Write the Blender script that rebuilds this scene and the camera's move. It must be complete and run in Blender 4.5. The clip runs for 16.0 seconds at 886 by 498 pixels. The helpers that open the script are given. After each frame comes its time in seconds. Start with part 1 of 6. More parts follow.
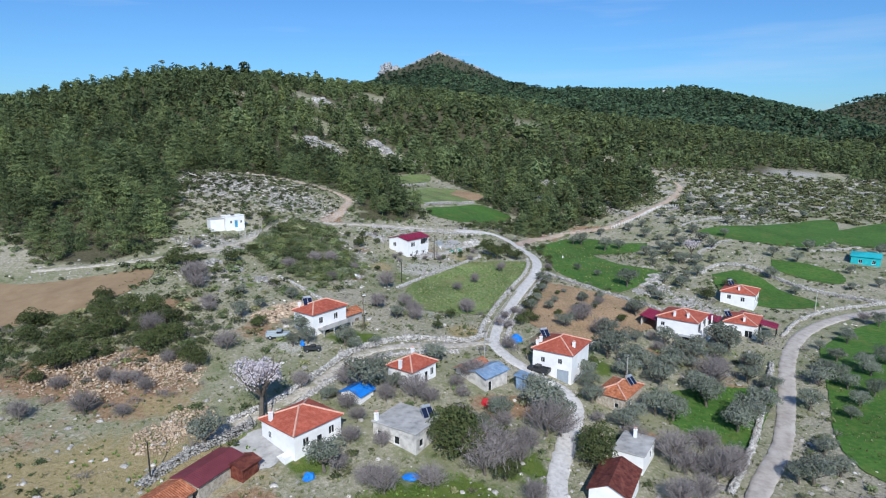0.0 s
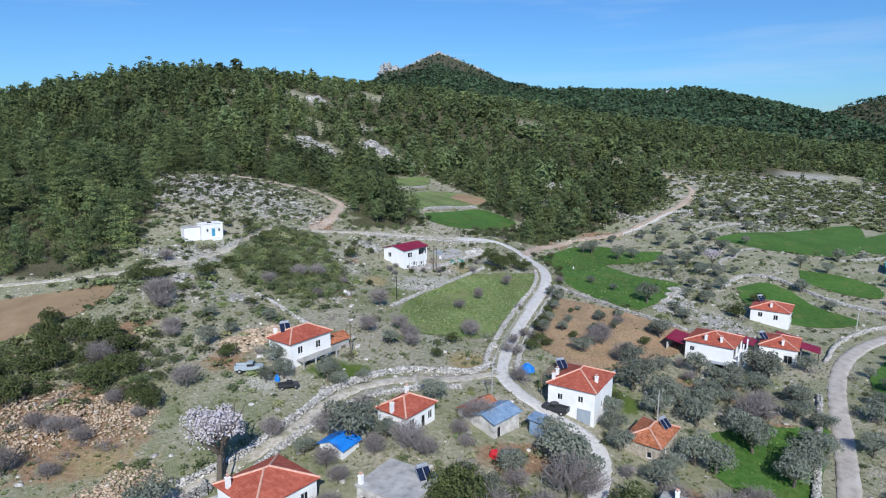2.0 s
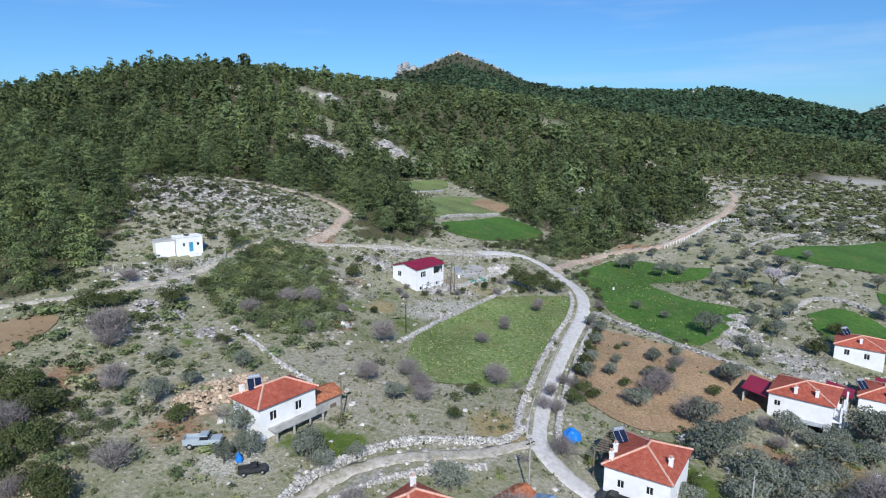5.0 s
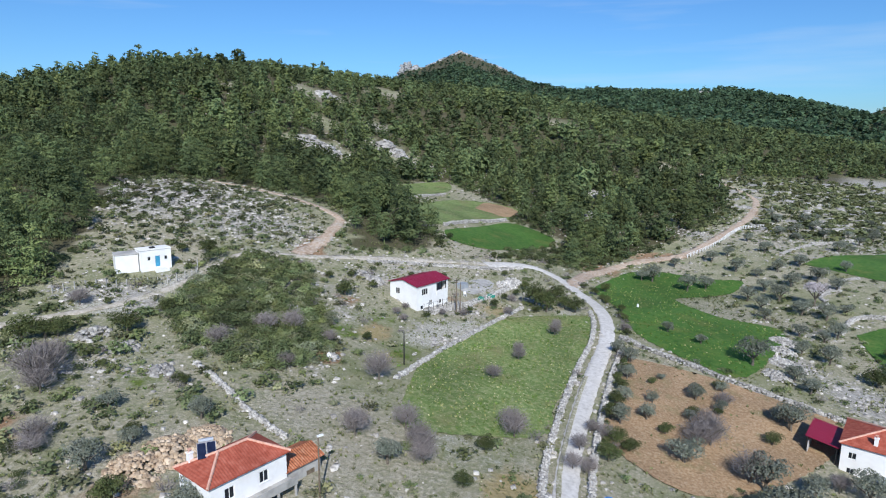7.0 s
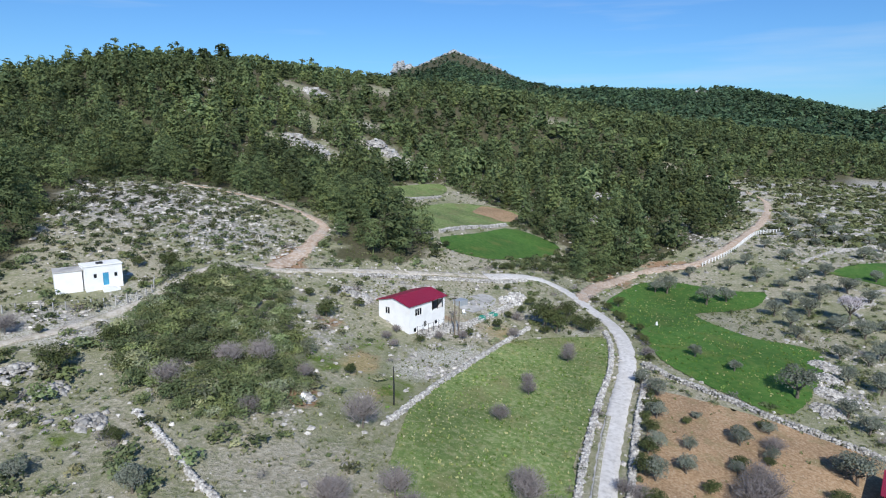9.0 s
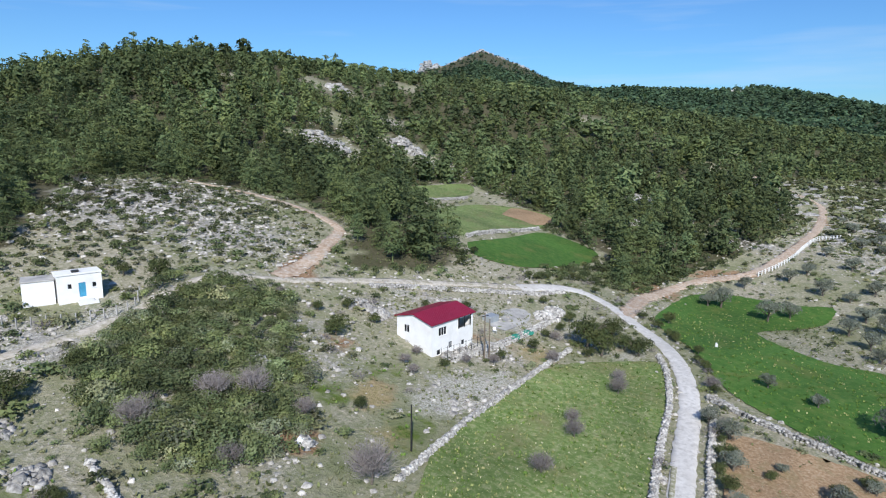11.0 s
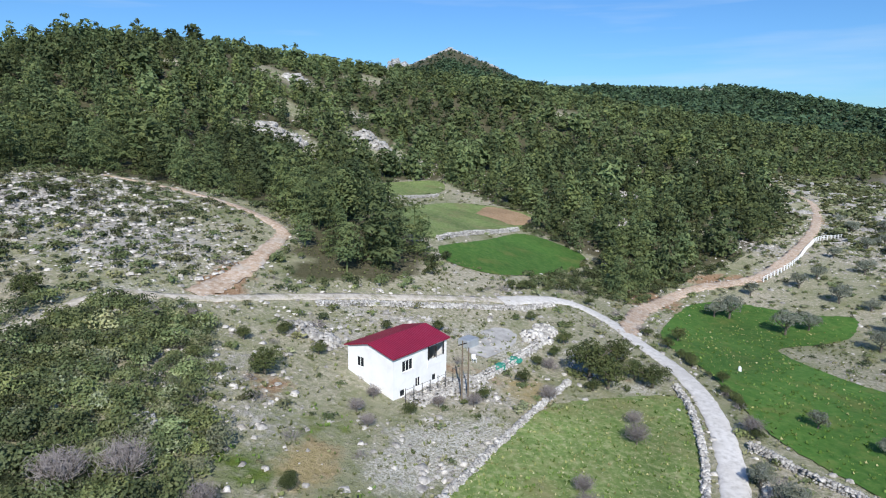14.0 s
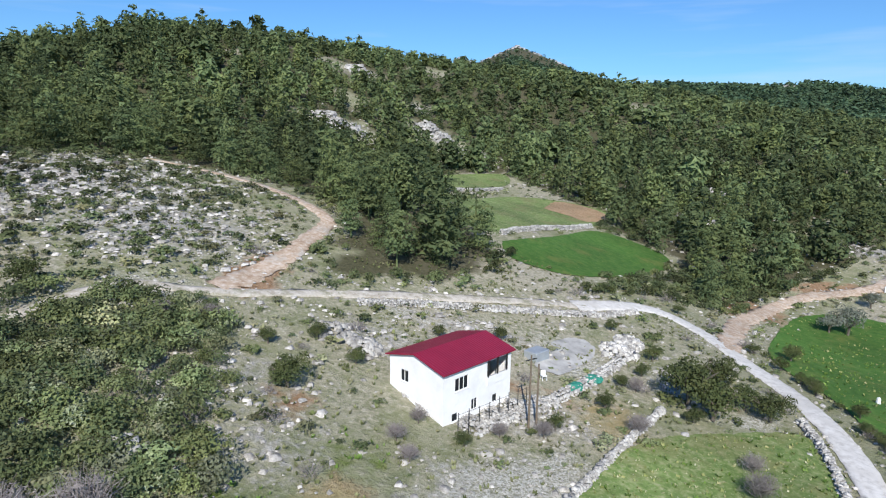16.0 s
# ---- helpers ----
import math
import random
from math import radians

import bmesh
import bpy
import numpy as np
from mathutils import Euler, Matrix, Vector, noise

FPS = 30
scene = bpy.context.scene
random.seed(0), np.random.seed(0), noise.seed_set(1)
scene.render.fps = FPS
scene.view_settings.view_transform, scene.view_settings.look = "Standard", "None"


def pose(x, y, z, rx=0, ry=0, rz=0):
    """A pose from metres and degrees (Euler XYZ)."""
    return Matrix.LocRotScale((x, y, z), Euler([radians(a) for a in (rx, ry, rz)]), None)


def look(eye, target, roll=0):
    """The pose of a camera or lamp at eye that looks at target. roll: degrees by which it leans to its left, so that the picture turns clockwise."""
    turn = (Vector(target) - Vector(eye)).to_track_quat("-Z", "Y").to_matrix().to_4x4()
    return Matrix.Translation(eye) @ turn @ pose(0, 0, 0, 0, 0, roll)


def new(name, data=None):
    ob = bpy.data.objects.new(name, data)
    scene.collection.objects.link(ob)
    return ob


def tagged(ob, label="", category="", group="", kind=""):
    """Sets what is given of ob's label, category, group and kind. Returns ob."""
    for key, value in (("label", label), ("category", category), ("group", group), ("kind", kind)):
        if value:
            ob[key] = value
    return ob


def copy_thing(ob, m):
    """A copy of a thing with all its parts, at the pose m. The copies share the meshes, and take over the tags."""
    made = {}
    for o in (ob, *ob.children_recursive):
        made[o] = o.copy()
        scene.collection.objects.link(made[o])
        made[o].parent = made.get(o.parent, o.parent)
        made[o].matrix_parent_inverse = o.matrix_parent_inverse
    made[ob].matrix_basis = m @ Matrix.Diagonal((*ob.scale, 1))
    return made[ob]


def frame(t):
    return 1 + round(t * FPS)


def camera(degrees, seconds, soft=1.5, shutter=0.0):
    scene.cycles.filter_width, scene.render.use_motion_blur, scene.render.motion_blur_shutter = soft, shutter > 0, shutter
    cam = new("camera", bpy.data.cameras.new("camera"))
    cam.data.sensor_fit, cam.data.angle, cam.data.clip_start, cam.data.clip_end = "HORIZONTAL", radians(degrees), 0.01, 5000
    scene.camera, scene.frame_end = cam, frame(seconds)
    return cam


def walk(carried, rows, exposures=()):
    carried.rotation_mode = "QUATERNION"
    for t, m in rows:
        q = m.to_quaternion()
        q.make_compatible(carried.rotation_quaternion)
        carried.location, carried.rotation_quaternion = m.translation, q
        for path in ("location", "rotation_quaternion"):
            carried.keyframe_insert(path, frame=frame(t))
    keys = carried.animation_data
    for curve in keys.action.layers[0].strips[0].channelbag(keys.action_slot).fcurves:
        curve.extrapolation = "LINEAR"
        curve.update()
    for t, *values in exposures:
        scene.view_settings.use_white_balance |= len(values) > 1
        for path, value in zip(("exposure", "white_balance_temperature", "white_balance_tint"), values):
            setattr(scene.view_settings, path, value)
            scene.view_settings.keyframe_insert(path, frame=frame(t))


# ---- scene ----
cam = camera(71.4, 16.0, soft=1.1)
METRES, EYE, TILT, LEAN, TURN = 134.0, 47.0, -11.0, 0.0, 0.0
ROWS = [
    (0.0, 0.0, 0.0, 0.0, 0.0, 0.0, 0.0),
    (0.5, -0.0001, 0.0323, 0.005, 0.02, 0.02, -0.03),
    (1.0, -0.0005, 0.067, 0.0104, -0.01, 0.05, -0.06),
    (1.5, -0.0011, 0.0996, 0.0156, -0.03, 0.07, -0.1),
    (2.0, -0.0009, 0.1341, 0.0212, -0.03, 0.1, -0.13),
    (2.5, -0.001, 0.1664, 0.0265, 0.86, 0.11, -0.33),
    (3.0, -0.001, 0.2006, 0.0318, 1.13, 0.13, -0.42),
    (3.5, -0.0013, 0.2318, 0.0371, 1.26, 0.15, -0.47),
    (4.0, -0.0024, 0.266, 0.0424, 1.38, 0.16, -0.53),
    (6.5, -0.0107, 0.433, 0.0688, 1.7, 0.24, -0.78),
    (7.0, -0.0129, 0.4682, 0.0741, 1.73, 0.25, -0.79),
    (7.5, -0.0145, 0.4981, 0.0789, 1.77, 0.25, -0.82),
    (8.0, -0.0172, 0.5311, 0.0836, 1.19, 0.28, -0.7),
    (8.5, -0.0188, 0.5611, 0.0883, 1.18, 0.27, -0.73),
    (9.0, -0.0207, 0.5924, 0.0935, 1.13, 0.26, -0.74),
    (9.2, -0.0214, 0.6045, 0.0953, 1.12, 0.26, -0.74),
    (11.3, -0.0285, 0.7275, 0.1047, 3.6, 0.3, -1.35),
    (11.5, -0.0292, 0.7392, 0.1051, 1.69, 0.32, -0.96),
    (12.0, -0.032, 0.7698, 0.103, -2.92, 0.4, -0.01),
    (12.5, -0.033, 0.7965, 0.1041, -3.89, 0.4, 0.19),
    (13.0, -0.0339, 0.8257, 0.1069, -2.68, 0.43, -0.11),
    (13.5, -0.0325, 0.8529, 0.1082, 0.19, 0.4, -0.73),
    (14.0, -0.0325, 0.8806, 0.112, 0.69, 0.39, -0.85),
    (14.5, -0.0333, 0.9075, 0.1133, 1.69, 0.4, -1.08),
    (15.0, -0.0335, 0.9369, 0.1108, 4.08, 0.34, -1.64),
    (15.5, -0.0347, 0.9639, 0.1081, 5.61, 0.28, -2.01),
    (16.0, -0.0367, 0.99, 0.105, 6.44, 0.28, -2.19),
]
walk(cam, [(t, pose(0, 0, EYE, TILT, LEAN, TURN) @ pose(METRES * x, METRES * y, METRES * z, 90 + pitch, roll, yaw)) for t, x, y, z, yaw, pitch, roll in ROWS],
     exposures=[(0.0, -0.06, 6150, 10), (8.0, 0.0, 6300, 10), (12.0, 0.06, 6450, 10), (16.0, 0.15, 6500, 10)])

# ---- light ----
SUN_ELEV, SUN_AZ = radians(38), radians(175)      # azimuth clockwise from +y
world = bpy.data.worlds.new("world")
scene.world = world
world.use_nodes = True
wn = world.node_tree
sky = wn.nodes.new("ShaderNodeTexSky")
sky.sky_type, sky.sun_disc, sky.sun_elevation, sky.sun_rotation = "NISHITA", False, SUN_ELEV, SUN_AZ
sky.air_density, sky.dust_density, sky.ozone_density = 1.0, 0.4, 2.0
clear = wn.nodes.new("ShaderNodeMix")
clear.data_type, clear.blend_type = "RGBA", "MULTIPLY"
clear.inputs["Factor"].default_value = 1.0
clear.inputs["B"].default_value = (0.47, 0.81, 1.20, 1)      # clear, dry winter air
wn.links.new(sky.outputs[0], clear.inputs["A"])
# thin streaks of high cirrus
way = wn.nodes.new("ShaderNodeTexCoord")
stretch = wn.nodes.new("ShaderNodeMapping")
stretch.inputs["Scale"].default_value = (1.0, 1.0, 11.0)
stretch.inputs["Location"].default_value = (0.3, 0.1, 0.4)
wisps = wn.nodes.new("ShaderNodeTexNoise")
wisps.inputs["Scale"].default_value, wisps.inputs["Detail"].default_value = 2.6, 5
veil = wn.nodes.new("ShaderNodeMapRange")
for k, v in (("From Min", 0.56), ("From Max", 0.78), ("To Min", 0.0), ("To Max", 0.30)):
    veil.inputs[k].default_value = v
cirrus = wn.nodes.new("ShaderNodeMix")
cirrus.data_type = "RGBA"
cirrus.inputs["B"].default_value = (6.0, 7.2, 8.5, 1)
wn.links.new(way.outputs["Generated"], stretch.inputs["Vector"])
wn.links.new(stretch.outputs["Vector"], wisps.inputs["Vector"])
wn.links.new(wisps.outputs["Fac"], veil.inputs["Value"])
wn.links.new(veil.outputs["Result"], cirrus.inputs["Factor"])
wn.links.new(clear.outputs["Result"], cirrus.inputs["A"])
wn.links.new(cirrus.outputs["Result"], wn.nodes["Background"].inputs[0])
wn.nodes["Background"].inputs[1].default_value = 0.105
sun_dir = Vector((math.sin(SUN_AZ) * math.cos(SUN_ELEV), math.cos(SUN_AZ) * math.cos(SUN_ELEV), math.sin(SUN_ELEV)))
sun = new("sun", bpy.data.lights.new("sun", "SUN"))
sun.data.energy, sun.data.angle, sun.data.color = 5.0, radians(0.53), (1.0, 0.96, 0.90)
sun.matrix_basis = look(sun_dir * 300, (0, 0, 0))


# ---- the lie of the land ----
# landform start
PLAIN = (-5.3, -0.0547, 0.0696)
KNOLLS = [(-100, 70, -1.1), (-50, 70, -2.4), (0, 70, -1.2), (50, 70, -2.7), (-100, 115, -3.0), (-50, 115, 2.4), (0, 115, 3.1),
          (50, 115, -5.0), (-100, 160, -1.4), (-50, 160, 2.3), (0, 160, -2.6), (50, 160, 0.9), (100, 160, -4.8), (-100, 205, 5.0),
          (-50, 205, 3.9), (0, 205, -3.8), (50, 205, 2.4), (100, 205, -3.8), (-100, 250, 2.1), (-50, 250, 3.7), (0, 250, 5.7),
          (50, 250, -9.7), (100, 250, 1.4)]
SPURS = [(-170, 180, 6.2), (-120, 310, 7.6), (-30, 310, -3.8), (170, 330, -4.8), (-230, 390, 7.4), (-130, 420, 18.0),
         (-30, 430, -13.2), (90, 450, 9.6), (240, 480, -9.0)]
HILLS = [(-190, 480, 23.0), (-70, 580, 29.4), (90, 620, 19.7), (280, 680, 14.6)]
PEAK = [(-3000, 1900, 120), (-600, 1900, 140), (-300, 1800, 155), (-185, 1750, 176), (-150, 1750, 206), (-102, 1800, 220), (-13, 1850, 264),
        (75, 1850, 232), (185, 1800, 178), (350, 1700, 135), (600, 1700, 85), (1000, 1700, 40), (4000, 1700, 20)]
RIDGE = [(-3000, 1400, 20), (0, 1400, 105), (250, 1300, 125), (411, 1300, 120), (498, 1300, 128), (575, 1250, 105), (661, 1200, 70),
         (800, 1150, 42), (4000, 1100, 10)]
OUTER = [(-3000, 2000, 0), (900, 2000, 20), (1130, 2000, 70), (1191, 2000, 86), (1312, 2000, 140), (1395, 2000, 153), (1700, 2000, 170), (4000, 2000, 160)]


def terrain(x, y):
    x, y = np.asarray(x, float), np.asarray(y, float)
    z = PLAIN[0] + PLAIN[1] * np.clip(x, -300, 400) + PLAIN[2] * np.clip(y, -200, 700)
    for group, r in ((KNOLLS, 48.0), (SPURS, 95.0), (HILLS, 150.0)):
        for a, b, h in group:
            z = z + h * np.exp(-((x - a) ** 2 + (y - b) ** 2) / r ** 2)
    for crest, slope in ((PEAK, 0.17), (RIDGE, 0.13), (OUTER, 0.15)):
        cx, cy, cz = zip(*crest)
        yc, zc = np.interp(x, cx, cy), np.interp(x, cx, cz)
        z = np.maximum(z, zc - slope * np.abs(yc - y) - 0.00004 * np.minimum(0, y - yc) ** 2)
    return z
# landform end


# ---- materials ----
def mat(name, stops, scale=1.0, detail=6.0, rough=0.85, bump=0.0, bump_scale=None, metal=0.0, tint=False, big=0.0, big_scale=0.05, vary=0.0,
        distort=0.0, spread=(0.3, 0.7), translucent=0.0, flecks=()):
    """Noise-driven surface: colours 'stops' over noise at 'scale' per metre, a second, larger variation 'big', and fine relief."""
    m = bpy.data.materials.new(name)
    m.use_nodes = True
    t = m.node_tree
    N, L = t.nodes, t.links
    b = N["Principled BSDF"]
    b.inputs["Roughness"].default_value, b.inputs["Metallic"].default_value = rough, metal
    b.inputs["Specular IOR Level"].default_value = 0.25
    geo = N.new("ShaderNodeNewGeometry")
    n1 = N.new("ShaderNodeTexNoise")
    n1.inputs["Scale"].default_value, n1.inputs["Detail"].default_value, n1.inputs["Roughness"].default_value = scale, detail, 0.62
    n1.inputs["Distortion"].default_value = distort
    L.new(geo.outputs["Position"], n1.inputs["Vector"])
    ramp = N.new("ShaderNodeValToRGB")
    e = ramp.color_ramp.elements
    while len(e) < len(stops):
        e.new(0.5)
    for i, c in enumerate(stops):
        e[i].position = spread[0] + (spread[1] - spread[0]) * i / max(1, len(stops) - 1)
        e[i].color = (*c, 1)
    L.new(n1.outputs["Fac"], ramp.inputs["Fac"])
    col = ramp.outputs["Color"]

    def scaled(col, fac):
        mix = N.new("ShaderNodeMix")
        mix.data_type, mix.blend_type = "RGBA", "MULTIPLY"
        mix.inputs["Factor"].default_value = 1.0
        L.new(col, mix.inputs["A"])
        L.new(fac, mix.inputs["B"])
        return mix.outputs["Result"]

    def remap(v, lo, hi, a=0.0, z=1.0):
        r = N.new("ShaderNodeMapRange")
        r.inputs["From Min"].default_value, r.inputs["From Max"].default_value = a, z
        r.inputs["To Min"].default_value, r.inputs["To Max"].default_value = lo, hi
        L.new(v, r.inputs["Value"])
        return r.outputs["Result"]

    if big:
        n2 = N.new("ShaderNodeTexNoise")
        n2.inputs["Scale"].default_value, n2.inputs["Detail"].default_value = big_scale, 4
        L.new(geo.outputs["Position"], n2.inputs["Vector"])
        col = scaled(col, remap(n2.outputs["Fac"], 1 - big, 1 + big, 0.3, 0.7))
    for fscale, lo, hi, amount, colour in flecks:
        n4 = N.new("ShaderNodeTexNoise")
        n4.inputs["Scale"].default_value, n4.inputs["Detail"].default_value, n4.inputs["Roughness"].default_value = fscale, 5, 0.7
        L.new(geo.outputs["Position"], n4.inputs["Vector"])
        over = N.new("ShaderNodeMix")
        over.data_type = "RGBA"
        over.inputs["B"].default_value = (*colour, 1)
        L.new(remap(n4.outputs["Fac"], 0.0, amount, lo, hi), over.inputs["Factor"])
        L.new(col, over.inputs["A"])
        col = over.outputs["Result"]
    if tint:
        a = N.new("ShaderNodeAttribute")
        a.attribute_name = "tint"
        col = scaled(col, a.outputs["Color"])
    if vary:
        o = N.new("ShaderNodeObjectInfo")
        col = scaled(col, remap(o.outputs["Random"], 1 - vary, 1 + vary))
    L.new(col, b.inputs["Base Color"])
    if bump:
        n3 = N.new("ShaderNodeTexNoise")
        n3.inputs["Scale"].default_value, n3.inputs["Detail"].default_value = bump_scale or scale * 3, 5
        L.new(geo.outputs["Position"], n3.inputs["Vector"])
        bn = N.new("ShaderNodeBump")
        bn.inputs["Strength"].default_value, bn.inputs["Distance"].default_value = 1.0, bump
        L.new(n3.outputs["Fac"], bn.inputs["Height"])
        L.new(bn.outputs["Normal"], b.inputs["Normal"])
    if translucent:
        tr = N.new("ShaderNodeBsdfTranslucent")
        L.new(col, tr.inputs["Color"])
        ms = N.new("ShaderNodeMixShader")
        ms.inputs[0].default_value = translucent
        L.new(b.outputs[0], ms.inputs[1])
        L.new(tr.outputs[0], ms.inputs[2])
        L.new(ms.outputs[0], N["Material Output"].inputs["Surface"])
    return m


def ribbed(m, spacing, depth, axis="X"):
    """Adds waves across a roof sheet or tile courses, in the object's own axes."""
    t = m.node_tree
    N, L = t.nodes, t.links
    tc = N.new("ShaderNodeTexCoord")
    w = N.new("ShaderNodeTexWave")
    w.bands_direction = axis
    w.inputs["Scale"].default_value = 0.314 / spacing
    w.inputs["Distortion"].default_value = 0.3
    L.new(tc.outputs["Object"], w.inputs["Vector"])
    bn = N.new("ShaderNodeBump")
    bn.inputs["Distance"].default_value = depth
    L.new(w.outputs["Fac"], bn.inputs["Height"])
    L.new(bn.outputs["Normal"], N["Principled BSDF"].inputs["Normal"])
    return m


def ground_material():
    """Hillside: thin turf, bare earth and pale stones, weighted by what covers the land."""
    m = bpy.data.materials.new("hillside")
    m.use_nodes = True
    t = m.node_tree
    N, L = t.nodes, t.links
    b = N["Principled BSDF"]
    b.inputs["Roughness"].default_value, b.inputs["Specular IOR Level"].default_value = 0.95, 0.1
    geo = N.new("ShaderNodeNewGeometry")
    cover = N.new("ShaderNodeAttribute")
    cover.attribute_name = "cover"
    sep = N.new("ShaderNodeSeparateColor")
    L.new(cover.outputs["Color"], sep.inputs[0])

    def noise_of(scale, detail=6, rough=0.65):
        n = N.new("ShaderNodeTexNoise")
        n.inputs["Scale"].default_value, n.inputs["Detail"].default_value, n.inputs["Roughness"].default_value = scale, detail, rough
        L.new(geo.outputs["Position"], n.inputs["Vector"])
        return n.outputs["Fac"]

    def ramp_of(fac, lo, hi, c0, c1):
        r = N.new("ShaderNodeValToRGB")
        r.color_ramp.elements[0].position, r.color_ramp.elements[1].position = lo, hi
        r.color_ramp.elements[0].color, r.color_ramp.elements[1].color = (*c0, 1), (*c1, 1)
        L.new(fac, r.inputs[0])
        return r.outputs[0]

    def math_of(op, a, c):
        n = N.new("ShaderNodeMath")
        n.operation = op
        for i, v in enumerate((a, c)):
            if isinstance(v, float):
                n.inputs[i].default_value = v
            else:
                L.new(v, n.inputs[i])
        return n.outputs[0]

    def blend(f, a, c):
        n = N.new("ShaderNodeMix")
        n.data_type = "RGBA"
        L.new(f, n.inputs["Factor"])
        L.new(a, n.inputs["A"])
        L.new(c, n.inputs["B"])
        return n.outputs["Result"]

    fine, mid, wide = noise_of(1.7, 8, 0.7), noise_of(0.28, 6), noise_of(0.05, 4)
    turf = ramp_of(mid, 0.35, 0.7, (0.18, 0.20, 0.10), (0.33, 0.315, 0.215))
    straw = ramp_of(fine, 0.3, 0.7, (0.23, 0.215, 0.145), (0.50, 0.46, 0.37))
    earth = ramp_of(fine, 0.3, 0.72, (0.20, 0.115, 0.062), (0.40, 0.28, 0.18))
    stone = ramp_of(fine, 0.35, 0.65, (0.20, 0.19, 0.165), (0.52, 0.50, 0.46))
    lush = ramp_of(mid, 0.35, 0.7, (0.065, 0.115, 0.022), (0.13, 0.17, 0.04))
    col = blend(ramp_of(math_of("ADD", math_of("MULTIPLY", wide, 0.6), math_of("MULTIPLY", fine, 0.4)), 0.46, 0.58, (0, 0, 0), (1, 1, 1)), turf, straw)
    # weights: red earth, green stone, blue lush grass; each is broken up by noise
    def weight(channel, n):
        return ramp_of(math_of("SUBTRACT", math_of("ADD", sep.outputs[channel], n), 0.5), 0.42, 0.62, (0, 0, 0), (1, 1, 1))
    speck = ramp_of(noise_of(3.1, 5, 0.75), 0.60, 0.68, (0, 0, 0), (1, 1, 1))
    col = blend(math_of("MULTIPLY", speck, 0.75), col, stone)
    tuft = ramp_of(noise_of(1.1, 6, 0.75), 0.56, 0.66, (0, 0, 0), (1, 1, 1))
    dark_turf = ramp_of(fine, 0.3, 0.7, (0.07, 0.085, 0.034), (0.145, 0.155, 0.07))
    col = blend(math_of("MULTIPLY", tuft, 0.6), col, dark_turf)
    col = blend(weight(2, mid), col, lush)
    col = blend(weight(0, mid), col, earth)
    col = blend(weight(1, noise_of(0.9, 7, 0.72)), col, stone)
    more = N.new("ShaderNodeAttribute")
    more.attribute_name = "cover_dry"
    sep_dry = N.new("ShaderNodeSeparateColor")
    L.new(more.outputs["Color"], sep_dry.inputs[0])
    dry = ramp_of(fine, 0.3, 0.7, (0.24, 0.20, 0.085), (0.42, 0.34, 0.20))
    shingle = ramp_of(noise_of(3.4, 6, 0.75), 0.38, 0.62, (0.20, 0.195, 0.12), (0.62, 0.60, 0.55))

    def drift(channel, n):
        return ramp_of(math_of("SUBTRACT", math_of("ADD", sep_dry.outputs[channel], n), 0.5), 0.30, 0.62, (0, 0, 0), (1, 1, 1))
    col = blend(drift(1, noise_of(0.8, 7, 0.72)), col, shingle)
    col = blend(drift(0, noise_of(0.6, 6, 0.7)), col, dry)
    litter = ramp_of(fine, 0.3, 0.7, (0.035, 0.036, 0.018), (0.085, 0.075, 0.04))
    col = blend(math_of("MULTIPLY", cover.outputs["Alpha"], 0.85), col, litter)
    L.new(col, b.inputs["Base Color"])
    bn = N.new("ShaderNodeBump")
    bn.inputs["Distance"].default_value = 0.35
    L.new(fine, bn.inputs["Height"])
    L.new(bn.outputs["Normal"], b.inputs["Normal"])
    return m


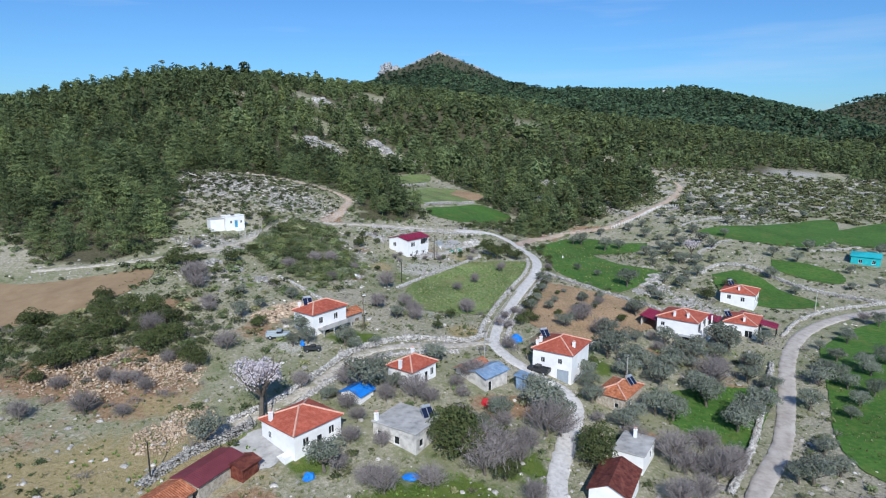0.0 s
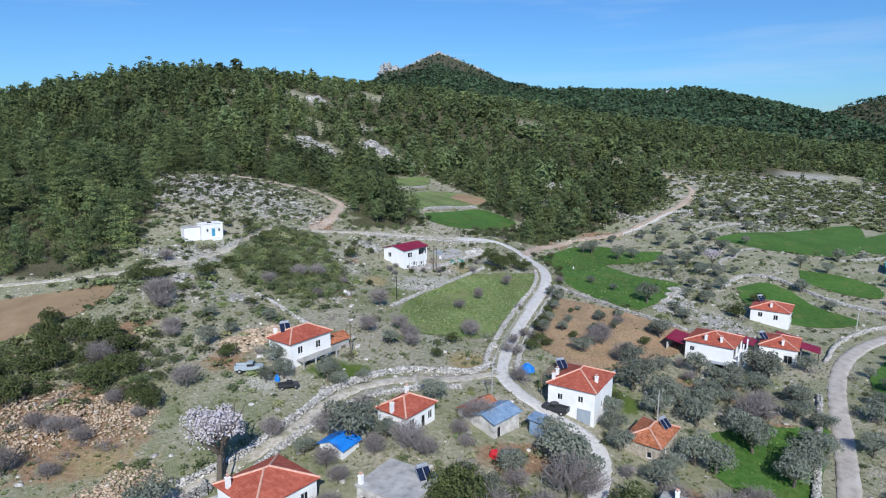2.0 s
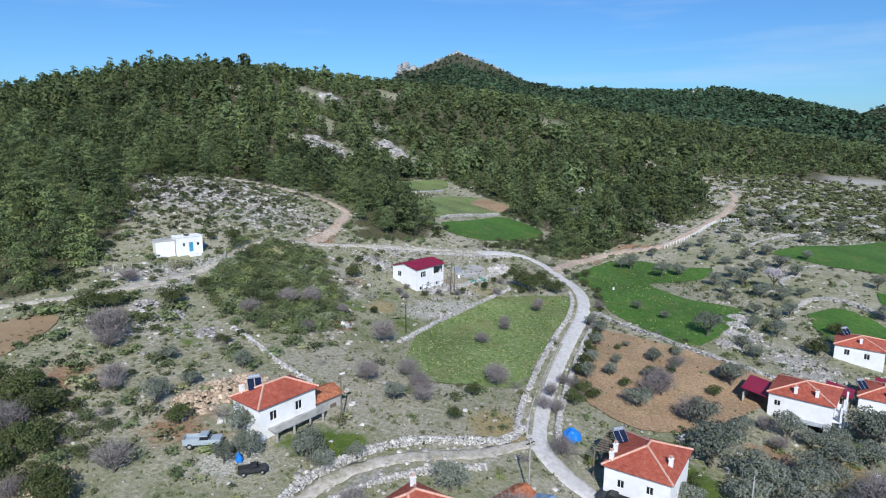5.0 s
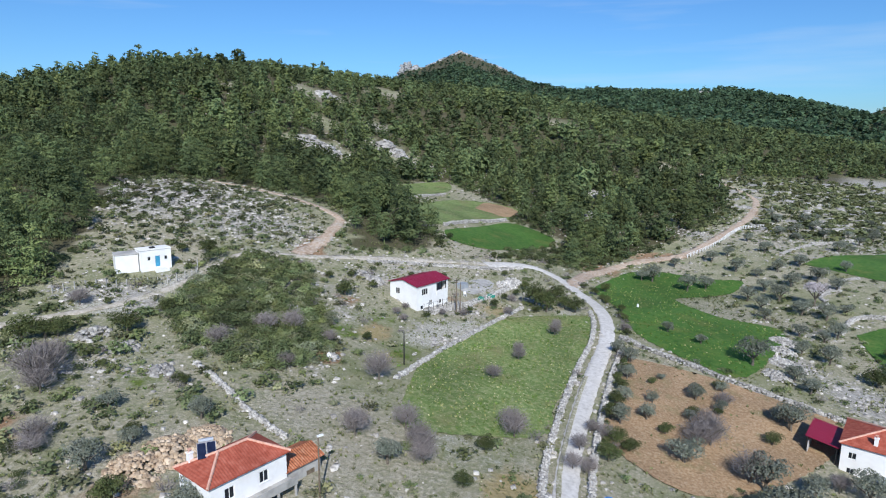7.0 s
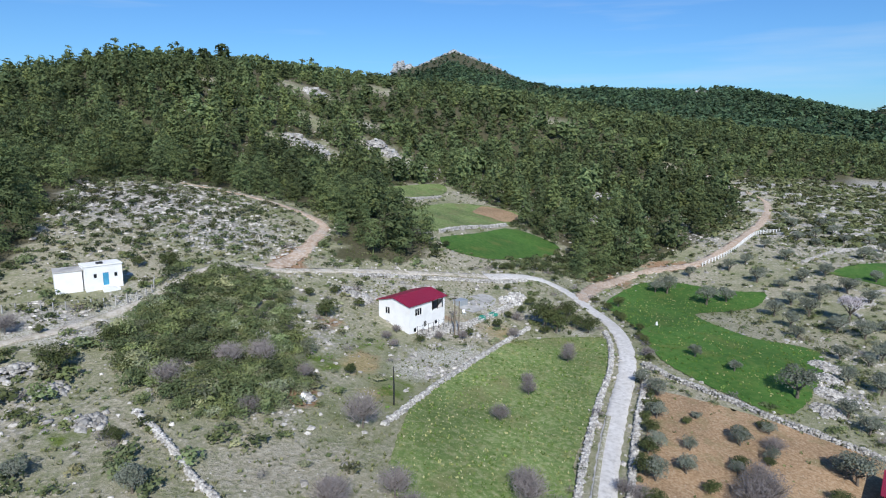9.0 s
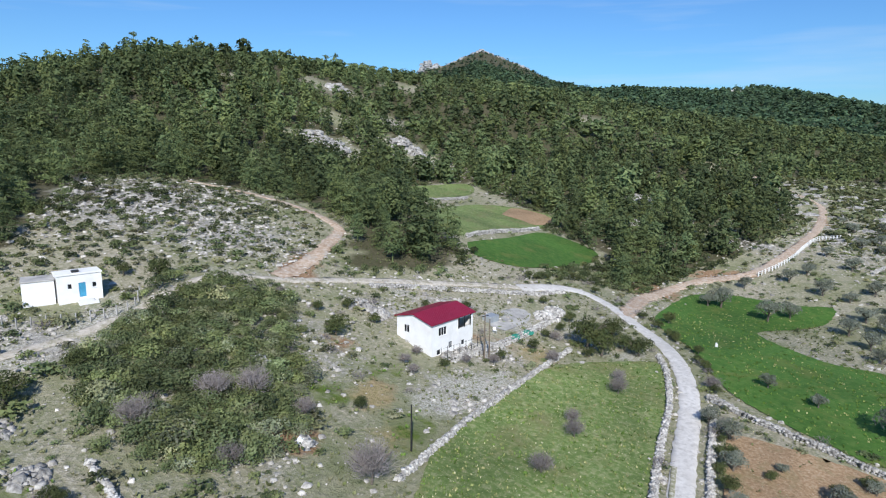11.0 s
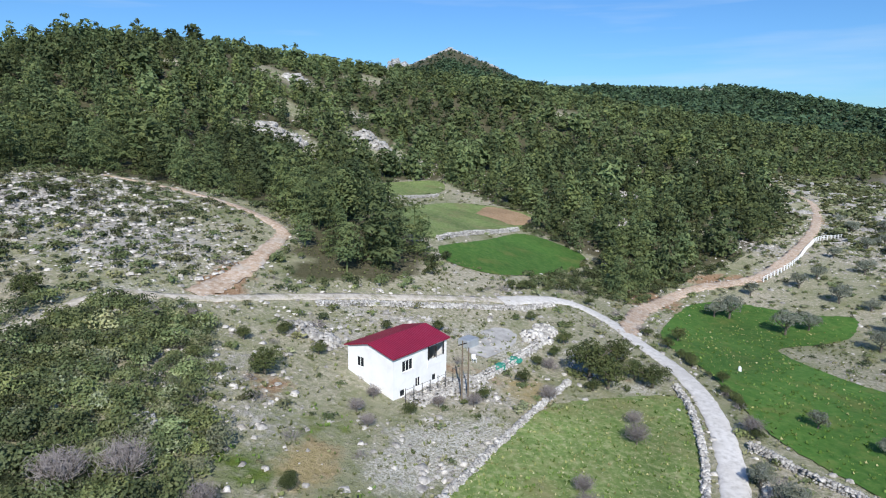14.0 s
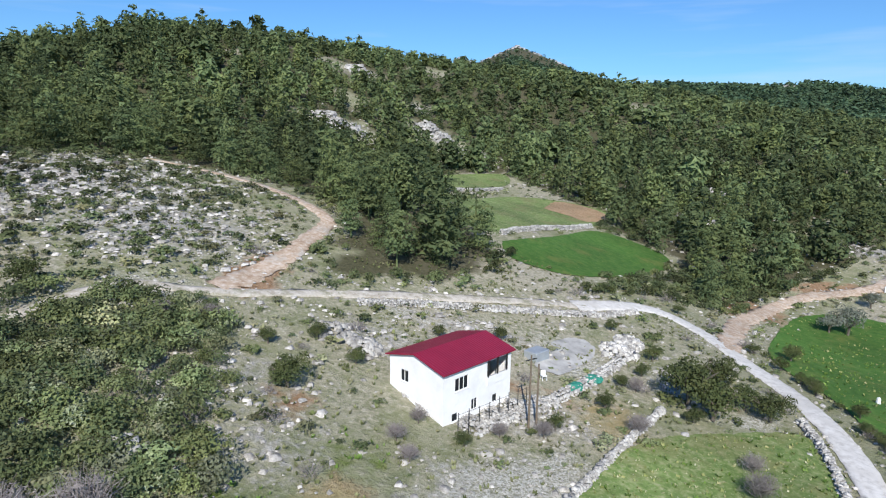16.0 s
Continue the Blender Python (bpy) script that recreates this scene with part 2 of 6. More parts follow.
M = {
    "ground": ground_material(),
    "plaster": mat("white_plaster", [(0.74, 0.735, 0.72), (0.80, 0.80, 0.79), (0.83, 0.83, 0.82)], 0.7, rough=0.9, bump=0.01, bump_scale=12, big=0.06, big_scale=0.3),
    "old_plaster": mat("weathered_plaster", [(0.28, 0.27, 0.25), (0.52, 0.50, 0.47), (0.66, 0.64, 0.60)], 0.8, rough=0.95, bump=0.02, big=0.15, big_scale=0.25),
    "concrete": mat("concrete", [(0.25, 0.25, 0.24), (0.40, 0.39, 0.37), (0.50, 0.49, 0.47)], 0.6, rough=0.92, bump=0.015, big=0.15, big_scale=0.2),
    "rubble": mat("rubble_masonry", [(0.24, 0.20, 0.16), (0.42, 0.37, 0.30), (0.55, 0.50, 0.43)], 2.2, rough=0.95, bump=0.08),
    "tiles": ribbed(mat("clay_tiles", [(0.27, 0.060, 0.036), (0.36, 0.090, 0.056), (0.44, 0.14, 0.095)], 1.6, rough=0.8, vary=0.12, big=0.12, big_scale=0.3), 0.3, 0.022),
    "old_tiles": ribbed(mat("old_clay_tiles", [(0.20, 0.07, 0.035), (0.44, 0.15, 0.07), (0.55, 0.27, 0.16)], 2.2, rough=0.9, big=0.2, big_scale=0.5), 0.3, 0.06),
    "ridge_tiles": mat("ridge_tiles", [(0.52, 0.26, 0.18), (0.70, 0.45, 0.36)], 3, rough=0.85),
    "red_sheet": ribbed(mat("crimson_metal_sheet", [(0.215, 0.012, 0.035), (0.26, 0.018, 0.045)], 0.6, rough=0.45, big=0.08, big_scale=0.2), 0.33, 0.03),
    "dull_sheet": ribbed(mat("faded_red_sheet", [(0.15, 0.035, 0.045), (0.20, 0.05, 0.06)], 0.8, rough=0.6, big=0.12, big_scale=0.2), 0.33, 0.03),
    "rust_sheet": ribbed(mat("rusty_metal_sheet", [(0.06, 0.018, 0.014), (0.15, 0.04, 0.028), (0.23, 0.09, 0.06)], 1.3, rough=0.7, big=0.2, big_scale=0.4), 0.25, 0.04),
    "blue_sheet": ribbed(mat("blue_metal_sheet", [(0.13, 0.21, 0.33), (0.20, 0.30, 0.43), (0.32, 0.38, 0.45)], 1.2, rough=0.55, big=0.15, big_scale=0.5), 0.25, 0.04),
    "grey_sheet": mat("galvanised_sheet", [(0.30, 0.33, 0.36), (0.45, 0.48, 0.50)], 1.0, rough=0.45, metal=0.3),
    "tarp": mat("blue_tarpaulin", [(0.012, 0.14, 0.55), (0.03, 0.26, 0.78)], 1.1, rough=0.45, bump=0.06, bump_scale=1.5),
    "turquoise": mat("turquoise_plaster", [(0.02, 0.36, 0.40), (0.04, 0.47, 0.50)], 0.8, rough=0.85),
    "glass": mat("window_glass", [(0.012, 0.014, 0.017), (0.03, 0.034, 0.04)], 1.5, rough=0.12),
    "frame": mat("white_window_frame", [(0.70, 0.70, 0.69), (0.80, 0.80, 0.79)], 4, rough=0.5),
    "dark_metal": mat("dark_metal", [(0.03, 0.03, 0.032), (0.07, 0.07, 0.07)], 3, rough=0.5, metal=0.5),
    "blue_door": mat("blue_door_paint", [(0.04, 0.24, 0.40), (0.08, 0.33, 0.50)], 2, rough=0.6),
    "grey_door": mat("grey_steel_door", [(0.28, 0.33, 0.39), (0.36, 0.41, 0.46)], 1.5, rough=0.5),
    "solar": mat("solar_collector", [(0.008, 0.012, 0.03), (0.02, 0.028, 0.06)], 2, rough=0.15),
    "tank": mat("steel_tank", [(0.55, 0.57, 0.60), (0.68, 0.69, 0.71)], 2, rough=0.3, metal=0.6),
    "brick": mat("orange_hollow_brick", [(0.42, 0.15, 0.07), (0.56, 0.24, 0.13)], 3, rough=0.9, bump=0.02),
    "wood": mat("weathered_wood", [(0.10, 0.075, 0.05), (0.23, 0.19, 0.145)], 5, rough=0.9, bump=0.02),
    "bark": mat("bark", [(0.085, 0.07, 0.055), (0.19, 0.165, 0.135)], 5, rough=0.95, bump=0.03),
    "twig": mat("bare_twigs", [(0.17, 0.15, 0.145), (0.30, 0.27, 0.26)], 3, rough=0.95, vary=0.2),
    "blossom": mat("almond_blossom", [(0.48, 0.43, 0.45), (0.74, 0.69, 0.71)], 1.2, rough=0.9, translucent=0.25),
    "olive": mat("olive_leaves", [(0.10, 0.122, 0.085), (0.18, 0.20, 0.155), (0.27, 0.29, 0.24)], 0.9, rough=0.7, vary=0.25, translucent=0.15),
    "pine": mat("pine_needles", [(0.054, 0.088, 0.042), (0.110, 0.150, 0.068), (0.172, 0.208, 0.092)], 0.35, rough=0.8, tint=True, big=0.30, big_scale=0.016, translucent=0.28),
    "maquis": mat("maquis_leaves", [(0.054, 0.080, 0.036), (0.100, 0.128, 0.060), (0.152, 0.176, 0.098)], 0.7, rough=0.85, tint=True, big=0.25, big_scale=0.06, translucent=0.22),
    "carob": mat("evergreen_leaves", [(0.036, 0.052, 0.018), (0.075, 0.095, 0.032), (0.12, 0.13, 0.05)], 0.8, rough=0.7, vary=0.2, translucent=0.15),
    "tan_stone": mat("tan_rubble", [(0.30, 0.21, 0.14), (0.48, 0.37, 0.26), (0.60, 0.50, 0.39)], 0.9, rough=0.95, bump=0.05, tint=True),
    "grass": mat("grass_tufts", [(0.09, 0.12, 0.035), (0.17, 0.19, 0.08), (0.30, 0.28, 0.17)], 0.5, rough=0.9, tint=True, translucent=0.2),
    "petal": mat("yellow_flowers", [(0.50, 0.46, 0.22), (0.62, 0.60, 0.44)], 1.0, rough=0.8),
    "limestone": mat("pale_limestone", [(0.20, 0.19, 0.175), (0.44, 0.425, 0.395), (0.66, 0.64, 0.605)], 1.8, rough=0.95, bump=0.06, tint=True, big=0.1, big_scale=0.08),
    "road": mat("pale_gravel_road", [(0.42, 0.40, 0.37), (0.56, 0.54, 0.51), (0.66, 0.64, 0.61)], 1.4, rough=0.97, bump=0.012, bump_scale=6, big=0.08, big_scale=0.08,
                flecks=((0.35, 0.55, 0.70, 0.45, (0.40, 0.37, 0.32)), (1.3, 0.62, 0.72, 0.5, (0.32, 0.30, 0.25)))),
    "asphalt": mat("worn_grey_road", [(0.32, 0.285, 0.25), (0.42, 0.38, 0.335), (0.48, 0.44, 0.395)], 0.5, rough=0.95, bump=0.02, big=0.1, big_scale=0.06,
                   flecks=((0.25, 0.52, 0.68, 0.5, (0.50, 0.47, 0.43)), (1.5, 0.60, 0.70, 0.5, (0.22, 0.20, 0.17)))),
    "red_track": mat("reddish_earth_track", [(0.30, 0.20, 0.13), (0.44, 0.34, 0.255), (0.56, 0.48, 0.41)], 1.3, detail=9, rough=0.97, bump=0.03, bump_scale=5, big=0.15, big_scale=0.12,
                     flecks=((0.3, 0.52, 0.66, 0.6, (0.42, 0.40, 0.36)), (0.8, 0.60, 0.70, 0.6, (0.15, 0.14, 0.075)), (2.6, 0.58, 0.67, 0.8, (0.60, 0.56, 0.50)))),
    "track": mat("earth_track", [(0.30, 0.265, 0.21), (0.44, 0.40, 0.34), (0.56, 0.525, 0.465)], 1.3, detail=9, rough=0.97, bump=0.03, bump_scale=5, big=0.15, big_scale=0.12,
                 flecks=((0.45, 0.50, 0.64, 0.8, (0.22, 0.215, 0.13)), (1.6, 0.58, 0.68, 0.7, (0.11, 0.125, 0.055)), (3.0, 0.58, 0.67, 0.8, (0.62, 0.60, 0.56)))),
    "crop": mat("young_wheat", [(0.036, 0.098, 0.014), (0.058, 0.135, 0.022), (0.095, 0.165, 0.036)], 0.9, detail=9, rough=0.9, bump=0.07, bump_scale=4, big=0.2, big_scale=0.06,
                flecks=((0.16, 0.54, 0.70, 0.55, (0.17, 0.17, 0.05)), (1.1, 0.58, 0.68, 0.5, (0.03, 0.075, 0.015)), (2.6, 0.62, 0.70, 0.7, (0.30, 0.29, 0.12)))),
    "meadow": mat("flowering_meadow", [(0.085, 0.14, 0.036), (0.14, 0.20, 0.060), (0.29, 0.30, 0.155)], 1.3, detail=10, rough=0.92, bump=0.08, bump_scale=4, big=0.25, big_scale=0.09,
                  flecks=((0.14, 0.50, 0.68, 0.7, (0.20, 0.185, 0.085)), (1.0, 0.56, 0.68, 0.6, (0.055, 0.095, 0.025)), (2.4, 0.58, 0.67, 0.75, (0.36, 0.345, 0.19)), (4.5, 0.63, 0.70, 0.8, (0.56, 0.54, 0.44)))),
    "orchard": mat("tilled_orchard_soil", [(0.21, 0.135, 0.075), (0.32, 0.215, 0.125), (0.42, 0.32, 0.21)], 2.4, detail=9, rough=0.97, bump=0.05, bump_scale=5, big=0.18, big_scale=0.12,
                   flecks=((0.22, 0.54, 0.68, 0.6, (0.17, 0.165, 0.075)), (1.6, 0.58, 0.68, 0.6, (0.10, 0.085, 0.04)), (3.0, 0.62, 0.69, 0.8, (0.52, 0.47, 0.38)))),
    "gravel_turf": mat("stony_turf", [(0.17, 0.18, 0.085), (0.31, 0.295, 0.21), (0.58, 0.56, 0.50)], 2.2, detail=10, rough=0.97, bump=0.06, bump_scale=5, big=0.2, big_scale=0.2),
    "fallow": mat("tan_fallow_field", [(0.24, 0.165, 0.095), (0.31, 0.225, 0.135)], 0.3, rough=0.97, bump=0.06, big=0.15, big_scale=0.05),
    "car_dark": mat("dark_car_paint", [(0.025, 0.028, 0.032), (0.05, 0.052, 0.055)], 2, rough=0.35),
    "car_grey": mat("silver_blue_paint", [(0.30, 0.36, 0.40), (0.38, 0.43, 0.46)], 2, rough=0.35),
    "rubber": mat("tyre_rubber", [(0.015, 0.015, 0.015), (0.03, 0.03, 0.03)], 4, rough=0.9),
    "red_paint": mat("red_paint", [(0.45, 0.02, 0.03), (0.6, 0.04, 0.05)], 2, rough=0.5),
    "white_paint": mat("white_paint", [(0.72, 0.72, 0.71), (0.82, 0.82, 0.81)], 2, rough=0.6),
    "green_mesh": mat("green_netting", [(0.02, 0.16, 0.12), (0.05, 0.28, 0.20)], 3, rough=0.8),
}
rng = np.random.default_rng(7)


# ---- building helpers ----
def mesh_np(name, verts, faces, material, tint=None):
    """An object from arrays: verts (n, 3), faces (m, 3 or 4)."""
    me = bpy.data.meshes.new(name)
    verts, faces = np.asarray(verts, np.float32), np.asarray(faces, np.int32)
    k = faces.shape[1]
    me.vertices.add(len(verts))
    me.vertices.foreach_set("co", verts.ravel())
    me.loops.add(faces.size)
    me.loops.foreach_set("vertex_index", faces.ravel())
    me.polygons.add(len(faces))
    me.polygons.foreach_set("loop_start", np.arange(0, faces.size, k, dtype=np.int32))
    if tint is not None:
        a = me.attributes.new("tint", "FLOAT_COLOR", "POINT")
        a.data.foreach_set("color", np.concatenate([tint, np.ones((len(tint), 1))], 1).astype(np.float32).ravel())
    me.update(calc_edges=True)
    me.materials.append(M[material])
    return new(name, me)


def part(name, bm, material, parent=None, label="", smooth=False):
    me = bpy.data.meshes.new(name)
    bmesh.ops.recalc_face_normals(bm, faces=bm.faces)
    bm.to_mesh(me)
    bm.free()
    me.materials.append(M[material])
    if smooth:
        me.polygons.foreach_set("use_smooth", [True] * len(me.polygons))
    ob = new(name, me)
    if parent is not None:
        ob.parent = parent
    if label:
        tagged(ob, label)
    return ob


def thing(name, m, label, category, group="", kind=""):
    ob = new(name)
    ob.matrix_basis = m
    return tagged(ob, label, category, group, kind)


def box(bm, x0, x1, y0, y1, z0, z1, m=None):
    v = bmesh.ops.create_cube(bm, size=1)["verts"]
    for p in v:
        p.co = Vector((x0 + (p.co.x + 0.5) * (x1 - x0), y0 + (p.co.y + 0.5) * (y1 - y0), z0 + (p.co.z + 0.5) * (z1 - z0)))
        if m is not None:
            p.co = m @ p.co
    return bm


def boxes(*dims, bevel=0.0):
    bm = bmesh.new()
    for d in dims:
        box(bm, *d)
    if bevel:
        bmesh.ops.bevel(bm, geom=bm.edges[:], offset=bevel, segments=1, affect="EDGES")
    return bm


def tube(bm, a, b, r0, r1, n=6):
    a, b = Vector(a), Vector(b)
    d = b - a
    q = d.to_track_quat("Z", "Y").to_matrix()
    rings = [[bm.verts.new(c + q @ Vector((r * math.cos(2 * math.pi * i / n), r * math.sin(2 * math.pi * i / n), 0))) for i in range(n)] for c, r in ((a, r0), (b, r1))]
    for i in range(n):
        j = (i + 1) % n
        bm.faces.new((rings[0][i], rings[0][j], rings[1][j], rings[1][i]))
    bm.faces.new(rings[0][::-1])
    bm.faces.new(rings[1])
    return bm


def inside(poly, x, y):
    x, y = np.asarray(x, float), np.asarray(y, float)
    res = np.zeros(x.shape, bool)
    for (x0, y0), (x1, y1) in zip(poly, poly[1:] + poly[:1]):
        cross = ((y0 > y) != (y1 > y)) & (x < (x1 - x0) * (y - y0) / ((y1 - y0) if y1 != y0 else 1e-9) + x0)
        res ^= cross
    return res


def spline(pts, step=1.5):
    p = np.array(pts, float)
    p = np.vstack([2 * p[0] - p[1], p, 2 * p[-1] - p[-2]])
    out = []
    for i in range(1, len(p) - 2):
        n = max(2, int(np.hypot(*(p[i + 1] - p[i])) / step))
        for u in np.arange(n) / n:
            a, b, c, d = p[i - 1:i + 3]
            out.append(0.5 * (2 * b + (c - a) * u + (2 * a - 5 * b + 4 * c - d) * u * u + (3 * b - 3 * c + d - a) * u ** 3))
    out.append(p[-2])
    return np.array(out)


def near_line(pts, x, y):
    """Distance in plan from points to a polyline."""
    best = np.full(np.shape(x), 1e9)
    for a, b in zip(pts[:-1], pts[1:]):
        d = b - a
        t = np.clip(((x - a[0]) * d[0] + (y - a[1]) * d[1]) / max(1e-9, d @ d), 0, 1)
        best = np.minimum(best, np.hypot(x - a[0] - t * d[0], y - a[1] - t * d[1]))
    return best


def wobble(x, y, s=0.2):
    x, y = np.asarray(x) * s, np.asarray(y) * s
    return (np.sin(1.7 * x + 2.3 * np.sin(0.9 * y)) + np.sin(2.9 * y + 1.7 * np.sin(1.3 * x + 1)) + 0.6 * np.sin(5.1 * x - 4.3 * y)) / 2.6


# ---- plan ----
ROADS = {
    "village_road": ("road", 2.75, "pale gravel road winding up from the village", [(30, -160), (22, -60), (17, 20), (15.9, 60), (16, 78), (19.6, 91), (24, 104), (23, 110), (18, 115), (13, 121), (10.8, 128),
                     (13, 139), (17, 153), (22, 168), (27.6, 183), (30.6, 196), (31, 208), (28.3, 219.5), (25, 230), (18, 234.5), (4.7, 225.5)]),
    "hill_track": ("track", 1.35, "stony earth track along the hillside", [(6.5, 226.5), (-8.6, 218.3), (-22.9, 209.8), (-39, 198.4), (-46.8, 195), (-51, 187.3), (-53, 177), (-58, 166.6), (-66, 159), (-80, 152), (-100, 146)]),
    "cut_track": ("red_track", 2.6, "bare reddish track cut into the slope", [(-39, 199.5), (-36.2, 209.5), (-35.2, 221.5), (-35.6, 231), (-44.8, 239), (-57, 245), (-80, 252)]),
    "valley_track": ("red_track", 3.2, "dusty track climbing the far valley side", [(27, 224), (36, 244), (46.3, 258), (57.8, 268.7), (76, 276), (95, 295), (116, 323), (138, 360), (142, 380), (130, 410)]),
    "lower_lane": ("track", 1.7, "narrow lane between stone walls", [(11, 127), (2, 121), (-7, 117.5), (-15.5, 111), (-22, 99.5), (-28, 91.5), (-36, 84)]),
    "east_road": ("asphalt", 3.0, "worn grey village road", [(-10, -160), (8, -40), (26, 30), (38, 66), (47.3, 84), (59.7, 100), (71, 119.2), (81, 137), (94, 154.5), (111, 168), (130, 173.5), (170, 178), (230, 190)]),
}
ROAD_LINES = {k: spline(v[3]) for k, v in ROADS.items()}
FIELDS = {
    "meadow_1": ("meadow", "grass meadow with yellow flowers beside the road", [(-9.5, 155), (-7, 167), (6.5, 190), (19, 197), (27.5, 198.5), (26.5, 188), (22, 176), (17, 164), (13, 154), (9.5, 144), (-8.8, 140), (-10, 147)]),
    "crop_1": ("crop", "bright green young crop field", [(44, 247), (52, 257), (62, 260), (76, 252), (84, 249), (75.3, 238), (60, 232), (57, 226), (62.2, 212), (73.8, 207), (69, 195), (51.5, 173), (43, 177), (36.5, 187.5), (35.5, 198), (36, 210), (34, 226)]),
    "orchard_1": ("orchard", "tilled tan orchard soil with young trees", [(30.5, 177), (41.1, 172.5), (51.3, 166.5), (61, 160), (54, 150), (42, 141), (28, 136), (19.5, 146), (24, 160)]),
    "terrace_1": ("meadow", "grassy terrace below the pines", [(-19.5, 262), (-17, 290), (-6, 316), (10, 322), (22, 313), (16.5, 294), (5, 276), (-5.4, 255.5), (-13, 250)]),
    "terrace_2": ("crop", "green terraced plot behind a stone wall", [(-7, 246), (3, 263), (13.5, 285), (21, 287), (31, 277), (20, 255), (6, 239.5), (-5, 238)]),
    "terrace_3": ("meadow", "small upper terrace of thin grass", [(-38, 312), (-25, 338), (-9.6, 356), (-8, 336), (-25, 308)]),
    "fallow_1": ("fallow", "bare tan fallow field at the forest edge", [(-108, 140), (-98, 139), (-86, 143), (-72, 148), (-70.5, 138), (-78, 125.5), (-88, 119), (-110, 110), (-140, 112), (-150, 135)]),
    "crop_2": ("crop", "small vivid green plot among olive trees", [(46, 117), (55, 121), (63, 121.5), (70, 121.5), (60, 107), (52.5, 98), (42, 104)]),
    "crop_3": ("crop", "long green field beside the road", [(93, 145), (108, 158), (124, 166), (150, 170), (150, 120), (95, 85), (72, 88), (70, 100), (79, 118)]),
    "crop_4": ("crop", "green field in the far valley", [(108.9, 262.9), (125, 274), (148, 283), (197, 311), (172, 265), (148, 241), (124.7, 246)]),
    "crop_5": ("crop", "green field on the valley floor", [(174, 276), (224, 307), (240, 290), (190, 245), (163, 250)]),
    "crop_6": ("crop", "green plot behind the houses", [(121.9, 224.3), (132.7, 217.6), (137, 205.1), (131, 197.5), (122.6, 203.2), (118, 214.1)]),
    "crop_7": ("crop", "green field below a stone bank", [(93, 207.7), (104, 212.8), (108.7, 206), (109.4, 193), (115, 182), (108.5, 177.5), (95, 177.5), (88, 190)]),
}
FOREST = [(-700, 60), (-160, 165), (-122, 168), (-95, 150), (-80, 156), (-80, 185), (-101, 240), (-96, 252), (-76, 254), (-47, 248), (-33, 240), (-31, 222), (-29, 212), (-14, 223),
          (-9, 234), (-8, 238), (-13, 249), (-21, 259), (-21, 290), (-26, 306), (-39, 310), (-27, 341), (-8, 360), (12, 328), (25, 316), (20, 293), (33, 280), (30, 262), (34, 250), (47, 266), (62, 281),
          (80, 292), (98, 318), (122, 352), (128, 400), (150, 420), (232, 495), (340, 470), (520, 440), (900, 520), (1400, 900), (1800, 2100), (-800, 2100), (-900, 800)]
GLADES = [(-15, 1840, 38), (-62, 1818, 24), (-95, 1800, 20), (90, 1826, 24), (-152, 1745, 40), (455, 1280, 22), (285, 497, 15), (306, 490, 13), (264, 503, 13), (88, 322, 7), (35, 335, 6), (150, 470, 10), (-100, 330, 5), (-130, 400, 6), (-40, 393, 16), (-68, 354, 18), (-75, 400, 11), (-88, 450, 18), (60, 350, 7), (45, 318, 7), (-10, 340, 12), (-55, 430, 9), (-28, 378, 12), (22, 345, 8), (75, 310, 8), (-60, 520, 14), (60, 500, 16), (110, 410, 9)]
THICKET = [(-96, 118), (-88, 124), (-75, 121), (-62, 127), (-50, 124), (-43, 112), (-47, 105), (-58, 108), (-68, 106), (-78, 97), (-92, 95)]
SADDLE = [(4, 229), (14, 238), (22, 243), (32, 246), (40, 258), (56, 272), (70, 283), (64, 288), (46, 279), (31, 268), (20, 254), (6, 236)]
SCRUB = [(-54, 189), (-44, 194.5), (-38, 196), (-33, 190), (-29, 178), (-24.4, 161), (-24.8, 154), (-29.5, 147), (-41.5, 151), (-53, 162)]
YARDS = []     # plan circles kept clear for houses


def blob(x, y, spots):
    w = np.zeros(np.shape(x))
    for a, b, rx, ry, h in spots:
        w = np.maximum(w, h * np.exp(-((x - a) / rx) ** 2 - ((y - b) / ry) ** 2))
    return w


EARTH = [(-25, 72, 5, 4, 0.9), (12, 101, 6, 5, 0.9), (60, 121, 5, 5, 0.7), (36, 98, 4, 5, 0.7), (-62, 101, 20, 10, 1.0), (-50, 94, 12, 8, 0.85), (-62, 84, 16, 8, 0.5), (-38, 86, 8, 6, 0.6), (-58, 128, 8, 7, 0.7), (-36, 118, 8, 7, 0.65), (-37, 206, 4, 9, 1.0), (-17, 173, 4, 5, 0.62), (-18, 171, 5, 4, 0.5), (40, 255, 12, 10, 0.75), (66, 274, 14, 6, 0.75),
         (10, 100, 7, 5, 0.85), (48, 133, 6, 6, 0.8), (56, 132, 10, 6, 0.7), (62, 127, 9, 5, 0.6), (-25, 184, 6, 4, 0.6), (10, 318, 14, 6, 0.8), (3, 198, 14, 4, 0.55), (-23, 158, 4, 4, 0.8), (-8, 172, 6, 3, 0.4), (20, 205, 5, 8, 0.5), (130, 340, 12, 30, 0.5)]
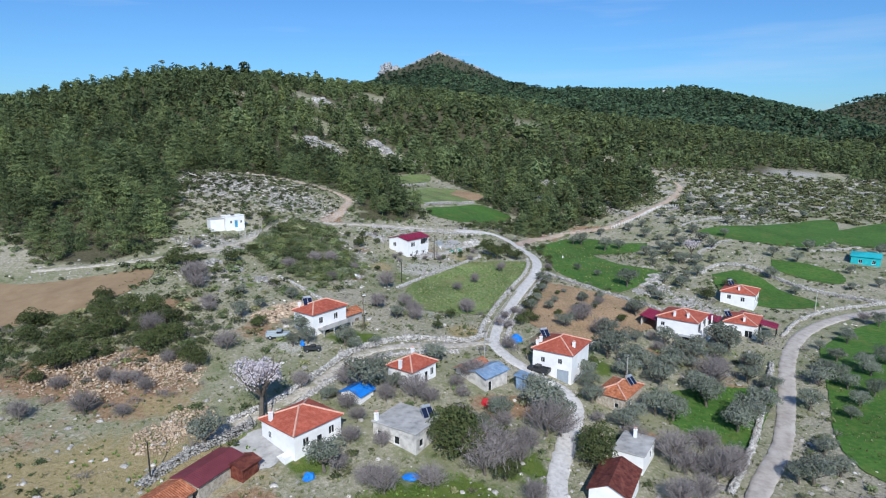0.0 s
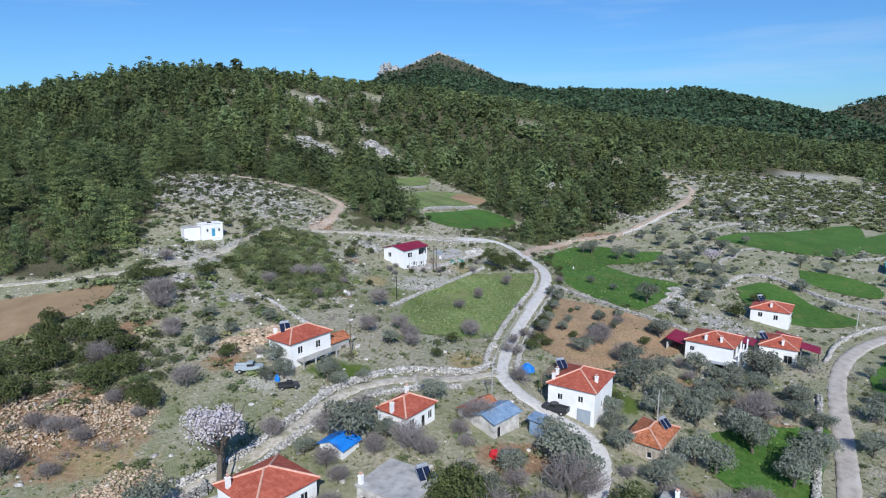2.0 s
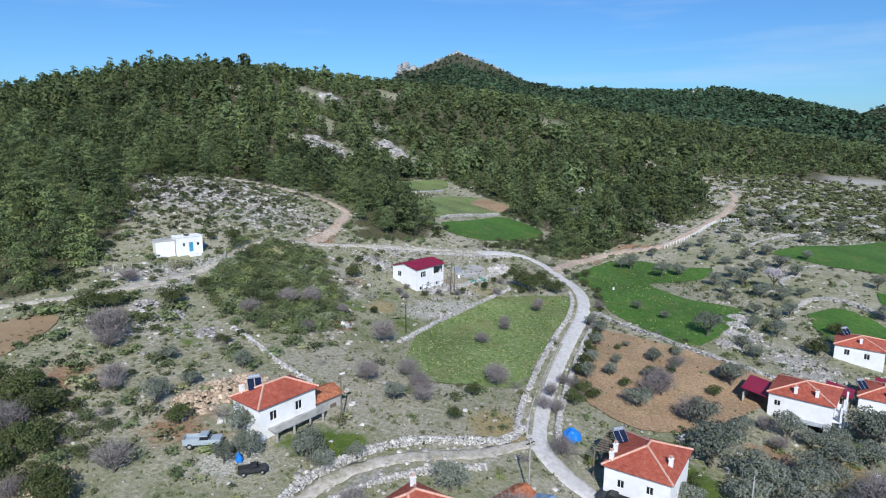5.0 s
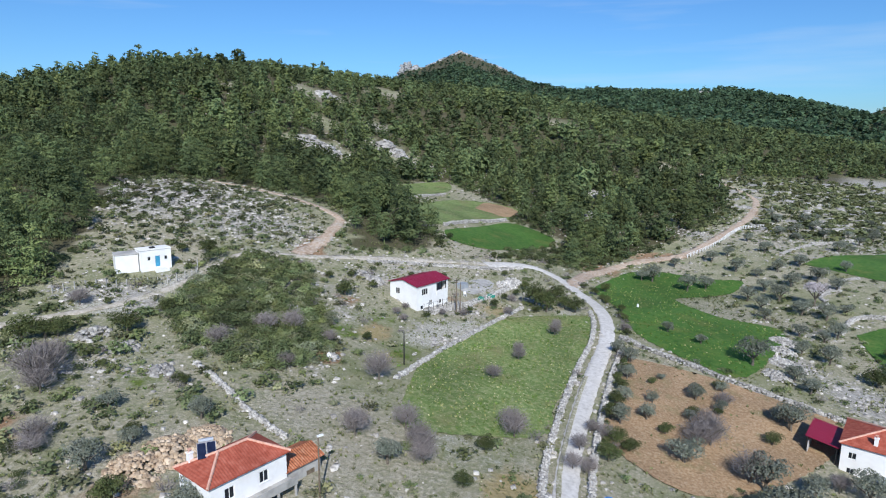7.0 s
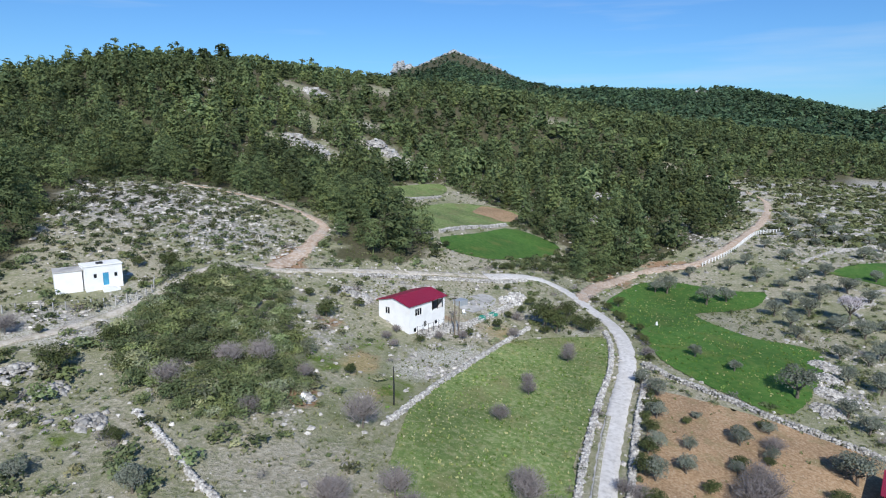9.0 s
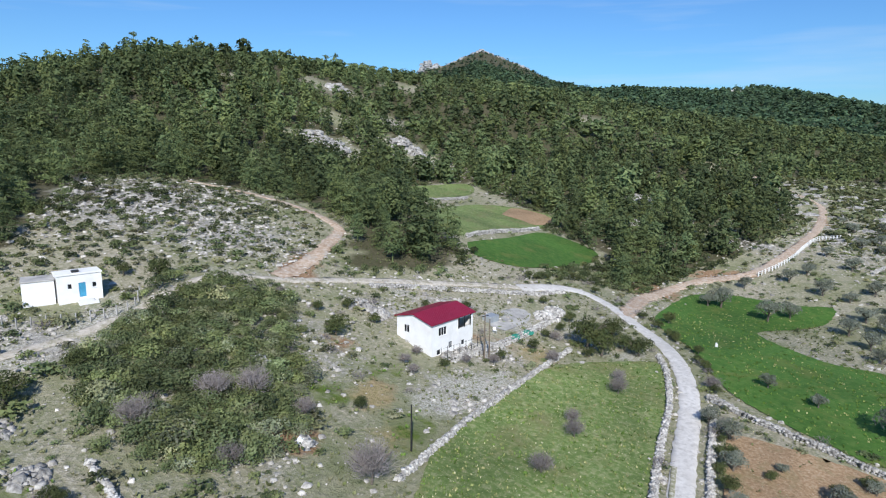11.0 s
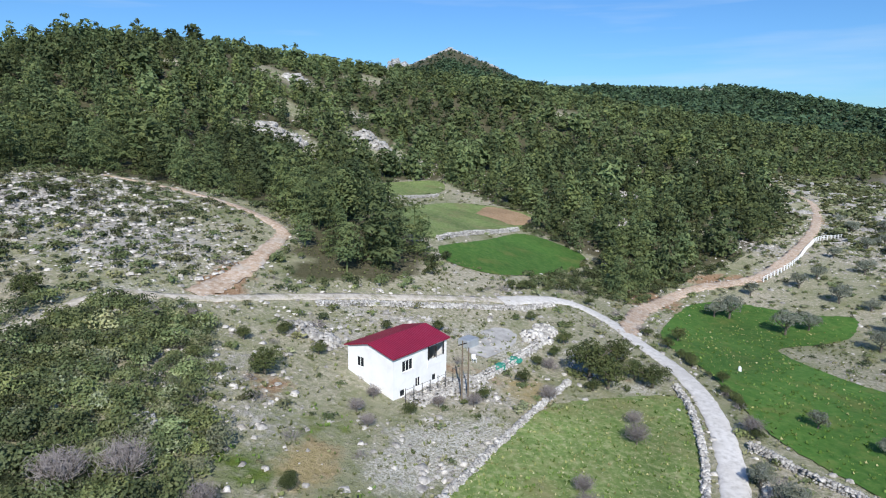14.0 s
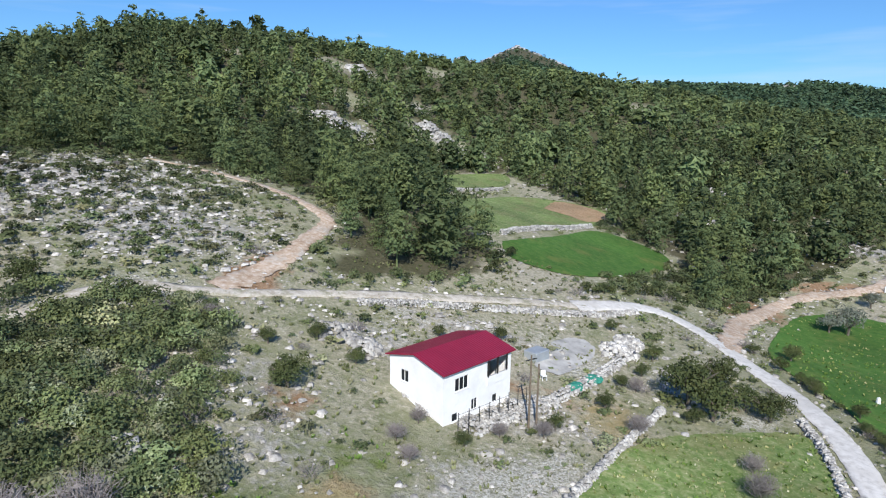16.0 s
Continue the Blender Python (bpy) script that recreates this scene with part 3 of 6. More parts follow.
STONE = [(-54, 212, 22, 18, 0.66), (268, 497, 45, 9, 1.0), (-6, 177, 9, 6, 0.66), (-4, 183, 8, 4, 0.6), (-24, 178, 10, 12, 0.5), (-18, 200, 16, 7, 0.56), (-78, 222, 36, 32, 0.66), (-62, 166, 14, 8, 0.75), (-55, 145, 18, 12, 0.5), (-30, 185, 14, 12, 0.5), (-5, 181, 12, 4, 0.6), (-2, 192, 10, 4, 0.65), (15, 207, 6, 10, 0.55), (135, 300, 70, 70, 0.48),
         (-10, 208, 22, 6, 0.55), (-42, 397, 16, 16, 0.62), (-68, 357, 14, 12, 0.6), (-150, 1745, 34, 40, 0.95), (-15, 1836, 55, 45, 1.3), (-70, 1812, 45, 26, 1.0), (92, 1822, 26, 22, 0.9), (455, 1280, 20, 16, 0.9), (-88, 452, 16, 16, 0.55), (72, 170, 12, 14, 0.7), (66, 185, 6, 10, 0.8),
         (-26, 153, 9, 5, 0.5), (40, 240, 10, 10, 0.4), (-12, 113, 10, 5, 0.6), (80, 205, 12, 10, 0.5), (60, 350, 10, 10, 0.8), (85, 300, 12, 10, 0.7), (-50, 430, 30, 30, 0.55), (-20, 380, 20, 20, 0.6)]
LUSH = [(-42, 78, 22, 12, 0.55), (-30, 84, 14, 10, 0.5), (-13, 112, 12, 6, 0.45), (0, 72, 14, 10, 1.0), (9, 90, 5, 5, 0.8), (-19, 80, 5, 5, 0.8), (13, 85, 5, 10, 0.7), (-22, 170, 8, 6, 0.6), (33, 125, 6, 8, 0.7), (-18, 118, 8, 5, 0.8), (66, 140, 6, 6, 0.6), (-12, 165, 6, 9, 0.6), (-45, 143, 12, 8, 0.5), (150, 150, 60, 60, 0.6),
        (-18, 180, 10, 10, 0.45), (100, 190, 30, 30, 0.5), (60, 70, 30, 20, 0.4)]


DRY = [(-17.5, 172, 3.2, 4.5, 0.9), (5.2, 129, 4.5, 6, 1.0), (-14, 163, 5, 4, 0.5), (-42, 78, 22, 9, 0.8), (-60, 74, 20, 9, 0.8), (6, 196, 5, 6, 0.6), (57, 133, 7, 6, 0.7), (-45, 92, 10, 5, 0.6)]
SHINGLE = [(-4, 180, 6, 6, 0.85), (-9, 174, 5, 5, 0.75), (0.5, 185, 4, 4, 0.75), (-28, 112, 6, 4, 0.8), (-45, 196, 8, 5, 0.6), (-55, 175, 5, 9, 0.7), (-62, 163, 9, 5, 0.7), (2, 208, 6, 6, 0.8), (-20, 208, 10, 3, 0.5), (8, 146, 10, 6, 0.45), (-2, 138, 10, 8, 0.45), (22, 200, 5, 3, 0.7), (-52, 118, 8, 6, 0.5)]


def wooded(x, y):
    ok = inside(FOREST, x + wobble(x, y, 0.3) * 2, y)
    for a, b, r in GLADES:
        ok &= (np.hypot(x - a, y - b) > r * (1 + 0.3 * wobble(x, y, 0.4)))
    return ok


def make_ground():
    def axis(lo, hi, step, far_lo, far_hi):
        a = list(np.arange(lo, hi + 0.01, step))
        s, v = step, hi
        while v < far_hi:
            s = min(s * 1.15, 75)
            v += s
            a.append(v)
        s, v, left = step, lo, []
        while v > far_lo:
            s = min(s * 1.15, 75)
            v -= s
            left.append(v)
        return np.array(left[::-1] + a)
    xs, ys = axis(-130, 150, 2.2, -4500, 4500), axis(60, 330, 2.2, -3000, 5500)
    xs, ys = np.unique(np.append(xs, np.arange(-190, 140, 11.0))), np.unique(np.append(ys, np.arange(1720, 1870, 11.0)))
    X, Y = np.meshgrid(xs, ys)
    Z = terrain(X, Y)
    nearby = np.clip(1 - np.hypot(X, Y - 190) / 900, 0, 1)
    Z = Z + nearby * 0.10 * wobble(X, Y, 0.9) - 0.10
    nx, ny = len(xs), len(ys)
    idx = np.arange(nx * ny).reshape(ny, nx)
    faces = np.stack([idx[:-1, :-1], idx[:-1, 1:], idx[1:, 1:], idx[1:, :-1]], -1).reshape(-1, 4)
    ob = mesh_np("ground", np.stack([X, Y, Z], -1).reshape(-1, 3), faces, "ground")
    x, y = X.ravel(), Y.ravel()
    wood = inside(FOREST, x, y)
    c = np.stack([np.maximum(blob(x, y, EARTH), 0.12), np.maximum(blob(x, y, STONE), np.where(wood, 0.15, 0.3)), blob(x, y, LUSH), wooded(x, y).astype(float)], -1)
    a = ob.data.attributes.new("cover", "FLOAT_COLOR", "POINT")
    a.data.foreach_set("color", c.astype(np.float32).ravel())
    c = np.stack([blob(x, y, DRY), blob(x, y, SHINGLE), 0 * x, 0 * x], -1)
    a = ob.data.attributes.new("cover_dry", "FLOAT_COLOR", "POINT")
    a.data.foreach_set("color", c.astype(np.float32).ravel())
    ob.data.polygons.foreach_set("use_smooth", [True] * len(ob.data.polygons))
    tagged(ob, "stony Mediterranean hillside with thin turf and bare earth", "ground", kind="structure")


make_ground()


def make_field(name, material, label, poly, cell=1.0, lift=0.06):
    p = np.array(poly)
    c = spline(poly + poly[:1], 2.0)[:-1]
    ring = [tuple(q) for q in c]
    xs, ys = np.arange(p[:, 0].min() - 2, p[:, 0].max() + 2, cell), np.arange(p[:, 1].min() - 2, p[:, 1].max() + 2, cell)
    X, Y = np.meshgrid(xs, ys)
    jag = 0.7 * cell
    X, Y = X + wobble(X, Y, 0.7) * jag * 0.4, Y + wobble(Y, X, 0.8) * jag * 0.4
    idx = np.arange(X.size).reshape(X.shape)
    f = np.stack([idx[:-1, :-1], idx[:-1, 1:], idx[1:, 1:], idx[1:, :-1]], -1).reshape(-1, 4)
    x, y = X.ravel(), Y.ravel()
    cx, cy = x[f].mean(1), y[f].mean(1)
    f = f[inside(ring, cx + wobble(cx, cy, 0.5) * 0.7, cy + wobble(cy, cx, 0.6) * 0.7)]
    used, inv = np.unique(f, return_inverse=True)
    x, y = x[used], y[used]
    f = inv.reshape(-1, 4)
    rim = np.bincount(f.ravel(), minlength=len(x)) < 4
    bx, by, best = x[rim].copy(), y[rim].copy(), np.full(int(rim.sum()), 1e9)
    for p0, p1 in zip(c, np.roll(c, -1, axis=0)):
        d = p1 - p0
        u = np.clip(((x[rim] - p0[0]) * d[0] + (y[rim] - p0[1]) * d[1]) / max(1e-9, d @ d), 0, 1)
        qx, qy = p0[0] + u * d[0], p0[1] + u * d[1]
        dist = np.hypot(qx - x[rim], qy - y[rim])
        closer = dist < best
        bx, by, best = np.where(closer, qx, bx), np.where(closer, qy, by), np.minimum(best, dist)
    x[rim], y[rim] = bx + 0.25 * wobble(bx, by, 1.3), by + 0.25 * wobble(by, bx, 1.1)
    z = terrain(x, y) + lift + 0.03 * wobble(x, y, 0.35)
    ob = mesh_np(name, np.stack([x, y, z], -1), f, material)
    ob.data.polygons.foreach_set("use_smooth", [True] * len(ob.data.polygons))
    return tagged(ob, label, "field", kind="structure")


for key, (material, label, poly) in FIELDS.items():
    make_field(key, material, label, poly)


make_field("terrace_4", "orchard", "bare tan corner of the grassy terrace", [(3, 304), (8, 320), (18, 316), (21, 306), (14, 296), (9, 300)], 1.0, 0.12)


def make_road(name, material, width, label, pts, taper=(1.0, 1.0), rise=0.0):
    line = spline(pts, 0.8)
    d = np.gradient(line, axis=0)
    d /= np.linalg.norm(d, axis=1)[:, None]
    nrm = np.stack([-d[:, 1], d[:, 0]], -1)
    rough = 0.10 if material in ("road", "asphalt") else 0.30
    w = width * np.linspace(*taper, len(line))
    rows = []
    for k, u in enumerate((-0.56, -0.5, -0.28, 0.0, 0.28, 0.5, 0.56)):
        ragged = 1 + rough * wobble(line[:, 0], line[:, 1] + 20 * k, 0.9) + rough * 0.6 * (rng.random(len(line)) - 0.5)
        q = line + nrm * (w * u * ragged)[:, None]
        lift = (-0.06, 0.10, 0.10, 0.15, 0.10, 0.10, -0.06)[k] + rise
        rows.append(np.concatenate([q, (terrain(q[:, 0], q[:, 1]) + lift)[:, None]], 1))
    v = np.stack(rows, 1)
    n, k = v.shape[:2]
    idx = np.arange(n * k).reshape(n, k)
    f = np.stack([idx[:-1, :-1], idx[:-1, 1:], idx[1:, 1:], idx[1:, :-1]], -1).reshape(-1, 4)
    ob = mesh_np(name, v.reshape(-1, 3), f, material)
    ob.data.polygons.foreach_set("use_smooth", [True] * len(ob.data.polygons))
    tagged(ob, label, "road", kind="structure")


TAPER = {"cut_track": (1.15, 0.25), "valley_track": (1.0, 0.75), "hill_track": (1.2, 0.9)}
for key, (material, width, label, pts) in ROADS.items():
    make_road(key, material, width, label, pts, TAPER.get(key, (1.0, 1.0)))


line = ROAD_LINES["village_road"]
line = line[(line[:, 1] > 127) & (line[:, 1] < 170)][::5]
d = np.gradient(line, axis=0)
d /= np.linalg.norm(d, axis=1)[:, None]
make_road("verge_1", "gravel_turf", 0.6, "ragged strip of stony turf along the gravel road", [tuple(p) for p in line + np.stack([-d[:, 1], d[:, 0]], -1) * 1.0], rise=0.07)


def clear_of(x, y, road=2.2, fields=True, yards=True):
    ok = np.ones(np.shape(x), bool)
    for k, line in ROAD_LINES.items():
        ok &= near_line(line[::2], x, y) > road
    if fields:
        for _, _, poly in FIELDS.values():
            ok &= ~inside(poly, x, y)
    if yards:
        for a, b, r in YARDS:
            ok &= np.hypot(x - a, y - b) > r
    return ok


# ---- houses ----
def wall_face(bm, o, d, n, length, z0, z1, holes=(), depth=0.16):
    """One wall sheet from o along d (unit, plan), outward n, with rectangular openings (a, b, bottom, top) and their reveals."""
    o, d, n = Vector(o), Vector(d), Vector(n)
    up = Vector((0, 0, 1))
    us = sorted({0.0, length, *[h[0] for h in holes], *[h[1] for h in holes]})
    zs = sorted({z0, z1, *[h[2] for h in holes], *[h[3] for h in holes]})

    def quad(*p):
        bm.faces.new([bm.verts.new(q) for q in p])
    for a, b in zip(us[:-1], us[1:]):
        for c, e in zip(zs[:-1], zs[1:]):
            um, zm = (a + b) / 2, (c + e) / 2
            if any(h[0] < um < h[1] and h[2] < zm < h[3] for h in holes):
                continue
            quad(o + d * a + up * c, o + d * b + up * c, o + d * b + up * e, o + d * a + up * e)
    for a, b, c, e in holes:
        k = -n * depth
        pts = [o + d * a + up * c, o + d * b + up * c, o + d * b + up * e, o + d * a + up * e]
        for i in range(4):
            j = (i + 1) % 4
            quad(pts[i], pts[j], pts[j] + k, pts[i] + k)


def fit_window(parent, o, d, n, hole, leaves=2, door=""):
    """A frame with panes, or a door leaf, set into an opening."""
    o, d, n = Vector(o), Vector(d), Vector(n)
    a, b, c, e = hole
    base = Matrix((d.to_4d(), n.to_4d(), (0, 0, 1, 0), (0, 0, 0, 1))).transposed()
    for r in range(3):
        base[r][3] = o[r]
    base[3][3] = 1.0
    if door:
        bm = boxes((a, b, -0.13, -0.08, c, e), (a + 0.1, b - 0.1, -0.08, -0.06, c + 0.15, (c + e) / 2 - 0.08), (a + 0.1, b - 0.1, -0.08, -0.06, (c + e) / 2 + 0.08, e - 0.15))
        bm.transform(base)
        return part("door", bm, door, parent)
    f = 0.07
    dims = [(a, b, -0.14, -0.05, c, c + f), (a, b, -0.14, -0.05, e - f, e)]
    w = (b - a - f) / leaves
    for i in range(leaves + 1):
        dims.append((a + i * w, a + i * w + f, -0.14, -0.05, c + f, e - f))
    dims.append((a - 0.08, b + 0.08, -0.05, 0.06, c - 0.07, c - 0.002))
    bm = boxes(*dims)
    bm.transform(base)
    win = part("window", bm, "frame", parent)
    for i in range(leaves):
        bm = boxes((a + i * w + f, a + (i + 1) * w, -0.115, -0.10, c + f, e - f))
        bm.transform(base)
        part("pane", bm, "glass", win)
    return win


def slab(bm, pts, t=0.14):
    """A roof plane with thickness, from its corners in order."""
    pts = [Vector(p) for p in pts]
    top = [bm.verts.new(p) for p in pts]
    low = [bm.verts.new(p - Vector((0, 0, t))) for p in pts]
    bm.faces.new(top)
    bm.faces.new(low[::-1])
    for i in range(len(pts)):
        j = (i + 1) % len(pts)
        bm.faces.new((top[i], low[i], low[j], top[j]))


def roof_on(parent, a, b, z, rise, over=0.35, shape="hip", material="tiles", caps=True):
    """Hip, gable (ridge along x) or lean-to roof over the footprint a x b, eaves at z."""
    x0, x1, y0, y1 = -over, a + over, -over, b + over
    ym = b / 2
    run = (y1 - y0) / 2 * (1.0 if shape == "hip" else 0.0)
    run = min(run, (x1 - x0) / 2 - 0.2)
    r0, r1 = Vector((x0 + run, ym, z + rise)), Vector((x1 - run, ym, z + rise))
    A, B, C, D = (Vector(p) for p in ((x0, y0, z), (x1, y0, z), (x1, y1, z), (x0, y1, z)))
    if shape == "lean":
        bm = bmesh.new()
        slab(bm, (A, B, C + Vector((0, 0, rise)), D + Vector((0, 0, rise))))
        return part("roof", bm, material, parent)
    bm = bmesh.new()
    slab(bm, (A, B, r1, r0))
    slab(bm, (C, D, r0, r1))
    if shape == "hip":
        slab(bm, (D, A, r0))
        slab(bm, (B, C, r1))
    roof = part("roof", bm, material, parent)
    if caps:
        lines = [(r0, r1)] + ([(A, r0), (D, r0), (B, r1), (C, r1)] if shape == "hip" else [])
        for p, q in lines:
            bm = bmesh.new()
            n = max(1, int((q - p).length / 0.42))
            for i in range(n):
                u, v = p.lerp(q, i / n), p.lerp(q, (i + 1.12) / n)
                tube(bm, u + Vector((0, 0, 0.02)), v + Vector((0, 0, 0.05)), 0.17, 0.14, 6)
            part("ridge_tiles", bm, "ridge_tiles", roof)
    return roof


def chimney(parent, x, y, z, h=1.1, s=0.5, material="plaster", cap="ridge_tiles"):
    c = part("chimney", boxes((x - s / 2, x + s / 2, y - s / 2, y + s / 2, z - 0.6, z + h), (x - s / 2 - 0.06, x + s / 2 + 0.06, y - s / 2 - 0.06, y + s / 2 + 0.06, z + h - 0.12, z + h - 0.02)), material, parent)
    bm = bmesh.new()
    for sx in (-1, 1):
        tube(bm, (x + sx * s * 0.34, y, z + h - 0.02), (x, y, z + h + 0.34), 0.06, 0.06, 4)
    box(bm, x - s * 0.3, x + s * 0.3, y - s * 0.45, y + s * 0.45, z + h + 0.26, z + h + 0.33)
    part("cap", bm, cap, c)


def house(name, label, F, yaw, a, b, eave, base, rise=1.6, shape="hip", roof="tiles", wall="plaster", right=(), left=(), back=True, chimneys=(), over=0.35,
          caps=True, parapet=False, category="house"):
    """F: plan corner between the two seen walls; 'right' wall runs along the yaw for a metres, 'left' square to it for b metres.
    right/left: openings (from, to, bottom, top, leaves or door material), heights from base."""
    h = eave - base
    ob = thing(name, pose(F[0], F[1], base, 0, 0, yaw), label, category)
    sides = [((0, 0, 0), (1, 0, 0), (0, -1, 0), a, right), ((0, b, 0), (0, -1, 0), (-1, 0, 0), b, [(b - o[1], b - o[0], *o[2:]) for o in left]),
             ((a, 0, 0), (0, 1, 0), (1, 0, 0), b, ()), ((a, b, 0), (-1, 0, 0), (0, 1, 0), a, ())]
    bm = bmesh.new()
    for o, d, n, length, holes in sides:
        wall_face(bm, o, d, n, length, -1.5, h, [q[:4] for q in holes])
    bmesh.ops.remove_doubles(bm, verts=bm.verts, dist=0.001)
    if shape == "gable":
        for x in (0, a):
            bm.faces.new([bm.verts.new(p) for p in ((x, 0, h), (x, b, h), (x, b / 2, h + rise * b / (b + 2 * over)))])
    if shape == "flat" and parapet:
        box(bm, 0, a, 0, 0.2, h, h + 0.25), box(bm, 0, a, b - 0.2, b, h, h + 0.25)
    bm.normal_update()
    part("wall", bm, wall, ob)
    if shape == "flat":
        part("roof", boxes((-over, a + over, -over, b + over, h, h + 0.22), bevel=0.03), roof, ob)
    else:
        roof_on(ob, a, b, h + 0.03, rise, over, shape, roof, caps)
    for o, d, n, length, holes in sides:
        for q in holes:
            if q[4] == "open":
                continue
            if isinstance(q[4], str):
                fit_window(ob, o, d, n, q[:4], door=q[4])
            else:
                fit_window(ob, o, d, n, q[:4], q[4])
    for x, y, dz in chimneys:
        chimney(ob, x, y, h + dz)
    c = Vector((a / 2, b / 2, 0))
    c.rotate(Euler((0, 0, radians(yaw))))
    YARDS.append((F[0] + c.x, F[1] + c.y, 0.55 * math.hypot(a, b) + 0.5))
    return ob


def W(x, z, w=1.1, h=1.3, leaves=2):
    return (x, x + w, z, z + h, leaves)


red_house = house("house", "white two-storey house with a crimson metal gable roof", (-10.9, 187.1), 52, 10.1, 7.7, 13.3, 7.4, 1.05, "gable", "red_sheet", over=0.35, caps=False,
                  right=[W(1.6, 3.6, 1.9, 1.4, 3), W(4.0, 1.0, 0.9, 1.2, 2), W(1.2, 0.6, 0.9, 0.9, 1), W(7.2, 0.8, 0.8, 0.9, 1), (6.3, 9.5, 3.85, 5.5, "open")],
                  left=[W(4.9, 3.5, 1.2, 1.3, 2)])
mid_house = house("house", "white house with a hipped clay-tile roof on a slope", (-25.6, 116.4), 53, 9.0, 5.6, 11.2, 5.6, 1.5, "hip", chimneys=[(0.9, 4.9, 0.5)],
                  right=[W(1.6, 3.3), W(5.6, 3.3), W(3.2, 0.6, 1.1, 1.9, 1), W(6.4, 0.4, 1.0, 2.0, 1)], left=[W(2.2, 3.3)])
white_house = house("house", "tall white house with a hipped clay-tile roof and steel garage door", (25.0, 113.2), 58, 9.8, 8.2, 4.0, -2.6, 1.9, "hip", chimneys=[(0.8, 7.6, 0.5), (3.3, 7.9, 0.4), (3.3, 0.9, 0.5)],
                    right=[W(3.6, 2.6, 0.7, 1.2, 1)], left=[W(2.0, 4.3, 0.9, 1.1, 2), W(5.6, 4.0, 0.9, 1.1, 2), (0.6, 3.0, 0.2, 3.2, "grey_door")])
right_house = house("house", "white two-storey house with balconies and a clay-tile roof", (60.9, 141.3), 53, 9.2, 9.6, 1.5, -4.6, 1.7, "hip", chimneys=[(0.9, 5.7, 0.5), (1.2, 2.6, 0.5)],
                    left=[W(7.7, 3.9, 1.0, 1.0), W(7.7, 1.5, 1.0, 1.0), (1.0, 3.4, 0.1, 2.3, 1)], right=[(1.0, 3.6, 3.3, 5.4, 1), (5.0, 8.0, 3.3, 5.4, 1), (1.0, 3.6, 0.3, 2.4, 1)])
far_house = house("house", "white house with a clay-tile roof and corner balcony", (90.4, 172.8), 56, 9.0, 9.2, -0.3, -5.2, 1.5, "hip", chimneys=[(1.5, 4.5, 0.5)],
                  left=[W(6.3, 2.8), W(2.6, 2.5)], right=[(0.8, 3.2, 2.5, 4.4, 1)])
low_wing = house("house", "low white house with a clay-tile roof and veranda", (79.2, 149.1), 57, 9.5, 7.6, -1.8, -5.6, 1.4, "hip", chimneys=[(0.9, 3.0, 0.4)],
                 left=[(0.8, 2.6, 0.2, 2.2, 2)], right=[W(3.0, 1.2)])
small_house = house("house", "small white house with a steep clay-tile roof", (-5.4, 101.4), 53, 6.8, 5.6, 5.4, 1.9, 1.6, "hip", chimneys=[(5.2, 4.2, 0.9), (-0.1, 2.6, 0.6)],
                    right=[W(0.8, 1.2, 1.2, 1.5), W(3.6, 0.2, 0.9, 2.2, 1), W(5.2, 1.2, 1.0, 1.4)])
front_house = house("house", "white bungalow with a red hipped tile roof", (-21.0, 80.2), 50, 8.6, 7.9, 4.7, 0.6, 1.8, "hip", chimneys=[(0.3, 5.9, 0.5)],
                    right=[W(1.5, 1.6), W(6.2, 1.7), W(4.0, 0.2, 1.0, 2.2, 1)], left=[W(5.6, 1.6, 0.8, 1.1)])
grey_house = house("house", "weathered flat-roofed plaster house", (-4.0, 83.7), 58, 7.2, 8.0, 2.9, -0.8, 0, "flat", "concrete", "old_plaster", over=0.2, chimneys=[(0.4, 7.6, 0.3)],
                   left=[W(3.0, 1.2, 1.0, 1.3, 1), W(6.3, 1.4, 0.9, 1.2, 1)], right=[W(1.0, 1.2, 1.0, 1.2, 1)])
shed_house = house("shed", "low shed with blue sheet roof over whitewashed walls", (7.7, 104.3), 46, 6.2, 4.6, 3.0, 0.2, 0.9, "gable", "blue_sheet", "old_plaster", caps=False, right=[W(0.8, 0.1, 0.9, 1.8, 1)], category="shed")
rural_house = house("house", "old rubble house with a worn clay-tile roof", (33.2, 105.0), 52, 8.4, 5.6, -1.3, -5.0, 1.3, "hip", "old_tiles", "rubble", left=[W(1.2, 1.5, 0.8, 1.0, 1)], right=[W(2.2, 1.6, 0.8, 1.0, 1)])
flat_right = house("house", "grey flat-roofed house with a white chimney", (30.8, 86.7), 58, 7.0, 4.8, -2.5, -6.0, 0, "flat", "concrete", "plaster", over=0.15, chimneys=[(5.5, 2.8, 0.5)], right=[W(4.2, 1.2, 1.2, 1.4, 1)])
brown_house = house("house", "white house with a rusty corrugated roof", (25.2, 75.8), 62, 8.0, 5.4, -2.3, -6.0, 1.4, "gable", "rust_sheet", "plaster", caps=False, right=[W(2.0, 1.2)], left=[W(2.0, 1.0)])
long_barn = house("barn", "long barn with a faded red sheet roof", (-31.2, 71.4), 65, 8.0, 4.4, 2.4, -0.6, 0.6, "gable", "dull_sheet", "rubble", caps=False, category="barn")
tile_barn = house("barn", "low stone barn with an orange tile roof", (-34.6, 64.2), 65, 7.0, 4.4, 2.2, -0.8, 0.9, "gable", "old_tiles", "rubble", caps=False, category="barn")
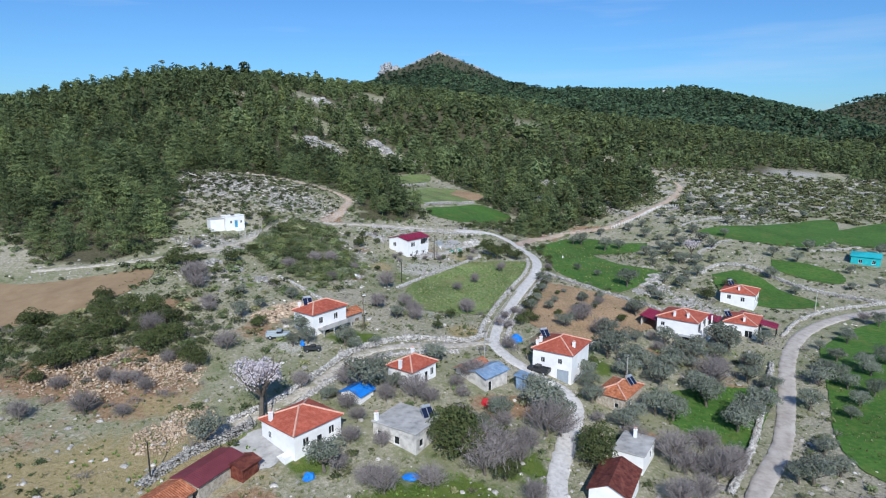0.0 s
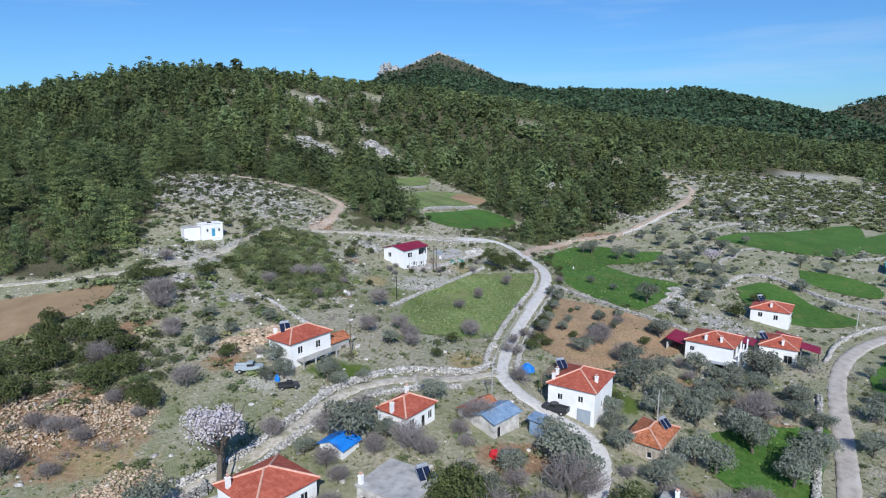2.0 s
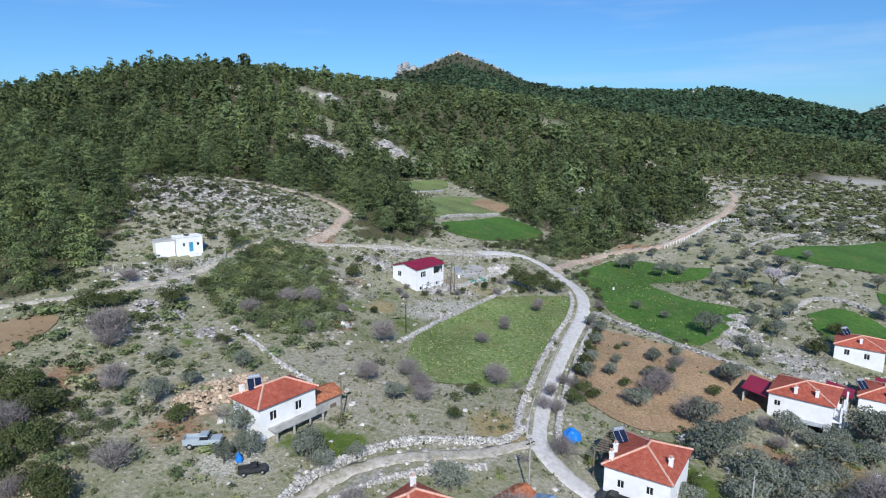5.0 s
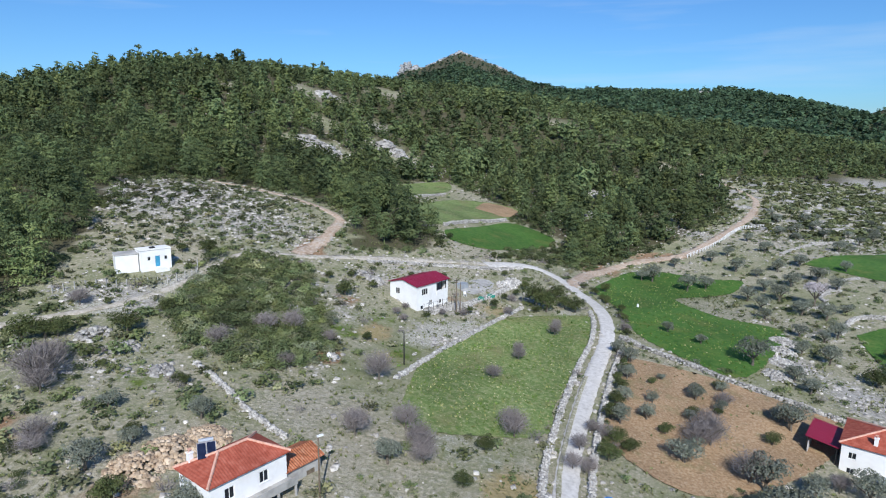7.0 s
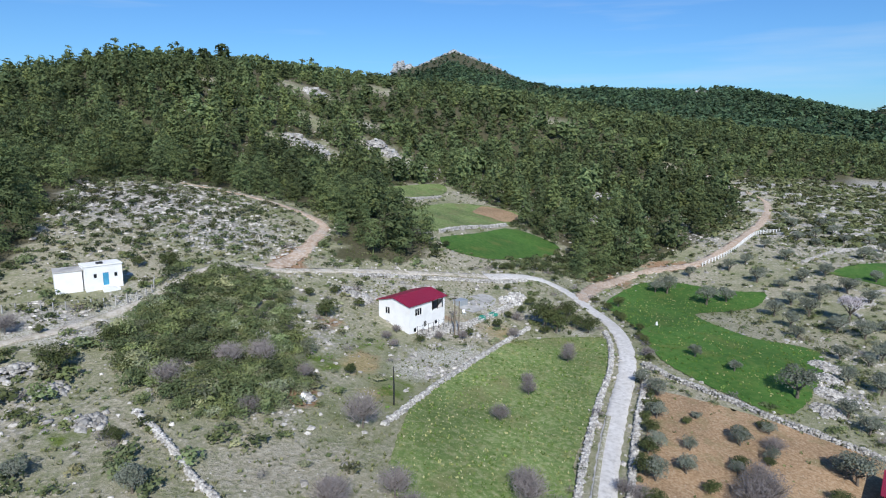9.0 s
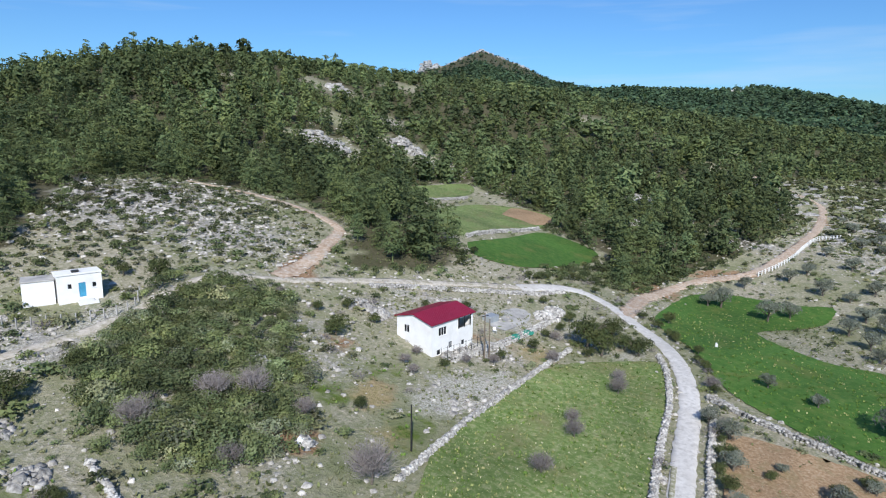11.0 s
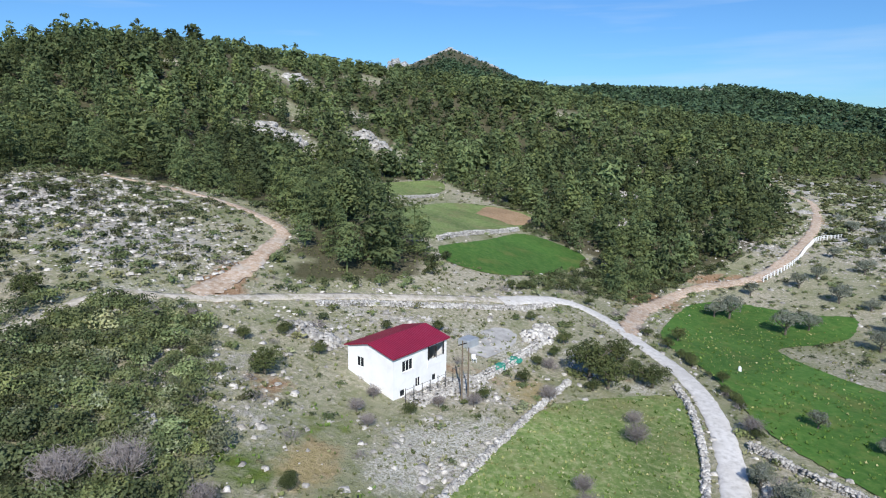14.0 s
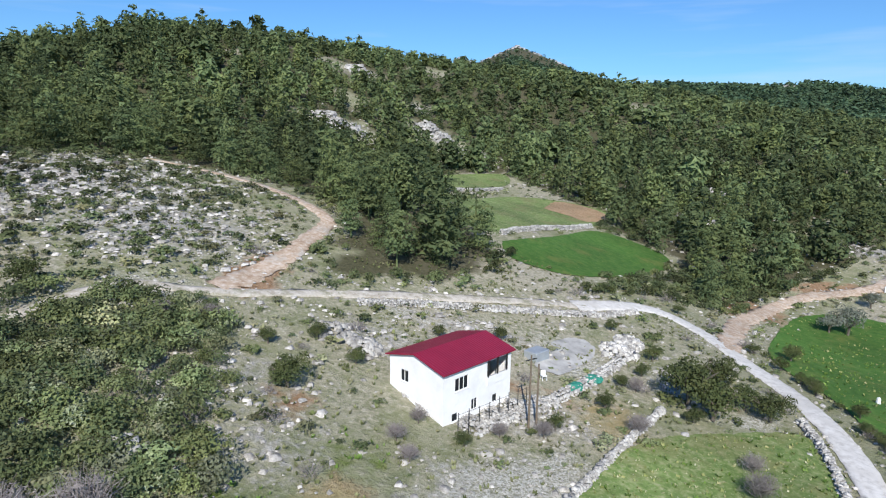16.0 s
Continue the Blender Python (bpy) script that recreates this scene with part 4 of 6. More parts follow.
blue_house = house("house", "turquoise flat-roofed house in the valley", (155.6, 214.1), 55, 11.0, 9.0, 1.9, -1.8, 0.8, "hip", "turquoise", "turquoise", caps=False, left=[W(1.5, 1.3), W(5.5, 1.3)], right=[W(2, 1.3)])
block_house = house("house", "small whitewashed block house with a blue door", (-62.6, 176.2), 44, 5.6, 3.2, 22.1, 17.4, 0, "flat", "plaster", "plaster", over=0.12,
                    right=[W(1.2, 2.7, 0.6, 0.8, 1), W(4.3, 2.6, 0.6, 0.8, 1), (2.6, 3.5, 1.4, 3.5, "blue_door")])


# ---- woods, shrubs, stones ----
def tufts(centres, size, flat=0.0, aspect=1.0):
    """Small quads of random turn round the centres: arrays (4n, 3), (n, 4)."""
    n = len(centres)
    a = rng.normal(size=(n, 3))
    a[:, 2] *= 1 - flat
    a /= np.linalg.norm(a, axis=1)[:, None]
    b = rng.normal(size=(n, 3))
    b[:, 2] *= 1 - flat
    b -= (a * b).sum(1)[:, None] * a
    b /= np.linalg.norm(b, axis=1)[:, None]
    s = np.asarray(size)[:, None] if np.ndim(size) else size
    a, b = a * s, b * s * aspect
    v = np.stack([centres - a - b * 0.6, centres + a - b, centres + a * 0.7 + b, centres - a * 0.8 + b * 0.8], 1)
    return v.reshape(-1, 3), np.arange(4 * n).reshape(n, 4)


def facing(centres, normals, size, aspect=1.0, jitter=0.5, three=False):
    """Small quads round the centres that face along the normals, loosely."""
    n = len(centres)
    nn = normals + rng.normal(size=(n, 3)) * jitter
    nn /= np.linalg.norm(nn, axis=1)[:, None]
    a = np.cross(nn, rng.normal(size=(n, 3)))
    a /= np.linalg.norm(a, axis=1)[:, None]
    b = np.cross(nn, a)
    s = (size * (0.7 + 0.6 * rng.random(n)))[:, None]
    a, b = a * s, b * s * aspect
    if three:
        v = np.stack([centres - a - b * 0.5, centres + a - b * 0.7, centres + a * 0.1 + b * 1.2], 1)
        return v.reshape(-1, 3), np.arange(3 * n).reshape(n, 3)
    v = np.stack([centres - a - b * 0.5, centres + a * 0.8 - b, centres + a + b * 0.6, centres - a * 0.6 + b], 1)
    return v.reshape(-1, 3), np.arange(4 * n).reshape(n, 4)


def lobes_of(centres, radii, n, squash, up):
    """Points and outward directions on the skins of the lobes, shared out by their surface."""
    p = radii ** 2 / (radii ** 2).sum()
    i = rng.choice(len(radii), n, p=p)
    d = rng.normal(size=(n, 3))
    d /= np.linalg.norm(d, axis=1)[:, None]
    d[:, 2] = np.where((d[:, 2] < 0) & (rng.random(n) < up), -d[:, 2], d[:, 2])
    r = radii[i] * (0.72 + 0.36 * rng.random(n))
    return centres[i] + d * r[:, None] * np.array([1, 1, squash]), d + np.array([0, 0, 0.25])


def pine_shape(n, boughs=13, wide=0.27, low=0.12, fine=1.0, trunk=True, flat=0.0):
    """Unit-height pine: separate boughs of needle sprays in loose tiers round a thin trunk; 'flat' opens and flattens the crown."""
    k = np.arange(boughs)
    z = low + 0.28 * flat + (0.95 - low - 0.28 * flat) * (k + 0.7 * rng.random(boughs)) / boughs
    reach = wide * np.clip(1.08 - z, 0, 1) ** (0.6 - 0.3 * flat) * (0.7 + 0.6 * rng.random(boughs)) * (1 - 0.25 * flat)
    reach[-1] = 0.03
    th = 2.4 * k + 0.9 * rng.random(boughs)
    rad = (0.075 + 0.10 * np.clip(1.05 - z, 0, 1) + 0.05 * flat) * (0.8 + 0.4 * rng.random(boughs))
    c = np.stack([reach * 0.75 * np.cos(th), reach * 0.75 * np.sin(th), z - 0.12 * reach], -1)
    core = np.stack([0 * z[::3], 0 * z[::3], z[::3]], -1)
    c, rad = np.vstack([c, core]), np.append(rad, rad[::3] * 0.9)
    p, d = lobes_of(c, rad, n, 0.62 - 0.15 * flat, 0.6)
    size = fine * math.sqrt(1.9 * (rad ** 2).sum() / n)
    v, f = facing(p, d, size * 0.60, 1.9, 0.28, True)
    if not trunk:
        return v, f
    tv = np.array([(x * w, y * w, zz) for zz, w in ((-0.05, 0.020), (0.85, 0.007)) for x, y in ((1, 0), (-0.5, 0.87), (-0.5, -0.87))])
    tf = np.array([(0, 1, 4), (0, 4, 3), (1, 2, 5), (1, 5, 4), (2, 0, 3), (2, 3, 5)]) + len(v)
    return np.vstack([v, tv]), np.vstack([f, tf])


def bush_shape(n, flatness=0.75, size=0.16, lobes=7):
    """Unit-radius rounded shrub of leaf tufts on several uneven lobes."""
    k = np.arange(lobes)
    th, rr = 2.4 * k + 0.8 * rng.random(lobes), 0.62 * ((k + 0.2) / lobes) ** 0.5
    rad = 0.30 + 0.22 * rng.random(lobes)
    c = np.stack([rr * np.cos(th), rr * np.sin(th), flatness * (0.22 + 0.5 * (1 - rr) * rng.random(lobes) + 0.12 * rng.random(lobes))], -1)
    p, d = lobes_of(c, rad, n, 0.85, 0.7)
    return facing(p, d, size * 0.85, 1.2, 0.5, True)


def stone_shape():
    """Unit angular boulder of eight corners and a cap."""
    c = np.array([(x, y, z) for z in (-0.5, 0.5) for x, y in ((-1, -1), (1, -1), (1, 1), (-1, 1))], float)
    c[:4, 2] = -0.4
    c[4:, :2] *= 0.6
    c += rng.normal(size=c.shape) * 0.2
    f = np.array([(0, 1, 5, 4), (1, 2, 6, 5), (2, 3, 7, 6), (3, 0, 4, 7), (4, 5, 6, 7)])
    return c, f


def scatter(name, shapes, x, y, z, size, material, label, category, tint, stretch=None, lean=0.0):
    """Joins turned, scaled copies of the shapes into one mesh."""
    V, F, T, off = [], [], [], 0
    pick = rng.integers(0, len(shapes), len(x))
    for k, (sv, sf) in enumerate(shapes):
        i = np.flatnonzero(pick == k)
        if not len(i):
            continue
        th = rng.random(len(i)) * 6.283
        c, s = np.cos(th)[:, None], np.sin(th)[:, None]
        w = np.ones(len(i)) if stretch is None else stretch[i]
        sx = (size[i] * w)[:, None]
        px, py = sv[None, :, 0] * sx, sv[None, :, 1] * sx
        pz = sv[None, :, 2] * size[i][:, None]
        tilt = (rng.random(len(i)) - 0.5)[:, None] * lean
        px = px + pz * tilt
        P = np.stack([px * c - py * s + x[i][:, None], px * s + py * c + y[i][:, None], pz + z[i][:, None]], -1)
        F.append((sf[None] + (np.arange(len(i)) * len(sv))[:, None, None] + off).reshape(-1, sf.shape[1]))
        V.append(P.reshape(-1, 3))
        T.append(np.repeat(tint[i], len(sv), axis=0))
        off += len(i) * len(sv)
    ob = mesh_np(name, np.concatenate(V), np.concatenate(F), material, np.concatenate(T))
    return tagged(ob, label, category, kind="stuff")


def jittered(x0, x1, y0, y1, step):
    X, Y = np.meshgrid(np.arange(x0, x1, step), np.arange(y0, y1, step))
    X, Y = X + (rng.random(X.shape) - 0.5) * step * 1.1, Y + (rng.random(X.shape) - 0.5) * step * 1.1
    return X.ravel(), Y.ravel()


def pine_tint(n):
    t = 0.55 + 0.85 * rng.random(n)
    warm = rng.random(n) ** 2 * 0.22
    return np.stack([t * (1 + warm), t * (1 + 0.5 * warm), t * (0.95 - 0.3 * warm)], -1)


def pines(n, count, fine, trunk=True):
    """A mix of full young pines and open, flat-topped old ones."""
    return [pine_shape(n, 13 + i % 4, 0.25 + 0.03 * (i % 3), 0.08, fine, trunk, (0.0, 0.25, 0.0, 0.8, 0.1)[i % 5]) for i in range(count)]


x, y = jittered(-420, 330, 140, 420, 5.5)
ok = wooded(x, y) & clear_of(x, y, 3.2) & (x > -0.75 * y - 60) & (x < 0.75 * y + 60)
x, y = x[ok], y[ok]
h = 5.2 + 7.5 * rng.random(len(x)) ** 1.3 * (1 + 0.45 * wobble(x, y, 0.12)) + 2.5 * (rng.random(len(x)) < 0.06)
for sel, shapes, label in ((y < 262, pines(1150, 9, 0.9), "young pines along the lower forest edge"), ((y >= 262) & (y < 330), pines(460, 10, 0.95), "pines rising above the terraces"),
                           (y >= 330, pines(190, 10, 1.0), "dense pine forest covering the slope")):
    scatter("pine_forest", shapes, x[sel], y[sel], terrain(x[sel], y[sel]) - 0.7, h[sel], "pine", label, "forest", pine_tint(int(sel.sum())), 0.85 + 0.5 * rng.random(int(sel.sum())), 0.15)
x, y = jittered(-520, 520, 420, 700, 6.6)
ok = wooded(x, y) & (x > -0.75 * y - 60) & (x < 0.75 * y + 60) & (y < np.maximum(560, 660 + 0.3 * x))
ok &= (y < 540 + 0.75 * (x + 190)) | (x > -20)
x, y = x[ok], y[ok]
h = 5.5 + 5.0 * rng.random(len(x)) ** 1.3 + 4.0 * (rng.random(len(x)) < 0.08)
scatter("pine_forest", pines(84, 10, 1.0), x, y, terrain(x, y) - 1.1, h, "pine", "pine forest along the hill crest", "forest", pine_tint(len(x)), 0.95 + 0.5 * rng.random(len(x)), 0.15)
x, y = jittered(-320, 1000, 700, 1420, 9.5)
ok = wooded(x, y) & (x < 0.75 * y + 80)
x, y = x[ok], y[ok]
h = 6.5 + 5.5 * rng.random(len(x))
# tint darkens and blues the needles: distance haze painted into the colour
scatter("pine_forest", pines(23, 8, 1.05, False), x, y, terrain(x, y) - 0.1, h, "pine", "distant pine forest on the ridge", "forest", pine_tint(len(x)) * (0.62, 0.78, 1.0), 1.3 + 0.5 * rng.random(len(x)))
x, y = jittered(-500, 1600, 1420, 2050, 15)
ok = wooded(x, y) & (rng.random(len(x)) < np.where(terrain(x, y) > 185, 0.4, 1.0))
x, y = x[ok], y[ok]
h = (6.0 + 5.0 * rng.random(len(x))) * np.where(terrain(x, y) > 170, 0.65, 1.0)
# same painted haze, slightly bluer for the farthest woods
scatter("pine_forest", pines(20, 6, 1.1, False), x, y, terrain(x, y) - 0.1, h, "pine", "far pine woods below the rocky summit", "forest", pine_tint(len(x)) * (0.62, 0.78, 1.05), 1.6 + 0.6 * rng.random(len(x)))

# maquis thicket, then looser shrubs
x, y = jittered(-60, -20, 140, 200, 1.45)
ok = inside(SCRUB, x + wobble(x, y, 0.4) * 2.5, y + wobble(y, x, 0.5) * 2) & clear_of(x, y, 1.6) & (rng.random(len(x)) < 1.05 + 0.4 * wobble(x, y, 0.3))
x, y = x[ok], y[ok]
s = 1.15 + 1.35 * rng.random(len(x)) ** 1.6
t = (0.95 + 0.8 * rng.random(len(x)))[:, None] * pine_tint(len(x))
t[rng.random(len(x)) < 0.22] *= (1.7, 1.5, 2.0)
scatter("thicket", [bush_shape(430, 1.15, 0.064) for _ in range(8)], x, y, terrain(x, y) - 0.15, s, "maquis", "dense dark green maquis thicket", "shrubs", t, 0.85 + 0.35 * rng.random(len(x)), 0.5)
x, y = jittered(-100, -38, 92, 130, 1.7)
ok = inside(THICKET, x + wobble(x, y, 0.4) * 3, y) & clear_of(x, y, 1.6) & (rng.random(len(x)) < 0.8 + 0.4 * wobble(x, y, 0.25))
x, y = x[ok], y[ok]
t = 0.95 * pine_tint(len(x))
t[rng.random(len(x)) < 0.25] *= (1.8, 1.5, 1.9)
scatter("thicket", [bush_shape(330, 1.0, 0.072) for _ in range(6)], x, y, terrain(x, y) - 0.15, 0.95 + 1.3 * rng.random(len(x)) ** 1.6, "maquis", "patchy evergreen thicket among rocks", "shrubs", t, 0.8 + 0.4 * rng.random(len(x)))


x, y = jittered(0, 75, 225, 292, 1.7)
ok = inside(SADDLE, x + wobble(x, y, 0.4) * 2, y) & clear_of(x, y, 2.0) & (rng.random(len(x)) < 0.75 + 0.4 * wobble(x, y, 0.25))
ex, ey = jittered(-130, 135, 150, 350, 2.1)
edge = ~wooded(ex, ey) & (wooded(ex, ey + 4) | wooded(ex - 4, ey) | wooded(ex + 4, ey)) & clear_of(ex, ey, 1.8) & (rng.random(len(ex)) < 0.6)
x, y = np.append(x[ok], ex[edge]), np.append(y[ok], ey[edge])
scatter("thicket", [bush_shape(160, 0.95, 0.105) for _ in range(6)], x, y, terrain(x, y) - 0.15, 0.9 + 1.3 * rng.random(len(x)) ** 1.4, "maquis", "evergreen undergrowth along the forest edge", "shrubs", (0.7 + 0.6 * rng.random(len(x)))[:, None] * pine_tint(len(x)), 0.7 + 0.4 * rng.random(len(x)), 0.4)


def shrub_density(x, y):
    d = 0.17 + 0.32 * (wobble(x, y, 0.18) > 0.25) + 0.5 * blob(x, y, [(-72, 125, 26, 12, 1), (-72, 152, 34, 24, 0.5), (-62, 113, 26, 8, 1), (-78, 220, 40, 34, 3.2), (-54, 212, 24, 20, 2.4), (130, 300, 80, 80, 1.0), (75, 205, 20, 20, 0.8), (50, 245, 20, 15, 0.7), (-10, 232, 25, 6, 1), (40, 250, 12, 14, 1), (45, 300, 30, 14, 1), (-20, 360, 20, 40, 0.8)])
    return d * np.where(blob(x, y, [(-8, 168, 16, 14, 1), (-20, 135, 20, 14, 0.7), (-45, 82, 26, 10, 1), (-2, 178, 14, 8, 1)]) > 0.5, 0.25, 1.0)


x, y = jittered(-130, 180, 62, 345, 1.7)
ok = (rng.random(len(x)) < shrub_density(x, y) * 0.8) & (~inside(FOREST, x, y) | ((y > 290) & ~wooded(x, y))) & clear_of(x, y, 1.9) & ~inside(SCRUB, x, y)
x, y = x[ok], y[ok]
s = 0.28 + 0.95 * rng.random(len(x)) ** 2.4
t = pine_tint(len(x)) * (1.0 + 0.7 * rng.random(len(x)))[:, None]
onhill = blob(x, y, [(-78, 222, 36, 32, 1)])
s = s * (1 + 0.35 * onhill + 0.8 * blob(x, y, [(-68, 145, 40, 34, 1)]))
t = t * (1 - 0.35 * onhill)[:, None]
grey = rng.random(len(x)) < 0.3
t[grey] *= (1.6, 1.35, 1.7)
scatter("shrubs", [bush_shape(84, size=0.145) for _ in range(8)], x, y, terrain(x, y) - 0.08, s, "maquis", "scattered low evergreen shrubs on stony ground", "shrubs", t, 0.9 + 0.6 * rng.random(len(x)))
x, y = jittered(90, 560, 300, 520, 3.4)
ok = ~inside(FOREST, x, y) & clear_of(x, y, 3.0, yards=False) & (rng.random(len(x)) < 0.6)
x, y = x[ok], y[ok]
s = 0.9 + 1.9 * rng.random(len(x)) ** 1.5
scatter("shrubs", [bush_shape(26, size=0.29) for _ in range(5)], x, y, terrain(x, y) - 0.1, s, "maquis", "grey-green scrub on the far valley floor", "shrubs", pine_tint(len(x)) * (1.3, 1.2, 1.3), 1.0 + 0.5 * rng.random(len(x)))

# stones
x, y = jittered(-125, 180, 62, 400, 0.55)
streak = wobble(x * 0.45 + y * 0.3, y * 1.2 - x * 0.3, 0.5) > 0.05
dens = np.clip(blob(x, y, STONE) - 0.25, 0, 1) * 1.5 * (0.25 + 0.9 * streak) + 0.025 + 0.07 * (wobble(x, y, 0.23) > 0.4)
ok = (rng.random(len(x)) < dens) & clear_of(x, y, 1.9) & ~(inside(FOREST, x, y) & (y < 300) & (x < 20))
x, y = x[ok], y[ok]
s = (0.06 + 0.26 * rng.random(len(x)) ** 3.5) * (1 + 0.4 * blob(x, y, [(-78, 222, 36, 32, 1)]))
for key, reach in (("hill_track", 3.2), ("cut_track", 4.0), ("lower_lane", 2.4), ("valley_track", 4.5), ("village_road", 3.2)):
    line = ROAD_LINES[key]
    k = rng.integers(0, len(line), 16 * len(line) // 3)
    q = line[k] + rng.normal(size=(len(k), 2)) * reach * 0.6
    q = q[(near_line(line[::2], q[:, 0], q[:, 1]) > 0.42 * ROADS[key][1])]
    x, y, s = np.append(x, q[:, 0]), np.append(y, q[:, 1]), np.append(s, 0.06 + 0.22 * rng.random(len(q)) ** 2.5)
t = np.repeat(0.65 + 0.65 * rng.random((len(x), 1)), 3, 1) * (1.0, 0.98, 0.96)
scatter("rocks", [stone_shape() for _ in range(9)], x, y, terrain(x, y) + 0.0, s, "limestone", "pale limestone rocks strewn over the hillside", "rocks", t, 0.9 + 0.9 * rng.random(len(x)))
x, y = jittered(100, 560, 330, 560, 3.4)
ok = ~inside(FOREST, x, y) & clear_of(x, y, 3.0, yards=False) & (rng.random(len(x)) < 0.16)
x, y = x[ok], y[ok]
s = 0.3 + 1.0 * rng.random(len(x)) ** 2
for c in (312, 326, 345, 362, 384, 410, 436):
    lx = 118 + 230 * np.sort(rng.random(230))
    lx = lx[wobble(lx, 0 * lx + c, 0.12) > -0.15]
    ly = c + 0.36 * (lx - 120) + 4 * np.sin(lx * 0.07 + c) + rng.normal(size=len(lx)) * 0.8
    keep = clear_of(lx, ly, 3.0, yards=False) & ~inside(FOREST, lx, ly)
    x, y, s = np.append(x, lx[keep]), np.append(y, ly[keep]), np.append(s, 0.35 + 0.7 * rng.random(int(keep.sum())))
scatter("rocks", [stone_shape() for _ in range(6)], x, y, terrain(x, y), s, "limestone", "pale rock ledges on the far valley side", "rocks", np.repeat(0.55 + 0.4 * rng.random((len(x), 1)), 3, 1), 1.2 + 1.5 * rng.random(len(x)))


# grass tufts and flowers
def tuft_shape(n=5):
    th = rng.random(n) * 6.283
    base = np.stack([0.25 * np.cos(th), 0.25 * np.sin(th), 0 * th], -1)
    tip = base * 2.6 + np.stack([0 * th, 0 * th, 0.6 + 0.5 * rng.random(n)], -1)
    side = np.stack([-np.sin(th), np.cos(th), 0 * th], -1) * 0.3
    v = np.stack([base - side, base + side, tip + side * 0.3, tip - side * 0.3], 1)
    return v.reshape(-1, 3), np.arange(4 * n).reshape(n, 4)


x, y = jittered(-75, 90, 70, 240, 0.7)
ok = (rng.random(len(x)) < 0.42 * np.clip(0.5 + wobble(x, y, 0.3), 0.1, 1)) & clear_of(x, y, 1.8, fields=False) & ~inside(SCRUB, x, y)
ok &= ~inside(FIELDS["orchard_1"][2], x, y) | (rng.random(len(x)) < 0.15)
x, y = x[ok], y[ok]
t = 0.7 + 0.6 * rng.random((len(x), 1)) * np.ones(3)
rich = inside(FIELDS["meadow_1"][2], x, y) | inside(FIELDS["crop_1"][2], x, y) | inside(FIELDS["crop_2"][2], x, y) | (blob(x, y, LUSH) > 0.4)
t[rich] *= (0.75, 1.1, 0.55)
scatter("grass", [tuft_shape() for _ in range(6)], x, y, terrain(x, y) + 0.0, 0.16 + 0.22 * rng.random(len(x)), "grass", "tussocks of grass over turf and meadow", "grass", t, 1.0 + 0.6 * rng.random(len(x)))
x, y = jittered(-30, 40, 125, 205, 0.55)
ok = (inside(FIELDS["meadow_1"][2], x, y) & (rng.random(len(x)) < 0.10 * (1 + wobble(x, y, 0.25)))) | ((rng.random(len(x)) < 0.03 * (wobble(x, y, 0.35) > 0.3)) & clear_of(x, y, 2.2))
x, y = x[ok], y[ok]
straw_x, straw_y = jittered(-12, 85, 138, 262, 0.8)
ok = (inside(FIELDS["meadow_1"][2], straw_x, straw_y) & (rng.random(len(straw_x)) < 0.45)) | (inside(FIELDS["crop_1"][2], straw_x, straw_y) & (rng.random(len(straw_x)) < 0.16 * (1 + wobble(straw_x, straw_y, 0.12))))
straw_x, straw_y = straw_x[ok], straw_y[ok]
scatter("dry_stalks", [tuft_shape(3) for _ in range(4)], straw_x, straw_y, terrain(straw_x, straw_y) + 0.08, 0.12 + 0.16 * rng.random(len(straw_x)), "grass", "pale dry stalks through the meadow and young crop", "grass", (1.3 + 0.9 * rng.random((len(straw_x), 1))) * (1.0, 0.95, 0.85), 1.0 + 0.7 * rng.random(len(straw_x)))
scatter("wild_flowers", [tuft_shape(3) for _ in range(3)], x, y, terrain(x, y) + 0.12, 0.10 + 0.10 * rng.random(len(x)), "petal", "small yellow wild flowers in the grass", "flowers", np.ones((len(x), 3)))


# ---- single trees and bushes ----
def lobed_crown(lobes, leaves, size, height=1.15, squash=0.8):
    """Unit-radius crown: leaves on the outer skin of several uneven lobes."""
    C, Nn = [], []
    for i in range(lobes):
        th, rr = 2.4 * i + rng.random() * 0.8, 0.68 * ((i + 0.5) / lobes) ** 0.5
        c = np.array([rr * math.cos(th), rr * math.sin(th), height + (rng.random() - 0.45) * 0.7 * (1 - 0.5 * rr)])
        d = rng.normal(size=(leaves // lobes, 3))
        d /= np.linalg.norm(d, axis=1)[:, None]
        d[:, 2] = np.where(d[:, 2] < -0.4, -d[:, 2], d[:, 2])
        r = (0.30 + 0.18 * rng.random()) * (0.65 + 0.4 * rng.random(len(d)) ** 0.6)
        C.append(c + d * r[:, None] * np.array([1, 1, squash]))
        Nn.append(d + np.array([0, 0, 0.4]))
    return facing(np.concatenate(C), np.concatenate(Nn), size, 0.8, 0.7, True)


def limbs(height, spread, count, r=0.09, forks=2):
    """Tapered trunk with limbs, unit crown scale."""
    bm = bmesh.new()
    knee = Vector((0.06, 0.03, height * 0.45))
    tube(bm, (0, 0, -0.15), knee, r, r * 0.75, 7)
    for i in range(count):
        th = 6.283 * i / count + rng.random()
        e = Vector((spread * 0.5 * math.cos(th), spread * 0.5 * math.sin(th), height * (0.75 + 0.2 * rng.random())))
        tube(bm, knee, e, r * 0.6, r * 0.32, 5)
        for k in range(forks):
            t2 = th + (k - 0.5) * 1.1
            tube(bm, e, e + Vector((spread * 0.4 * math.cos(t2), spread * 0.4 * math.sin(t2), height * (0.22 + 0.2 * rng.random()))), r * 0.3, r * 0.1, 4)
    return bm


